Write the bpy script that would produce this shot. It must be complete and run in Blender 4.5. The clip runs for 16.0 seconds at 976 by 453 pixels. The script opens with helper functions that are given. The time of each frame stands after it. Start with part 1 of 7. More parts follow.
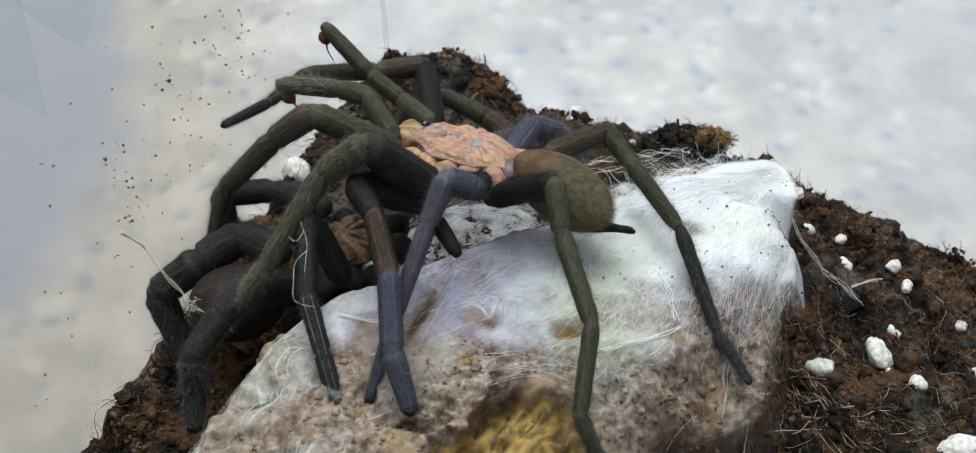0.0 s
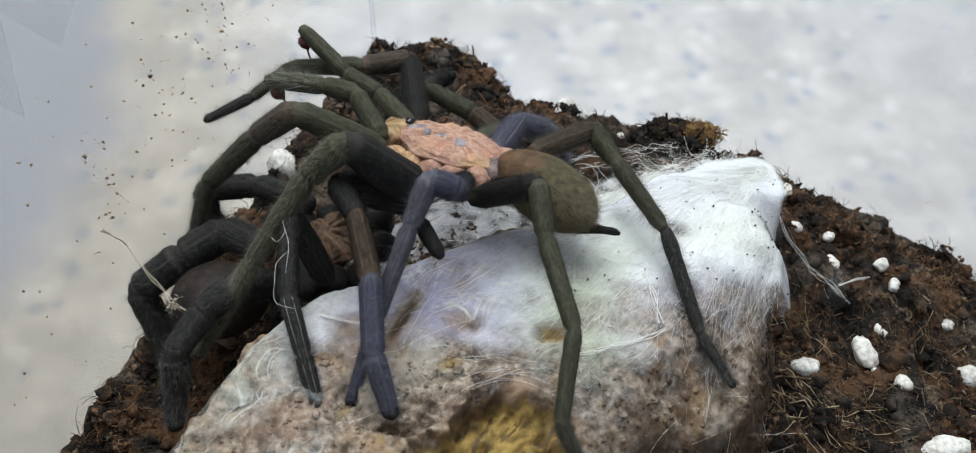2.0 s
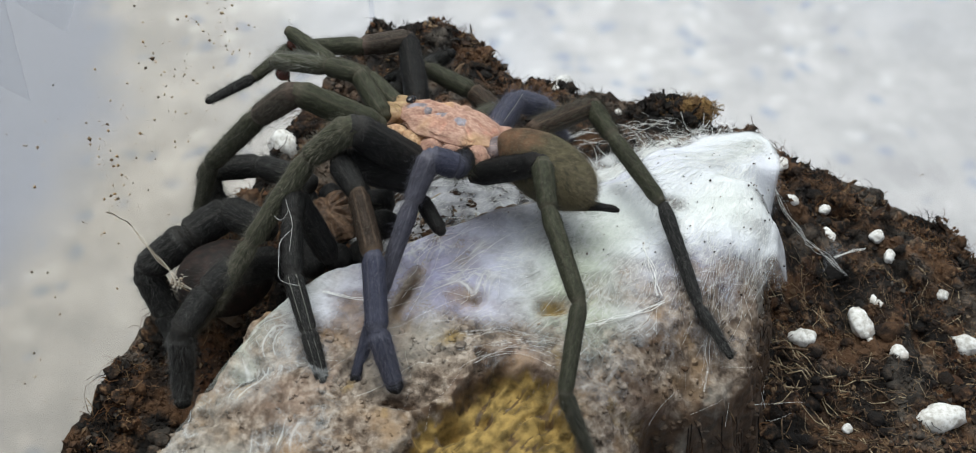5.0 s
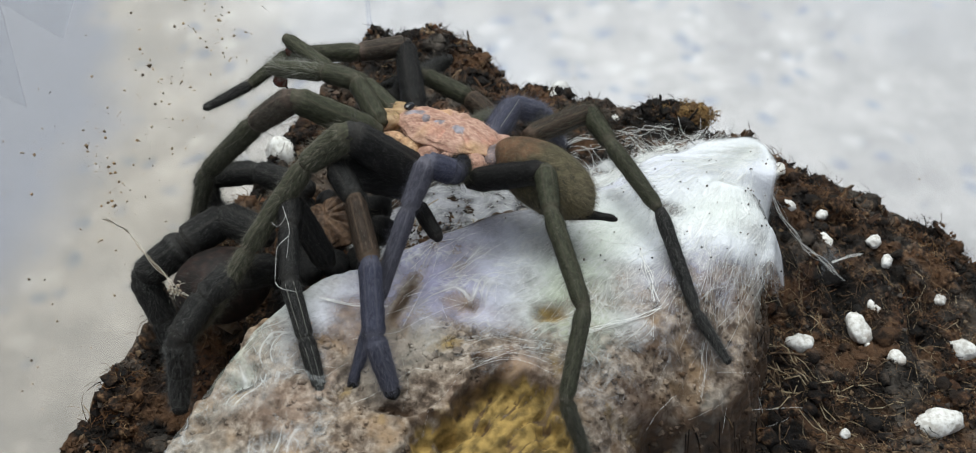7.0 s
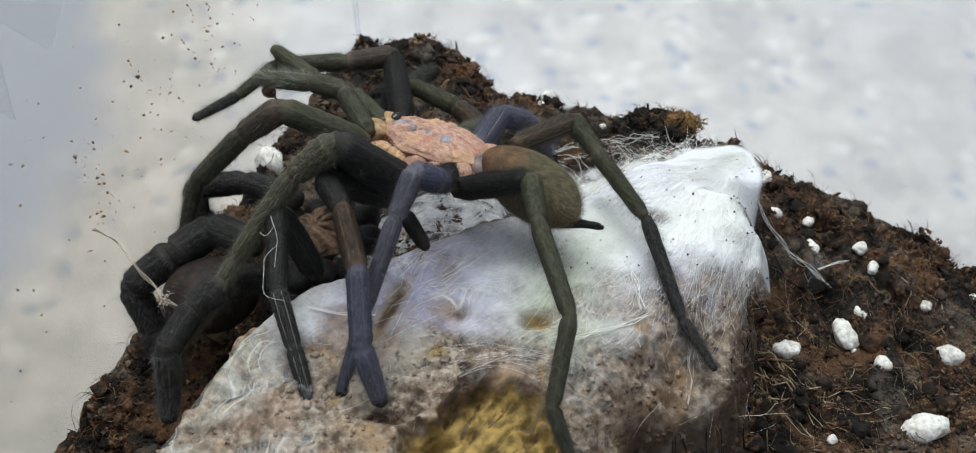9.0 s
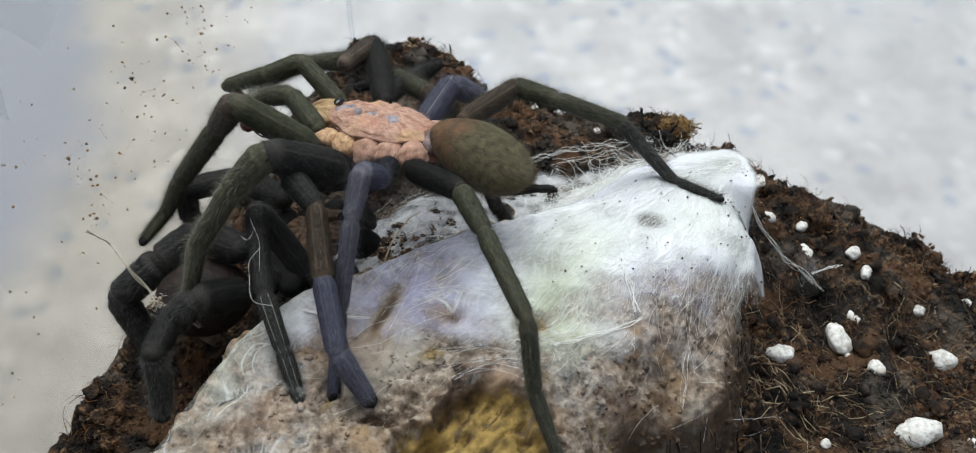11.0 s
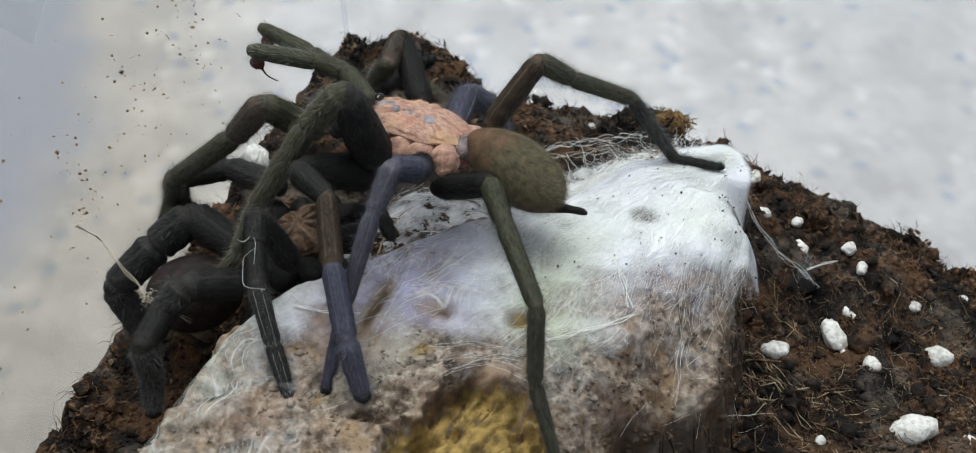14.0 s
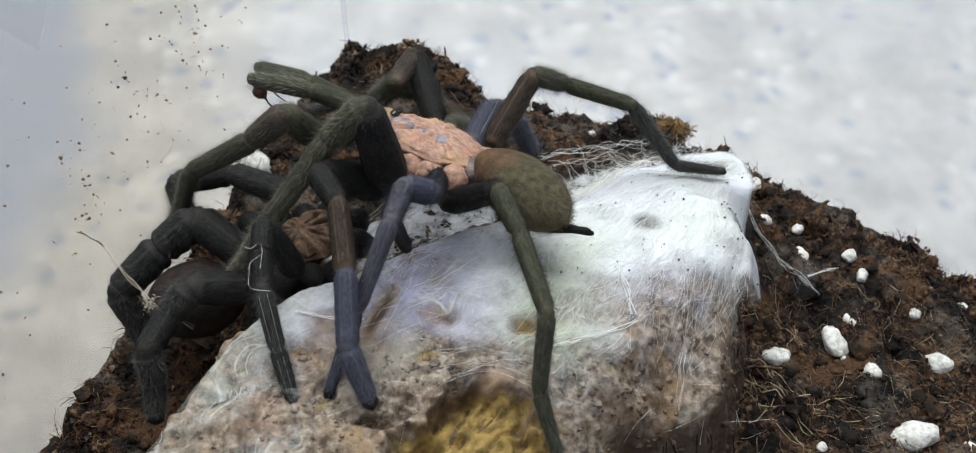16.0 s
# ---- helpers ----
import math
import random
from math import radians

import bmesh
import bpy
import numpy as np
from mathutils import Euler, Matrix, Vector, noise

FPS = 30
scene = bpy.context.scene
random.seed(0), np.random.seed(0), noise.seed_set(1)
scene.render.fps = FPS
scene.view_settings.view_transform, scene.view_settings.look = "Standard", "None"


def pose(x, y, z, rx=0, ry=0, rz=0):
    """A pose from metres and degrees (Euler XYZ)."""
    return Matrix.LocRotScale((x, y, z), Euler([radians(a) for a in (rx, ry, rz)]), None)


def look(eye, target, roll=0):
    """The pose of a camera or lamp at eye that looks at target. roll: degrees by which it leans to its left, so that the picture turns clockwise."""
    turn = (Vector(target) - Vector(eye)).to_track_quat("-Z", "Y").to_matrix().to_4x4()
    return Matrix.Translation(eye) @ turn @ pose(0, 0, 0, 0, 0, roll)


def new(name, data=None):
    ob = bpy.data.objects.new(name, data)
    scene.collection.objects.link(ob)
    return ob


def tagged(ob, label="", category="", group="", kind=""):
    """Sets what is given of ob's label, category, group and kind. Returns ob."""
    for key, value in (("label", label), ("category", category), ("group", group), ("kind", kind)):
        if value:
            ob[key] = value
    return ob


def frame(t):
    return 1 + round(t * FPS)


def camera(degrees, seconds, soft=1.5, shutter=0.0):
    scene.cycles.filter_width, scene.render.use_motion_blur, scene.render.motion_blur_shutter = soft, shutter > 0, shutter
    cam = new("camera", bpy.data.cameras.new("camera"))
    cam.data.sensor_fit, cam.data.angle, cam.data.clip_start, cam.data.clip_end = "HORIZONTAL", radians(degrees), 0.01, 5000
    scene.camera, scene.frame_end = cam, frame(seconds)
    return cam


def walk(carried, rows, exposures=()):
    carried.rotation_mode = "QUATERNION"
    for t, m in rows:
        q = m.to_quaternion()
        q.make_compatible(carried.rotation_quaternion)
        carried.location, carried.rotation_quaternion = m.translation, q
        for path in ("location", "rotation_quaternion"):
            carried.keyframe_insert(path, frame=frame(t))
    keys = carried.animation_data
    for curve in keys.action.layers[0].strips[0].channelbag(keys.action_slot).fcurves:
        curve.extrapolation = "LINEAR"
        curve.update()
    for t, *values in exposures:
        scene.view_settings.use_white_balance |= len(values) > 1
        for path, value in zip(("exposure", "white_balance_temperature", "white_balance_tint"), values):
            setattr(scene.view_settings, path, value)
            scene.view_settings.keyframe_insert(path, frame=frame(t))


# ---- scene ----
cam = camera(45.0, 16.0, soft=1.0)
cam.data.dof.use_dof, cam.data.dof.focus_distance, cam.data.dof.aperture_fstop = True, 0.185, 40.0
# seconds, place in metres, turn in degrees
PATH = [
    (0.0, -0.0, 0.0, 0.23275, 42.0, -0.0, -0.0),
    (0.5, 0.00035, 0.00041, 0.23397, 41.428, -0.162, 0.188),
    (1.0, -7e-05, 0.00045, 0.23392, 41.218, -0.321, 0.369),
    (1.5, -0.00193, -0.00045, 0.2339, 41.143, -0.517, 0.262),
    (2.0, 0.00161, 0.00404, 0.23428, 40.707, -0.467, 0.14),
    (2.5, 0.00428, 0.00508, 0.23472, 39.796, -0.055, -0.071),
    (3.0, 0.00341, 0.00399, 0.23583, 39.362, -0.053, -0.352),
    (3.5, 0.00394, 0.00441, 0.23605, 39.385, -0.105, -0.413),
    (4.0, 0.00299, 0.00328, 0.23625, 39.509, -0.156, -0.299),
    (6.5, 0.0009, 0.00171, 0.2355, 39.918, 0.103, -0.682),
    (7.0, 0.00168, 0.00192, 0.23603, 40.008, 0.002, -0.577),
    (7.5, 0.00237, 0.00136, 0.2361, 39.988, 0.172, -0.634),
    (8.0, 0.0035, 0.00153, 0.23546, 40.048, 0.22, -0.639),
    (8.5, 0.00331, 0.0009, 0.23633, 40.274, 0.309, -0.875),
    (9.0, 0.0027, 0.00122, 0.23681, 40.436, -0.038, -0.987),
    (9.5, 0.00179, 0.00118, 0.23695, 40.571, -0.596, -0.771),
    (12.0, 0.00245, 0.00087, 0.23591, 40.789, -0.427, -1.374),
    (12.5, 0.0026, 0.00139, 0.23635, 40.804, -0.675, -1.209),
    (13.0, 0.00281, 0.00131, 0.2357, 40.787, -0.663, -1.106),
    (13.5, 0.00291, 0.00141, 0.23591, 40.672, -0.601, -1.06),
    (14.0, 0.0034, 0.00142, 0.23508, 40.642, -0.489, -1.121),
    (14.5, 0.00322, 0.00071, 0.23495, 40.694, -0.486, -1.226),
    (15.0, 0.00273, 0.00092, 0.23574, 40.705, -0.596, -1.301),
    (15.5, 0.00095, 0.0009, 0.23517, 40.765, -0.819, -1.416),
    (16.0, 0.00171, 0.00094, 0.23487, 41.104, -0.822, -1.309),
]
walk(cam, [(t, pose(x, y, z, rx, ry, rz)) for t, x, y, z, rx, ry, rz in PATH], exposures=[(0.0, 0.0), (13.5, 0.0), (14.2, -0.13), (15.5, -0.13), (15.9, 0.05), (16.0, 0.05)])

# ---- light: a white lamp over the box, the pale room round it ----
MM = 0.001
world = bpy.data.worlds.new("room")
scene.world = world
world.use_nodes = True
world.node_tree.nodes["Background"].inputs["Color"].default_value = (0.86, 0.92, 1.0, 1)
world.node_tree.nodes["Background"].inputs["Strength"].default_value = 0.40
lamp_data = bpy.data.lights.new("overhead_lamp", "AREA")
lamp_data.shape, lamp_data.size, lamp_data.size_y = "RECTANGLE", 0.6, 0.45
lamp_data.energy, lamp_data.color = 4.85, (0.96, 1.0, 0.975)
lamp = new("overhead_lamp", lamp_data)
lamp.matrix_world = look((-0.05, 0.31, 0.62), (-0.02, 0.17, 0.07))


# ---- materials ----
def shader(name, colours, scale=400.0, rough=0.7, bump=0.3, detail=6.0, stretch=(1, 1, 1), blotch=None, fine=0.0002, spec=0.35, sheen=0.0, per_thing=0.0):
    """A grained surface: colours from a noise of that scale, large blotches over it, fine relief."""
    m = bpy.data.materials.new(name)
    m.use_nodes = True
    nt = m.node_tree
    bsdf = nt.nodes["Principled BSDF"]
    bsdf.inputs["Roughness"].default_value = rough
    bsdf.inputs["Specular IOR Level"].default_value = spec
    if sheen:
        bsdf.inputs["Sheen Weight"].default_value = sheen
        bsdf.inputs["Sheen Roughness"].default_value = 0.5
    co = nt.nodes.new("ShaderNodeTexCoord")
    mp = nt.nodes.new("ShaderNodeMapping")
    mp.inputs["Scale"].default_value = stretch
    nt.links.new(co.outputs["Object"], mp.inputs["Vector"])
    n1 = nt.nodes.new("ShaderNodeTexNoise")
    n1.inputs["Scale"].default_value, n1.inputs["Detail"].default_value, n1.inputs["Roughness"].default_value = scale, detail, 0.62
    nt.links.new(mp.outputs["Vector"], n1.inputs["Vector"])
    ramp = nt.nodes.new("ShaderNodeValToRGB")
    while len(ramp.color_ramp.elements) < len(colours):
        ramp.color_ramp.elements.new(0.5)
    for i, c in enumerate(colours):
        e = ramp.color_ramp.elements[i]
        e.position = 0.38 + 0.25 * i / max(1, len(colours) - 1)
        e.color = (*c, 1)
    nt.links.new(n1.outputs["Fac"], ramp.inputs["Fac"])
    out = ramp.outputs["Color"]
    for colour, size, low, high in blotch or ():
        n2 = nt.nodes.new("ShaderNodeTexNoise")
        n2.inputs["Scale"].default_value, n2.inputs["Detail"].default_value = size, 4.0
        nt.links.new(co.outputs["Object"], n2.inputs["Vector"])
        mr = nt.nodes.new("ShaderNodeMapRange")
        mr.inputs["From Min"].default_value, mr.inputs["From Max"].default_value = low, high
        mr.inputs["To Max"].default_value = 0.68
        nt.links.new(n2.outputs["Fac"], mr.inputs["Value"])
        mix = nt.nodes.new("ShaderNodeMix")
        mix.data_type = "RGBA"
        mix.inputs["B"].default_value = (*colour, 1)
        for sock in mix.inputs:
            if sock.name == "A" and sock.type == "RGBA":
                nt.links.new(out, sock)
            if sock.name == "B" and sock.type == "RGBA":
                sock.default_value = (*colour, 1)
        nt.links.new(mr.outputs["Result"], mix.inputs["Factor"])
        out = [s for s in mix.outputs if s.type == "RGBA"][0]
    if per_thing:
        info = nt.nodes.new("ShaderNodeObjectInfo")
        hsv = nt.nodes.new("ShaderNodeHueSaturation")
        mr = nt.nodes.new("ShaderNodeMapRange")
        mr.inputs["To Min"].default_value, mr.inputs["To Max"].default_value = 1 - per_thing, 1 + per_thing
        nt.links.new(info.outputs["Random"], mr.inputs["Value"])
        nt.links.new(mr.outputs["Result"], hsv.inputs["Value"])
        nt.links.new(out, hsv.inputs["Color"])
        out = hsv.outputs["Color"]
    nt.links.new(out, bsdf.inputs["Base Color"])
    if bump:
        b = nt.nodes.new("ShaderNodeBump")
        b.inputs["Strength"].default_value, b.inputs["Distance"].default_value = bump, fine
        nt.links.new(n1.outputs["Fac"], b.inputs["Height"])
        nt.links.new(b.outputs["Normal"], bsdf.inputs["Normal"])
    return m


def island_shader(name, colours, rough=0.85):
    """Pieces of one mesh, each of a colour of its own."""
    m = shader(name, [colours[0], colours[0]], 900, rough)
    nt = m.node_tree
    g = nt.nodes.new("ShaderNodeNewGeometry")
    ramp = nt.nodes.new("ShaderNodeValToRGB")
    ramp.color_ramp.interpolation = "CONSTANT"
    while len(ramp.color_ramp.elements) < len(colours):
        ramp.color_ramp.elements.new(0.5)
    for i, c in enumerate(colours):
        ramp.color_ramp.elements[i].position = i / len(colours)
        ramp.color_ramp.elements[i].color = (*c, 1)
    nt.links.new(g.outputs["Random Per Island"], ramp.inputs["Fac"])
    nt.links.new(ramp.outputs["Color"], nt.nodes["Principled BSDF"].inputs["Base Color"])
    return m


def patchy(m, patches):
    """Lets patches of other colours run across many small pieces."""
    nt = m.node_tree
    bsdf = nt.nodes["Principled BSDF"]
    src = bsdf.inputs["Base Color"].links[0].from_socket
    co = [k for k in nt.nodes if k.type == "TEX_COORD"][0]
    for colour, size, low, high, amount in patches:
        n = nt.nodes.new("ShaderNodeTexNoise")
        n.inputs["Scale"].default_value, n.inputs["Detail"].default_value = size, 4.0
        nt.links.new(co.outputs["Object"], n.inputs["Vector"])
        mr = nt.nodes.new("ShaderNodeMapRange")
        mr.inputs["From Min"].default_value, mr.inputs["From Max"].default_value = low, high
        mr.inputs["To Max"].default_value = amount
        nt.links.new(n.outputs["Fac"], mr.inputs["Value"])
        mix = nt.nodes.new("ShaderNodeMix")
        mix.data_type = "RGBA"
        a = [k for k in mix.inputs if k.type == "RGBA"]
        nt.links.new(src, a[0])
        a[1].default_value = (*colour, 1)
        nt.links.new(mr.outputs["Result"], mix.inputs["Factor"])
        src = [k for k in mix.outputs if k.type == "RGBA"][0]
    nt.links.new(src, bsdf.inputs["Base Color"])
    return m


def clear_plastic(name, haze=0.10, tint=(0.97, 0.98, 1.0), fade=False):
    """Clear box plastic: see-through, glossy, a little milky; its tint may fade out towards the wall's far end."""
    m = bpy.data.materials.new(name)
    m.use_nodes = True
    nt = m.node_tree
    nt.nodes.clear()
    out = nt.nodes.new("ShaderNodeOutputMaterial")
    clear = nt.nodes.new("ShaderNodeBsdfTransparent")
    clear.inputs["Color"].default_value = (*tint, 1)
    if fade:
        place, axes, tint_mix = nt.nodes.new("ShaderNodeTexCoord"), nt.nodes.new("ShaderNodeSeparateXYZ"), nt.nodes.new("ShaderNodeMix")
        thin = nt.nodes.new("ShaderNodeMapRange")
        thin.interpolation_type = "SMOOTHSTEP"
        thin.inputs["From Min"].default_value, thin.inputs["From Max"].default_value = -0.005, -0.085
        nt.links.new(place.outputs["Object"], axes.inputs[0])
        nt.links.new(axes.outputs["Y"], thin.inputs["Value"])
        tint_mix.data_type = "RGBA"
        ends = [k for k in tint_mix.inputs if k.type == "RGBA"]
        ends[0].default_value, ends[1].default_value = (0.97, 0.98, 1.0, 1), (*tint, 1)
        nt.links.new(thin.outputs["Result"], tint_mix.inputs["Factor"])
        nt.links.new([k for k in tint_mix.outputs if k.type == "RGBA"][0], clear.inputs["Color"])
    milky = nt.nodes.new("ShaderNodeBsdfPrincipled")
    milky.inputs["Base Color"].default_value = (0.86, 0.88, 0.9, 1)
    milky.inputs["Roughness"].default_value = 0.28
    noise_node = nt.nodes.new("ShaderNodeTexNoise")
    noise_node.inputs["Scale"].default_value, noise_node.inputs["Detail"].default_value = 28, 5
    co = nt.nodes.new("ShaderNodeTexCoord")
    nt.links.new(co.outputs["Object"], noise_node.inputs["Vector"])
    mr = nt.nodes.new("ShaderNodeMapRange")
    mr.inputs["From Min"].default_value, mr.inputs["From Max"].default_value = 0.3, 0.75
    mr.inputs["To Min"].default_value, mr.inputs["To Max"].default_value = haze * 0.5, haze * 1.6
    nt.links.new(noise_node.outputs["Fac"], mr.inputs["Value"])
    mix = nt.nodes.new("ShaderNodeMixShader")
    nt.links.new(mr.outputs["Result"], mix.inputs["Fac"])
    nt.links.new(clear.outputs[0], mix.inputs[1])
    nt.links.new(milky.outputs[0], mix.inputs[2])
    nt.links.new(mix.outputs[0], out.inputs["Surface"])
    return m


# edges of the blue-grey shade painted on the table top: normal, offset, softness
BLUE_SHADE = (((-0.982, -0.189), 0.0262, 0.010), ((-0.911, 0.413), 0.1783, 0.016))


def speckled_top(name):
    """Pale stone-effect table top: cream with soft bluish spots and lighter grains."""
    m = shader(name, [(0.57, 0.55, 0.535), (0.655, 0.63, 0.61), (0.745, 0.715, 0.69)], 60, 0.5, 0.0,
               blotch=[((0.62, 0.64, 0.70), 7.0, 0.45, 0.75)])
    nt = m.node_tree
    bsdf = nt.nodes["Principled BSDF"]
    src = bsdf.inputs["Base Color"].links[0].from_socket
    co = [n for n in nt.nodes if n.type == "TEX_COORD"][0]
    for scale, colour, low, high, amount in ((88, (0.34, 0.40, 0.52), 0.02, 0.36, 0.62), (85, (0.90, 0.88, 0.85), 0.0, 0.36, 0.6)):
        v = nt.nodes.new("ShaderNodeTexVoronoi")
        v.inputs["Scale"].default_value = scale
        wob = nt.nodes.new("ShaderNodeTexNoise")
        wob.inputs["Scale"].default_value = 60
        add = nt.nodes.new("ShaderNodeVectorMath")
        add.operation = "MULTIPLY_ADD"
        add.inputs[1].default_value = (0.012, 0.012, 0.012)
        nt.links.new(co.outputs["Object"], wob.inputs["Vector"])
        nt.links.new(wob.outputs["Color"], add.inputs[0])
        nt.links.new(co.outputs["Object"], add.inputs[2])
        nt.links.new(add.outputs[0], v.inputs["Vector"])
        mr = nt.nodes.new("ShaderNodeMapRange")
        mr.interpolation_type = "SMOOTHSTEP"
        mr.inputs["From Min"].default_value, mr.inputs["From Max"].default_value = low, high
        mr.inputs["To Min"].default_value, mr.inputs["To Max"].default_value = amount, 0.0
        nt.links.new(v.outputs["Distance"], mr.inputs["Value"])
        mix = nt.nodes.new("ShaderNodeMix")
        mix.data_type = "RGBA"
        a = [s for s in mix.inputs if s.type == "RGBA"]
        nt.links.new(src, a[0])
        a[1].default_value = (*colour, 1)
        nt.links.new(mr.outputs["Result"], mix.inputs["Factor"])
        src = [s for s in mix.outputs if s.type == "RGBA"][0]
    # blue-grey shade painted into the colour, its soft ragged edge along two lines
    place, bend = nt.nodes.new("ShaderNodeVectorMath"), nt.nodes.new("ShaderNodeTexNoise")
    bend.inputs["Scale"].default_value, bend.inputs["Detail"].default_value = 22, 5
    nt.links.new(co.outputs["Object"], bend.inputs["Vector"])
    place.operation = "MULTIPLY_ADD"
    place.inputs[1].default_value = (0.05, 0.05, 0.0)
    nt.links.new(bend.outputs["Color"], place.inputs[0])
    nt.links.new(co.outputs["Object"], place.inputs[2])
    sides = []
    for normal, offset, soft in BLUE_SHADE:
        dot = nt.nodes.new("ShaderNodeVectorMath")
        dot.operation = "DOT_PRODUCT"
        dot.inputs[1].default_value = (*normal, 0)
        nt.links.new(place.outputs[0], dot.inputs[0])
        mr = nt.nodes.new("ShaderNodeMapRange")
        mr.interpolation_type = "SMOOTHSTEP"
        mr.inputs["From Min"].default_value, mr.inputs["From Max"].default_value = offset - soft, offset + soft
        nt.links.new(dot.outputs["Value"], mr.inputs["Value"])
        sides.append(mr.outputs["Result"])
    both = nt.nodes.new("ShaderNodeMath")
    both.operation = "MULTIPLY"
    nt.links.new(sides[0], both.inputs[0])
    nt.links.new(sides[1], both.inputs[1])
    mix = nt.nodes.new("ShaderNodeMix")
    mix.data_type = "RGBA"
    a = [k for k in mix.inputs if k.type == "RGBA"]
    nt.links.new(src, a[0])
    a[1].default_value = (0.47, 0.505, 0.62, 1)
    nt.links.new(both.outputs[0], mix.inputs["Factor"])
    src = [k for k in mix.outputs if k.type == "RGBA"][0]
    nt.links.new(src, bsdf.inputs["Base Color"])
    return m


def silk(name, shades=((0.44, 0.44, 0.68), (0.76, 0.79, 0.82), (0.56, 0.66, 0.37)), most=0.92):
    """Sheet silk: a see-through film with coloured light painted in as tint, thicker here and thinner there, with a net
    of whiter strands drawn through it.
    """
    m = bpy.data.materials.new(name)
    m.use_nodes = True
    nt = m.node_tree
    nt.nodes.clear()
    out = nt.nodes.new("ShaderNodeOutputMaterial")
    gap = nt.nodes.new("ShaderNodeBsdfTransparent")
    white = nt.nodes.new("ShaderNodeBsdfPrincipled")
    white.inputs["Roughness"].default_value = 0.6
    white.inputs["Specular IOR Level"].default_value = 0.25
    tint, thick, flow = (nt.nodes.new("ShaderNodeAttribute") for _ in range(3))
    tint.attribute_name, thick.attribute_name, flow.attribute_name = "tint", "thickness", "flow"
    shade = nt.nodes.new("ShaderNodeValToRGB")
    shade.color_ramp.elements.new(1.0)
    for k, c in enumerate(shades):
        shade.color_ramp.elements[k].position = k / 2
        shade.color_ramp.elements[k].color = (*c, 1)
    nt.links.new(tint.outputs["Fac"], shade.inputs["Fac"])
    co = nt.nodes.new("ShaderNodeTexCoord")

    def sum_up(kind, a, b=0.0, c=0.0):
        node = nt.nodes.new("ShaderNodeMath")
        node.operation = kind
        for k, v in enumerate((a, b, c)):
            if isinstance(v, float):
                node.inputs[k].default_value = v
            else:
                nt.links.new(v, node.inputs[k])
        return node.outputs[0]

    def cloud(vector, turn, scale, detail):
        mp = nt.nodes.new("ShaderNodeMapping")
        mp.vector_type = "TEXTURE"
        mp.inputs["Rotation"].default_value = (0, 0, radians(turn))
        mp.inputs["Scale"].default_value = [1.0 / k for k in scale]
        nt.links.new(vector, mp.inputs["Vector"])
        n = nt.nodes.new("ShaderNodeTexNoise")
        n.inputs["Scale"].default_value, n.inputs["Detail"].default_value, n.inputs["Distortion"].default_value = 1.0, detail, 0.4
        nt.links.new(mp.outputs["Vector"], n.inputs["Vector"])
        return n.outputs["Fac"]

    def mapped(value, low, high, top=1.0, bottom=0.0):
        mr = nt.nodes.new("ShaderNodeMapRange")
        mr.interpolation_type = "SMOOTHSTEP"
        mr.inputs["From Min"].default_value, mr.inputs["From Max"].default_value = low, high
        mr.inputs["To Min"].default_value, mr.inputs["To Max"].default_value = bottom, top
        nt.links.new(value, mr.inputs["Value"])
        return mr.outputs["Result"]

    # strands: the lines along which stretched noises cross their middle
    strands = None
    for vector, turn, scale, width, weight in ((flow, 0, (0.42, 0.045, 1), 0.022, 0.9), (flow, 4, (1.0, 0.07, 1), 0.035, 0.7), (co, 35, (520, 110, 200), 0.022, 0.8), (co, -50, (430, 90, 200), 0.020, 0.7), (co, 80, (600, 120, 200), 0.020, 0.6)):
        n = cloud(vector.outputs["Vector"] if vector is flow else co.outputs["Object"], turn, scale, 2.0)
        line = mapped(sum_up("ABSOLUTE", sum_up("SUBTRACT", n, 0.5)), width, 0.0, weight)
        strands = line if strands is None else sum_up("MAXIMUM", strands, line)
    patch = cloud(co.outputs["Object"], 0, (140, 140, 140), 3.0)
    strands = sum_up("MULTIPLY", strands, mapped(patch, 0.36, 0.60))
    grain = cloud(co.outputs["Object"], 0, (1500, 1500, 1500), 4.0)
    soft = cloud(co.outputs["Object"], 0, (230, 230, 230), 5.0)
    streak = cloud(flow.outputs["Vector"], 0, (2.6, 0.14, 1), 4.0)
    body = sum_up("MULTIPLY_ADD", grain, 0.22, thick.outputs["Fac"])
    body = sum_up("MULTIPLY_ADD", soft, 0.66, body)
    body = sum_up("MULTIPLY_ADD", streak, 0.24, body)
    film = mapped(body, 0.22, 1.12, most)
    drawn = sum_up("MULTIPLY", strands, mapped(body, 0.05, 0.75, 0.75))
    cover = sum_up("MAXIMUM", film, drawn)
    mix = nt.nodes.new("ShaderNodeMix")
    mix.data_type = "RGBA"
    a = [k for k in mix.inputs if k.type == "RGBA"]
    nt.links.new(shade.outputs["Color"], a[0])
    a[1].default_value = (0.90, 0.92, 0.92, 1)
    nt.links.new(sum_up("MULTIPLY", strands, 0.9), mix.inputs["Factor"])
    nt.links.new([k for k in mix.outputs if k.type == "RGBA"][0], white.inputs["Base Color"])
    join = nt.nodes.new("ShaderNodeMixShader")
    nt.links.new(cover, join.inputs["Fac"])
    nt.links.new(gap.outputs[0], join.inputs[1])
    nt.links.new(white.outputs[0], join.inputs[2])
    nt.links.new(join.outputs[0], out.inputs["Surface"])
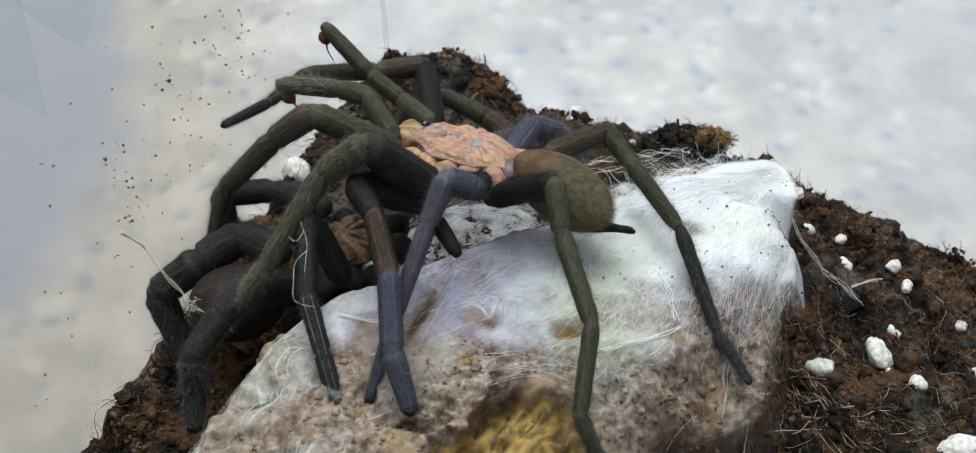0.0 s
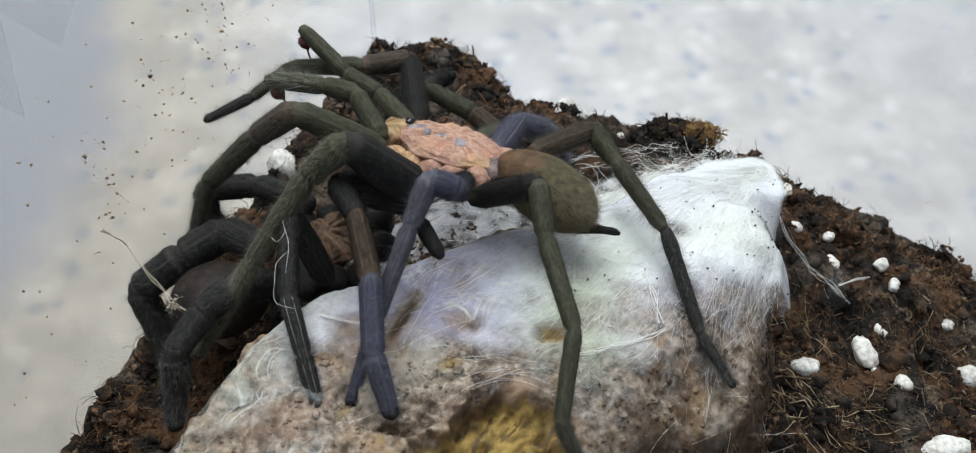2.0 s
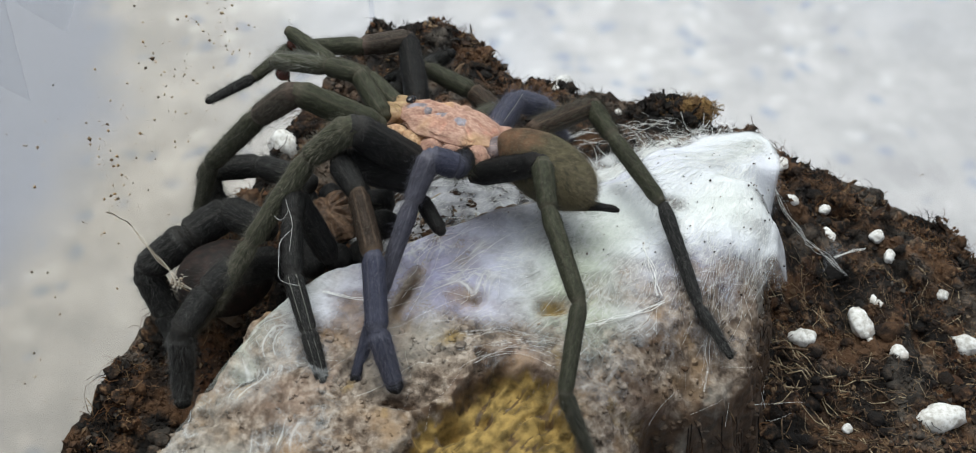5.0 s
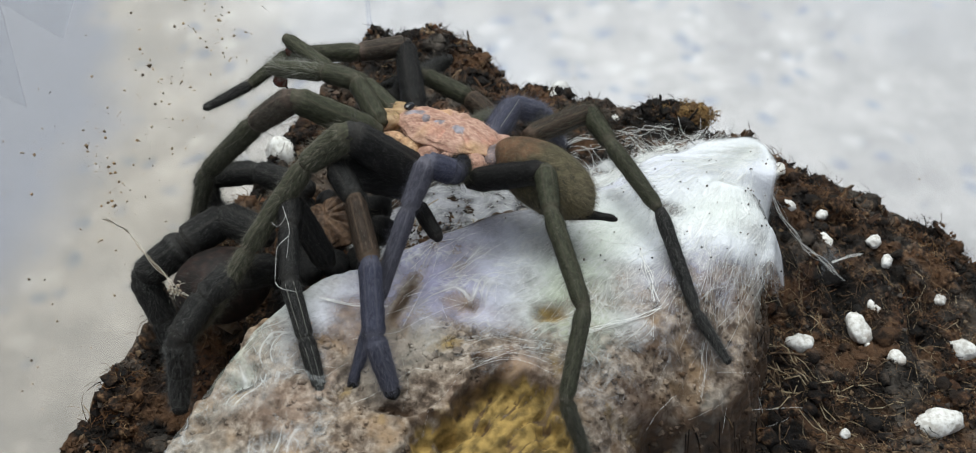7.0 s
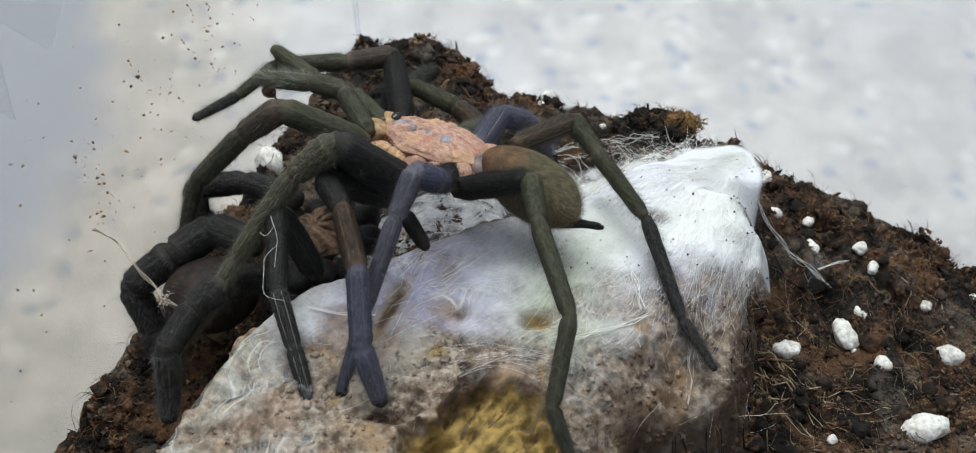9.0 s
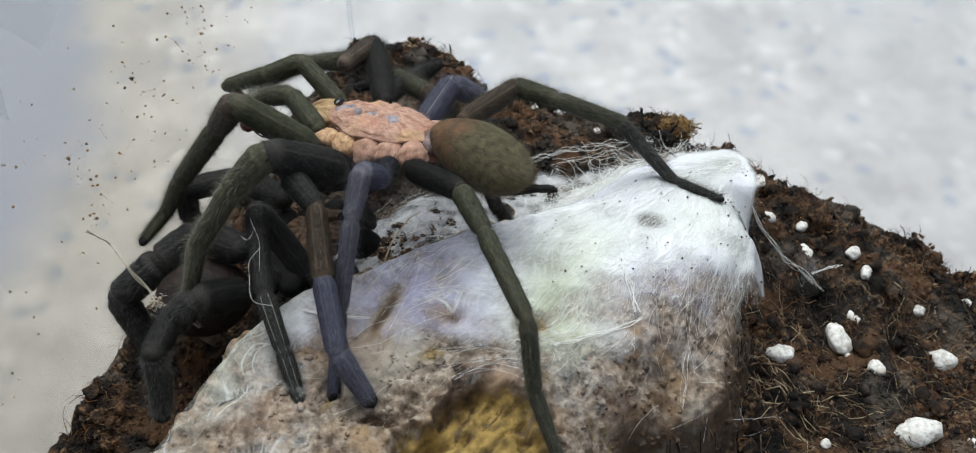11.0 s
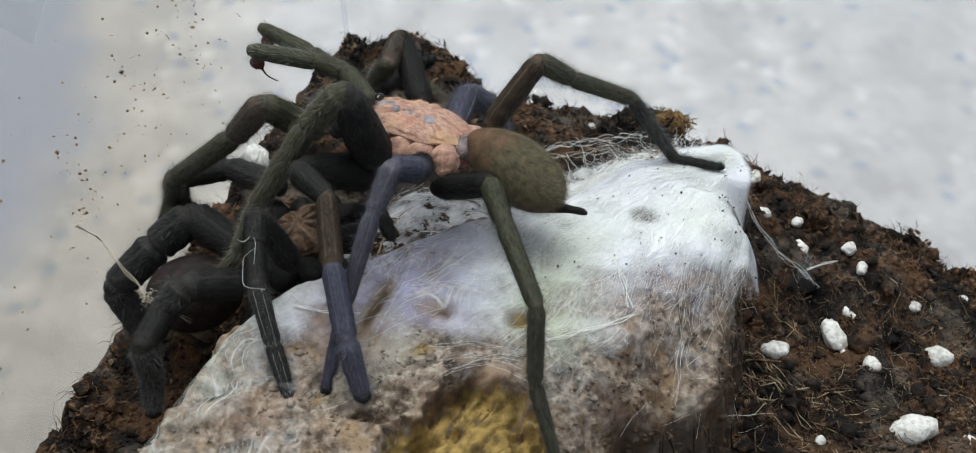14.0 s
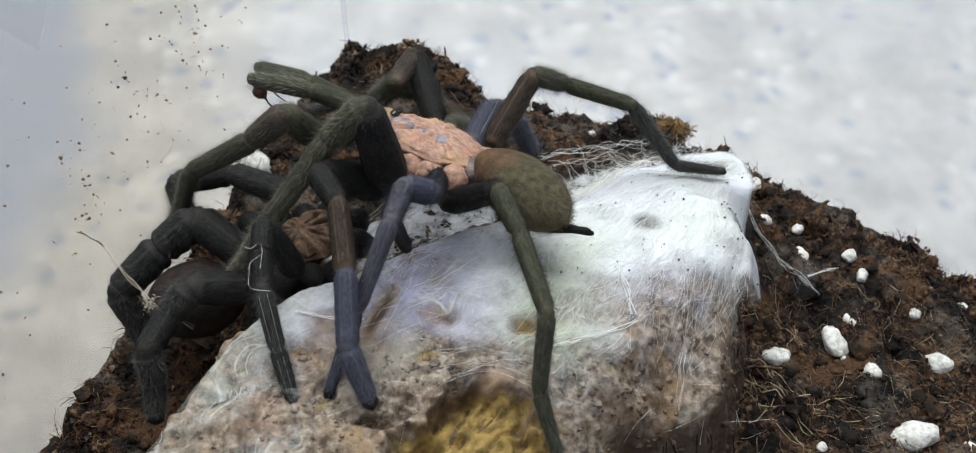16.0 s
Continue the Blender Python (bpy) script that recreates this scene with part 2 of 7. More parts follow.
    bump = nt.nodes.new("ShaderNodeBump")
    bump.inputs["Strength"].default_value, bump.inputs["Distance"].default_value = 0.55, 0.0004
    nt.links.new(sum_up("ADD", strands, sum_up("ADD", soft, grain)), bump.inputs["Height"])
    nt.links.new(bump.outputs["Normal"], white.inputs["Normal"])
    return m


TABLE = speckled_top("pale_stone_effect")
PLASTIC = clear_plastic("clear_plastic")
TINTED = clear_plastic("tinted_plastic", 0.10, (0.825, 0.805, 0.768), True)
MILKY_PATCH = clear_plastic("milky_plastic", 0.20)
SOIL = shader("damp_coir_soil", [(0.006, 0.005, 0.004), (0.018, 0.012, 0.008), (0.056, 0.031, 0.018), (0.125, 0.066, 0.033), (0.22, 0.14, 0.08)], 800, 0.92, 1.0, 12, fine=0.0012,
              blotch=[((0.005, 0.004, 0.004), 55, 0.50, 0.60), ((0.10, 0.042, 0.017), 75, 0.55, 0.68), ((0.085, 0.075, 0.065), 48, 0.60, 0.75), ((0.007, 0.006, 0.006), 190, 0.56, 0.64)])
CRUMB = island_shader("soil_crumbs", [(0.006, 0.005, 0.005), (0.042, 0.025, 0.017), (0.10, 0.045, 0.020), (0.014, 0.009, 0.007), (0.20, 0.135, 0.08), (0.008, 0.007, 0.006), (0.075, 0.042, 0.026), (0.010, 0.007, 0.006), (0.075, 0.062, 0.052), (0.020, 0.011, 0.008)])
FIBRE = island_shader("coir_fibres", [(0.11, 0.050, 0.020), (0.020, 0.012, 0.008), (0.24, 0.155, 0.08), (0.05, 0.026, 0.013), (0.012, 0.009, 0.008), (0.16, 0.075, 0.028)])
SOIL_PATCHES = (((0.007, 0.006, 0.005), 95, 0.50, 0.56, 0.86), ((0.14, 0.072, 0.035), 120, 0.51, 0.61, 0.6), ((0.15, 0.13, 0.11), 70, 0.55, 0.64, 0.5), ((0.005, 0.004, 0.004), 170, 0.55, 0.62, 0.8))
patchy(CRUMB, SOIL_PATCHES)
patchy(FIBRE, SOIL_PATCHES)
patchy(SOIL, SOIL_PATCHES)
TAN_FIBRE = island_shader("tan_fibres", [(0.30, 0.21, 0.12), (0.20, 0.13, 0.07), (0.10, 0.06, 0.035), (0.40, 0.32, 0.21), (0.15, 0.09, 0.05)])
OCHRE_FIBRE = island_shader("ochre_fibres", [(0.17, 0.10, 0.035), (0.10, 0.056, 0.022), (0.24, 0.155, 0.06), (0.04, 0.024, 0.012), (0.14, 0.07, 0.025)])
WALL_DIRT = island_shader("wall_dirt", [(0.30, 0.22, 0.13), (0.20, 0.14, 0.085), (0.42, 0.34, 0.24), (0.11, 0.08, 0.055), (0.30, 0.19, 0.09)])


def stained(m, name, colour, strength=1.0, low=0.85, high=1.6, ragged=1.0):
    """Mixes a second colour over a material where the mesh says so."""
    nt = m.node_tree
    bsdf = nt.nodes["Principled BSDF"]
    src = bsdf.inputs["Base Color"].links[0].from_socket
    att = nt.nodes.new("ShaderNodeAttribute")
    att.attribute_name = name
    n = nt.nodes.new("ShaderNodeTexNoise")
    n.inputs["Scale"].default_value, n.inputs["Detail"].default_value = 560, 8
    co = [k for k in nt.nodes if k.type == "TEX_COORD"][0]
    nt.links.new(co.outputs["Object"], n.inputs["Vector"])
    add = nt.nodes.new("ShaderNodeMath")
    add.operation = "MULTIPLY_ADD"
    add.inputs[1].default_value = 1.6
    nt.links.new(att.outputs["Fac"], add.inputs[0])
    rag = nt.nodes.new("ShaderNodeMapRange")
    rag.inputs["To Min"].default_value, rag.inputs["To Max"].default_value = 0.5 - 0.5 * ragged, 0.5 + 0.5 * ragged
    nt.links.new(n.outputs["Fac"], rag.inputs["Value"])
    nt.links.new(rag.outputs["Result"], add.inputs[2])
    mr = nt.nodes.new("ShaderNodeMapRange")
    mr.inputs["From Min"].default_value, mr.inputs["From Max"].default_value = low, high
    mr.inputs["To Max"].default_value = strength
    nt.links.new(add.outputs[0], mr.inputs["Value"])
    ramp = nt.nodes.new("ShaderNodeValToRGB")
    ramp.color_ramp.elements[0].position, ramp.color_ramp.elements[1].position = 0.35, 0.65
    ramp.color_ramp.elements[0].color = (*[c * 0.32 for c in colour], 1)
    ramp.color_ramp.elements[1].color = (*colour, 1)
    nt.links.new(n.outputs["Fac"], ramp.inputs["Fac"])
    mix = nt.nodes.new("ShaderNodeMix")
    mix.data_type = "RGBA"
    a = [k for k in mix.inputs if k.type == "RGBA"]
    nt.links.new(src, a[0])
    nt.links.new(ramp.outputs["Color"], a[1])
    nt.links.new(mr.outputs["Result"], mix.inputs["Factor"])
    nt.links.new([k for k in mix.outputs if k.type == "RGBA"][0], bsdf.inputs["Base Color"])
    return m


BARK = shader("weathered_bark", [(0.072, 0.052, 0.038), (0.165, 0.124, 0.094), (0.255, 0.205, 0.16), (0.39, 0.33, 0.275)], 650, 0.9, 0.8, 10, fine=0.0007,
              blotch=[((0.36, 0.25, 0.19), 75, 0.52, 0.72), ((0.38, 0.37, 0.33), 60, 0.50, 0.70), ((0.34, 0.22, 0.12), 130, 0.54, 0.68), ((0.10, 0.065, 0.045), 240, 0.60, 0.72)])
stained(BARK, "ochre", (0.40, 0.27, 0.085))
# brown stains, and the shade of hollow, slits and pit painted dark
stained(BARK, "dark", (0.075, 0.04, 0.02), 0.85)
ROOT = shader("dry_root", [(0.03, 0.018, 0.012), (0.09, 0.058, 0.035), (0.20, 0.145, 0.09)], 700, 0.85, 0.5, 5)
PALE_ROOT = shader("pale_root", [(0.26, 0.19, 0.11), (0.42, 0.34, 0.22), (0.5, 0.43, 0.3)], 700, 0.85, 0.5, 5)
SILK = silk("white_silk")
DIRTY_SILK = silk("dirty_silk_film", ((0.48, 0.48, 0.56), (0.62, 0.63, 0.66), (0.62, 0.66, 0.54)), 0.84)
THREAD = shader("silk_thread", [(0.8, 0.82, 0.8), (0.9, 0.9, 0.88)], 300, 0.5, 0.0)
PERLITE = shader("perlite", [(0.50, 0.48, 0.44), (0.74, 0.73, 0.70), (0.85, 0.85, 0.83)], 900, 0.8, 0.8, 6, fine=0.0004, blotch=[((0.26, 0.18, 0.11), 260, 0.56, 0.7)])


def leg_shader(name, colours, pale, rough=0.62):
    """Hairy leg skin: fine grain, two faint bare stripes along each piece and a paler ring at its joints."""
    m = shader(name, [tuple(0.5 * (p + q) for p, q in zip(c, colours[1])) for c in colours], 2300, rough, 0.7, 6, (1, 1, 0.4), fine=0.0003, spec=0.18, blotch=[(colours[0], 200, 0.52, 0.70)])
    nt = m.node_tree
    bsdf = nt.nodes["Principled BSDF"]
    src = bsdf.inputs["Base Color"].links[0].from_socket
    co = [k for k in nt.nodes if k.type == "TEX_COORD"][0]

    def sum_up(kind, a, b=0.0):
        node = nt.nodes.new("ShaderNodeMath")
        node.operation = kind
        for k, v in enumerate((a, b)):
            if isinstance(v, float):
                node.inputs[k].default_value = v
            else:
                nt.links.new(v, node.inputs[k])
        return node.outputs[0]

    axes = nt.nodes.new("ShaderNodeSeparateXYZ")
    nt.links.new(co.outputs["Object"], axes.inputs[0])
    x, y = axes.outputs["X"], axes.outputs["Y"]
    radius = sum_up("SQRT", sum_up("ADD", sum_up("MULTIPLY", x, x), sum_up("MULTIPLY", y, y)))
    off = sum_up("ABSOLUTE", sum_up("SUBTRACT", sum_up("DIVIDE", sum_up("ABSOLUTE", x), radius), 0.42))
    worn = nt.nodes.new("ShaderNodeTexNoise")
    worn.inputs["Scale"].default_value = 420
    nt.links.new(co.outputs["Object"], worn.inputs["Vector"])
    line = nt.nodes.new("ShaderNodeMapRange")
    line.inputs["From Min"].default_value, line.inputs["From Max"].default_value = 0.11, 0.04
    nt.links.new(off, line.inputs["Value"])
    ring = nt.nodes.new("ShaderNodeAttribute")
    ring.attribute_name = "joint"
    amount = sum_up("MAXIMUM", sum_up("MULTIPLY", line.outputs["Result"], sum_up("MULTIPLY", worn.outputs["Fac"], 0.7)), sum_up("MULTIPLY", ring.outputs["Fac"], 0.75))
    mix = nt.nodes.new("ShaderNodeMix")
    mix.data_type = "RGBA"
    a = [k for k in mix.inputs if k.type == "RGBA"]
    nt.links.new(src, a[0])
    a[1].default_value = (*pale, 1)
    nt.links.new(amount, mix.inputs["Factor"])
    nt.links.new([k for k in mix.outputs if k.type == "RGBA"][0], bsdf.inputs["Base Color"])
    return m


LEG_OLIVE = leg_shader("olive_black_leg", [(0.017, 0.018, 0.012), (0.042, 0.045, 0.028), (0.085, 0.087, 0.058)], (0.10, 0.088, 0.066))
LEG_BLACK = leg_shader("black_leg", [(0.004, 0.004, 0.004), (0.008, 0.008, 0.008), (0.017, 0.016, 0.016)], (0.022, 0.018, 0.017))
LEG_DARK = leg_shader("grey_black_leg", [(0.006, 0.006, 0.006), (0.015, 0.015, 0.015), (0.032, 0.032, 0.031)], (0.05, 0.047, 0.043))
LEG_BROWN = leg_shader("brown_black_leg", [(0.010, 0.007, 0.005), (0.036, 0.024, 0.017), (0.085, 0.058, 0.042)], (0.15, 0.105, 0.075))
LEG_TAUPE = leg_shader("taupe_leg", [(0.020, 0.015, 0.012), (0.050, 0.040, 0.032), (0.095, 0.078, 0.062)], (0.15, 0.11, 0.09))
# blue and lilac: coloured light on dark legs, put into the base colour
LEG_BLUE_LIT = leg_shader("blue_lit_leg", [(0.022, 0.023, 0.036), (0.046, 0.049, 0.078), (0.082, 0.086, 0.122)], (0.12, 0.12, 0.15))
LEG_LILAC_LIT = leg_shader("lilac_lit_leg", [(0.035, 0.034, 0.046), (0.072, 0.071, 0.094), (0.125, 0.123, 0.155)], (0.17, 0.165, 0.19))
LEG_SLATE = leg_shader("slate_black_leg", [(0.010, 0.011, 0.016), (0.022, 0.024, 0.036), (0.05, 0.053, 0.072)], (0.07, 0.07, 0.09))
HAIR = island_shader("leg_hairs", [(0.085, 0.082, 0.060), (0.04, 0.04, 0.031), (0.12, 0.115, 0.088), (0.022, 0.022, 0.018), (0.055, 0.053, 0.040)], 0.6)
BUFF_HAIR = island_shader("buff_hairs", [(0.16, 0.15, 0.115), (0.10, 0.096, 0.072), (0.22, 0.205, 0.16), (0.06, 0.058, 0.045)], 0.6)
# hairs of those legs, the same bluish light painted in
BLUE_LIT_HAIR = island_shader("blue_lit_hairs", [(0.10, 0.10, 0.13), (0.055, 0.057, 0.08), (0.13, 0.13, 0.165), (0.03, 0.031, 0.044)], 0.6)
GREY_HAIR = island_shader("grey_hairs", [(0.075, 0.076, 0.074), (0.036, 0.036, 0.036), (0.13, 0.13, 0.125), (0.018, 0.018, 0.018)], 0.6)
SILVER_HAIR = island_shader("silver_hairs", [(0.30, 0.30, 0.26), (0.16, 0.16, 0.13), (0.42, 0.42, 0.38), (0.07, 0.07, 0.055)], 0.5)
DARK_HAIR = island_shader("dark_hairs", [(0.030, 0.031, 0.028), (0.014, 0.014, 0.015), (0.065, 0.064, 0.055), (0.008, 0.008, 0.008)], 0.6)
PALE_HAIR = island_shader("body_hairs", [(0.50, 0.30, 0.22), (0.62, 0.42, 0.32), (0.44, 0.25, 0.18)], 0.6)
ABDOMEN_HAIR = island_shader("abdomen_hairs", [(0.17, 0.14, 0.08), (0.095, 0.08, 0.046), (0.24, 0.195, 0.118), (0.05, 0.043, 0.028)], 0.6)
CARAPACE = shader("orange_pink_carapace", [(0.29, 0.155, 0.115), (0.39, 0.23, 0.172), (0.50, 0.325, 0.25)], 2600, 0.65, 0.3, 8, (0.4, 1.0, 1), fine=0.0002, sheen=0.1,
                  blotch=[((0.52, 0.22, 0.15), 330, 0.54, 0.78), ((0.60, 0.41, 0.20), 120, 0.5, 0.7)])
stained(CARAPACE, "spots", (0.30, 0.30, 0.35), 0.9, 1.0, 1.7, 0.3)
YELLOW_FLESH = shader("yellow_tan_flesh", [(0.32, 0.18, 0.09), (0.46, 0.28, 0.15), (0.58, 0.39, 0.23)], 1800, 0.6, 0.5, 8, fine=0.0002, sheen=0.2)
COXA = shader("pink_coxa_flesh", [(0.27, 0.14, 0.10), (0.37, 0.21, 0.152), (0.47, 0.29, 0.215)], 900, 0.6, 0.5, 8, fine=0.0002, sheen=0.2)
FLESH = shader("dark_pink_membrane", [(0.14, 0.05, 0.035), (0.24, 0.09, 0.065), (0.36, 0.16, 0.12)], 700, 0.6, 1.0, 8, fine=0.0003)
WAIST = shader("lilac_grey_waist", [(0.10, 0.08, 0.085), (0.18, 0.145, 0.15), (0.28, 0.23, 0.23)], 700, 0.6, 1.0, 8, fine=0.0003)
ABDOMEN = shader("brown_olive_abdomen", [(0.042, 0.037, 0.020), (0.075, 0.066, 0.035), (0.122, 0.107, 0.058)], 900, 0.8, 0.8, 6, sheen=0.05,
                 blotch=[((0.085, 0.062, 0.028), 120, 0.5, 0.75)])
stained(ABDOMEN, "rust", (0.19, 0.092, 0.048), 0.85)
FANG_BASE = shader("tan_chelicerae", [(0.20, 0.13, 0.06), (0.42, 0.29, 0.15), (0.56, 0.42, 0.24)], 900, 0.6, 0.8, 6, (0.2, 1.4, 1), fine=0.0003)
BULB = shader("red_brown_bulb", [(0.05, 0.014, 0.010), (0.15, 0.042, 0.028)], 300, 0.18, 0.0, spec=0.6)
EYE = shader("black_eyes", [(0.004, 0.004, 0.005), (0.008, 0.008, 0.009)], 300, 0.08, 0.0, spec=0.6)
LOWER_BELLY = shader("dark_brown_belly", [(0.007, 0.005, 0.004), (0.014, 0.008, 0.007), (0.028, 0.015, 0.012)], 700, 0.7, 0.5, 5)
LOWER_SHELL = shader("tan_lower_carapace", [(0.045, 0.024, 0.014), (0.105, 0.062, 0.037), (0.19, 0.115, 0.07)], 700, 0.6, 1.0, 6, (1, 1, 1), fine=0.0004)
LOWER_HAIR = island_shader("tan_hairs", [(0.14, 0.085, 0.05), (0.085, 0.05, 0.03), (0.20, 0.13, 0.08)], 0.6)


# ---- mesh helpers ----
def mesh_ob(name, bm, materials, parent=None, label="", smooth=True):
    me = bpy.data.meshes.new(name)
    bm.to_mesh(me)
    bm.free()
    for m in materials if isinstance(materials, (list, tuple)) else (materials,):
        me.materials.append(m)
    if smooth:
        me.polygons.foreach_set("use_smooth", [True] * len(me.polygons))
    ob = new(name, me)
    if parent:
        ob.parent = parent
    if label:
        ob["label"] = label
    return ob


def part(name, bm, material, parent, label="", smooth=True):
    return mesh_ob(name, bm, material, parent, label, smooth)


def soup(name, verts, faces, material, parent=None, label="", smooth=False, slots=None):
    me = bpy.data.meshes.new(name)
    me.from_pydata([tuple(v) for v in verts], [], faces)
    for m in material if isinstance(material, (list, tuple)) else (material,):
        me.materials.append(m)
    if slots:
        me.polygons.foreach_set("material_index", slots)
    if smooth:
        me.polygons.foreach_set("use_smooth", [True] * len(me.polygons))
    me.update()
    ob = new(name, me)
    if parent:
        ob.parent = parent
    if label:
        ob["label"] = label
    return ob


def box_bm(sx, sy, sz, centre=(0, 0, 0), bevel=0.0):
    bm = bmesh.new()
    bmesh.ops.create_cube(bm, size=1, matrix=Matrix.Translation(centre) @ Matrix.Diagonal((sx, sy, sz, 1)))
    if bevel:
        bmesh.ops.bevel(bm, geom=bm.edges[:], offset=bevel, segments=2, affect="EDGES")
    return bm


def lathe(profile, sides=12, squash=1.0):
    """Verts and faces of a round body along +z, from (z, radius) pairs."""
    verts, faces = [], []
    for z, r in profile:
        for k in range(sides):
            a = 2 * math.pi * k / sides
            verts.append((r * math.cos(a) * squash, r * math.sin(a), z))
    for i in range(len(profile) - 1):
        for k in range(sides):
            a, b = i * sides + k, i * sides + (k + 1) % sides
            faces.append((a, b, b + sides, a + sides))
    faces.append(tuple(range(sides - 1, -1, -1)))
    faces.append(tuple((len(profile) - 1) * sides + k for k in range(sides)))
    return verts, faces


def tube(verts, faces, points, radius, sides=4, taper=0.6):
    """Adds a thin tube through points."""
    base = len(verts)
    n = len(points)
    for i, p in enumerate(points):
        d = (points[min(i + 1, n - 1)] - points[max(i - 1, 0)])
        d = d.normalized() if d.length > 1e-9 else Vector((0, 0, 1))
        u = d.cross(Vector((0.3, 0.2, 0.93)))
        u = u.normalized() if u.length > 1e-6 else Vector((1, 0, 0))
        w = d.cross(u)
        r = radius * (1 - (1 - taper) * i / max(1, n - 1))
        for k in range(sides):
            a = 2 * math.pi * k / sides
            verts.append(p + u * (r * math.cos(a)) + w * (r * math.sin(a)))
    for i in range(n - 1):
        for k in range(sides):
            a, b = base + i * sides + k, base + i * sides + (k + 1) % sides
            faces.append((a, b, b + sides, a + sides))


def curve(way, steps=6):
    """A smooth line through flat points."""
    out = []
    ends = [way[0]] + list(way) + [way[-1]]
    for a, b, c, d in zip(ends, ends[1:], ends[2:], ends[3:]):
        for k in range(steps):
            t = k / steps
            out.append(tuple(0.5 * (2 * q + (r - p) * t + (2 * p - 5 * q + 4 * r - u) * t * t + (3 * q - p - 3 * r + u) * t ** 3) for p, q, r, u in zip(a, b, c, d)))
    return out + [way[-1]]


def hairs(verts, faces, slots, spots, length, width, lean, rng, slot=1):
    """Adds thin tapering hairs: spots are (place, normal, along)."""
    for p, nrm, along in spots:
        d = (nrm + along * lean * (0.6 + 0.8 * rng.random()) + Vector((rng.uniform(-1, 1), rng.uniform(-1, 1), rng.uniform(-1, 1))) * 0.25).normalized()
        side = d.cross(nrm + Vector((0.01, 0.02, 0.03)))
        side = side.normalized() * width if side.length > 1e-6 else Vector((width, 0, 0))
        ln = length * (0.4 + 0.9 * rng.random())
        b = len(verts)
        verts += [p - side, p + side, p + d * ln + Vector((0, 0, -0.1 * ln))]
        faces.append((b, b + 1, b + 2))
        slots.append(slot)


# ---- plan, in millimetres: the box's far corner, and its two walls ----
CORNER = Vector((-21.75, 204.5, 0))
ALONG = Vector((0.9205, -0.3907, 0))     # along the back wall
TOWARD = Vector((-0.3907, -0.9205, 0))   # along the side wall, to the camera
WIDE, DEEP, TALL = 172.0, 196.0, 165.0
TURN = math.degrees(math.atan2(ALONG.y, ALONG.x))


def ramp01(a, b, v):
    t = min(1.0, max(0.0, (v - a) / (b - a)))
    return t * t * (3 - 2 * t)


# soil heights at a few places of the plan
SOIL_LEVELS = ((79, 103, 58.5), (70, 123, 60), (57, 118, 63), (90, 123, 54.5), (75, 141, 64), (58, 144, 70.5), (67, 146, 65), (52, 157, 71.5), (42, 170, 67.5),
               (105, 150, 46.6), (91, 157, 51), (78, 163, 54.8), (66, 169, 57.4), (59, 172, 59.3), (34, 184, 61.5), (21, 190, 59.6), (12, 194, 60.2), (-6, 190, 68.8),
               (-20, 200, 64.5), (-2, 136, 75.5), (-38, 164, 66), (-58, 121, 67), (-67, 96, 66), (20, 158, 71), (0, 165, 73), (-25, 150, 69), (0, 60, 62), (60, 50, 56),
               (-60, 50, 64), (38, 143, 78), (50, 140, 74), (62, 100, 60))


def soil_level(x, y):
    num = den = 0.0
    for a, b, z in SOIL_LEVELS:
        w = 1.0 / (((x - a) ** 2 + (y - b) ** 2) + 8.0) ** 1.7
        num += w * z
        den += w
    return num / den


def soil_height(x, y):
    p = Vector((x * 0.07, y * 0.07, 1.3))
    h = soil_level(x, y)
    h -= 3.5 * spot(x, y, 81, 145, 4.5, 3.5, -0.4) + 2.5 * spot(x, y, 65, 134, 2.5, 1.6) + 3.0 * spot(x, y, 61, 108, 3, 4) + 2.0 * spot(x, y, 84, 116, 4, 3)
    h += 1.9 * noise.fractal(p, 0.9, 2.1, 4) + 1.5 * abs(noise.noise(p * 5.3)) - 1.7 * abs(noise.noise(p * 2.7)) + 0.6
    h -= 2.4 * ramp01(0.12, 0.45, noise.noise(p * 2.2 + Vector((4, 8, 2))))
    h += 0.7 * noise.noise(p * 11.0) + 0.4 * noise.noise(p * 21.0)
    return h


# the slab's outline
SLAB_EDGE = ((-49, 62), (-45, 80), (-38.5, 93), (-33, 102), (-28, 107), (-24, 110.5), (-14, 114), (-6, 119), (3, 123), (12, 126), (22, 129), (34, 131), (45, 129),
             (48, 122), (46, 112), (44, 105), (41.5, 97), (38, 92.5), (32, 90.5), (26, 89), (22.5, 85), (20, 62))


def edge_distance(x, y):
    """Distance in from the slab's outline; minus outside."""
    best, inside = 1e9, False
    n = len(SLAB_EDGE)
    for i in range(n):
        ax, ay = SLAB_EDGE[i]
        bx, by = SLAB_EDGE[(i + 1) % n]
        dx, dy = bx - ax, by - ay
        t = max(0.0, min(1.0, ((x - ax) * dx + (y - ay) * dy) / (dx * dx + dy * dy)))
        best = min(best, math.hypot(x - ax - t * dx, y - ay - t * dy))
        if (ay > y) != (by > y) and x < (bx - ax) * (y - ay) / (by - ay) + ax:
            inside = not inside
    return best if inside else -best


def spot(x, y, cx, cy, rx, ry, turn=0.0, power=2):
    c, n = math.cos(turn), math.sin(turn)
    u, v = (x - cx) * c + (y - cy) * n, -(x - cx) * n + (y - cy) * c
    return math.exp(-(abs(u / rx) ** power + abs(v / ry) ** power))


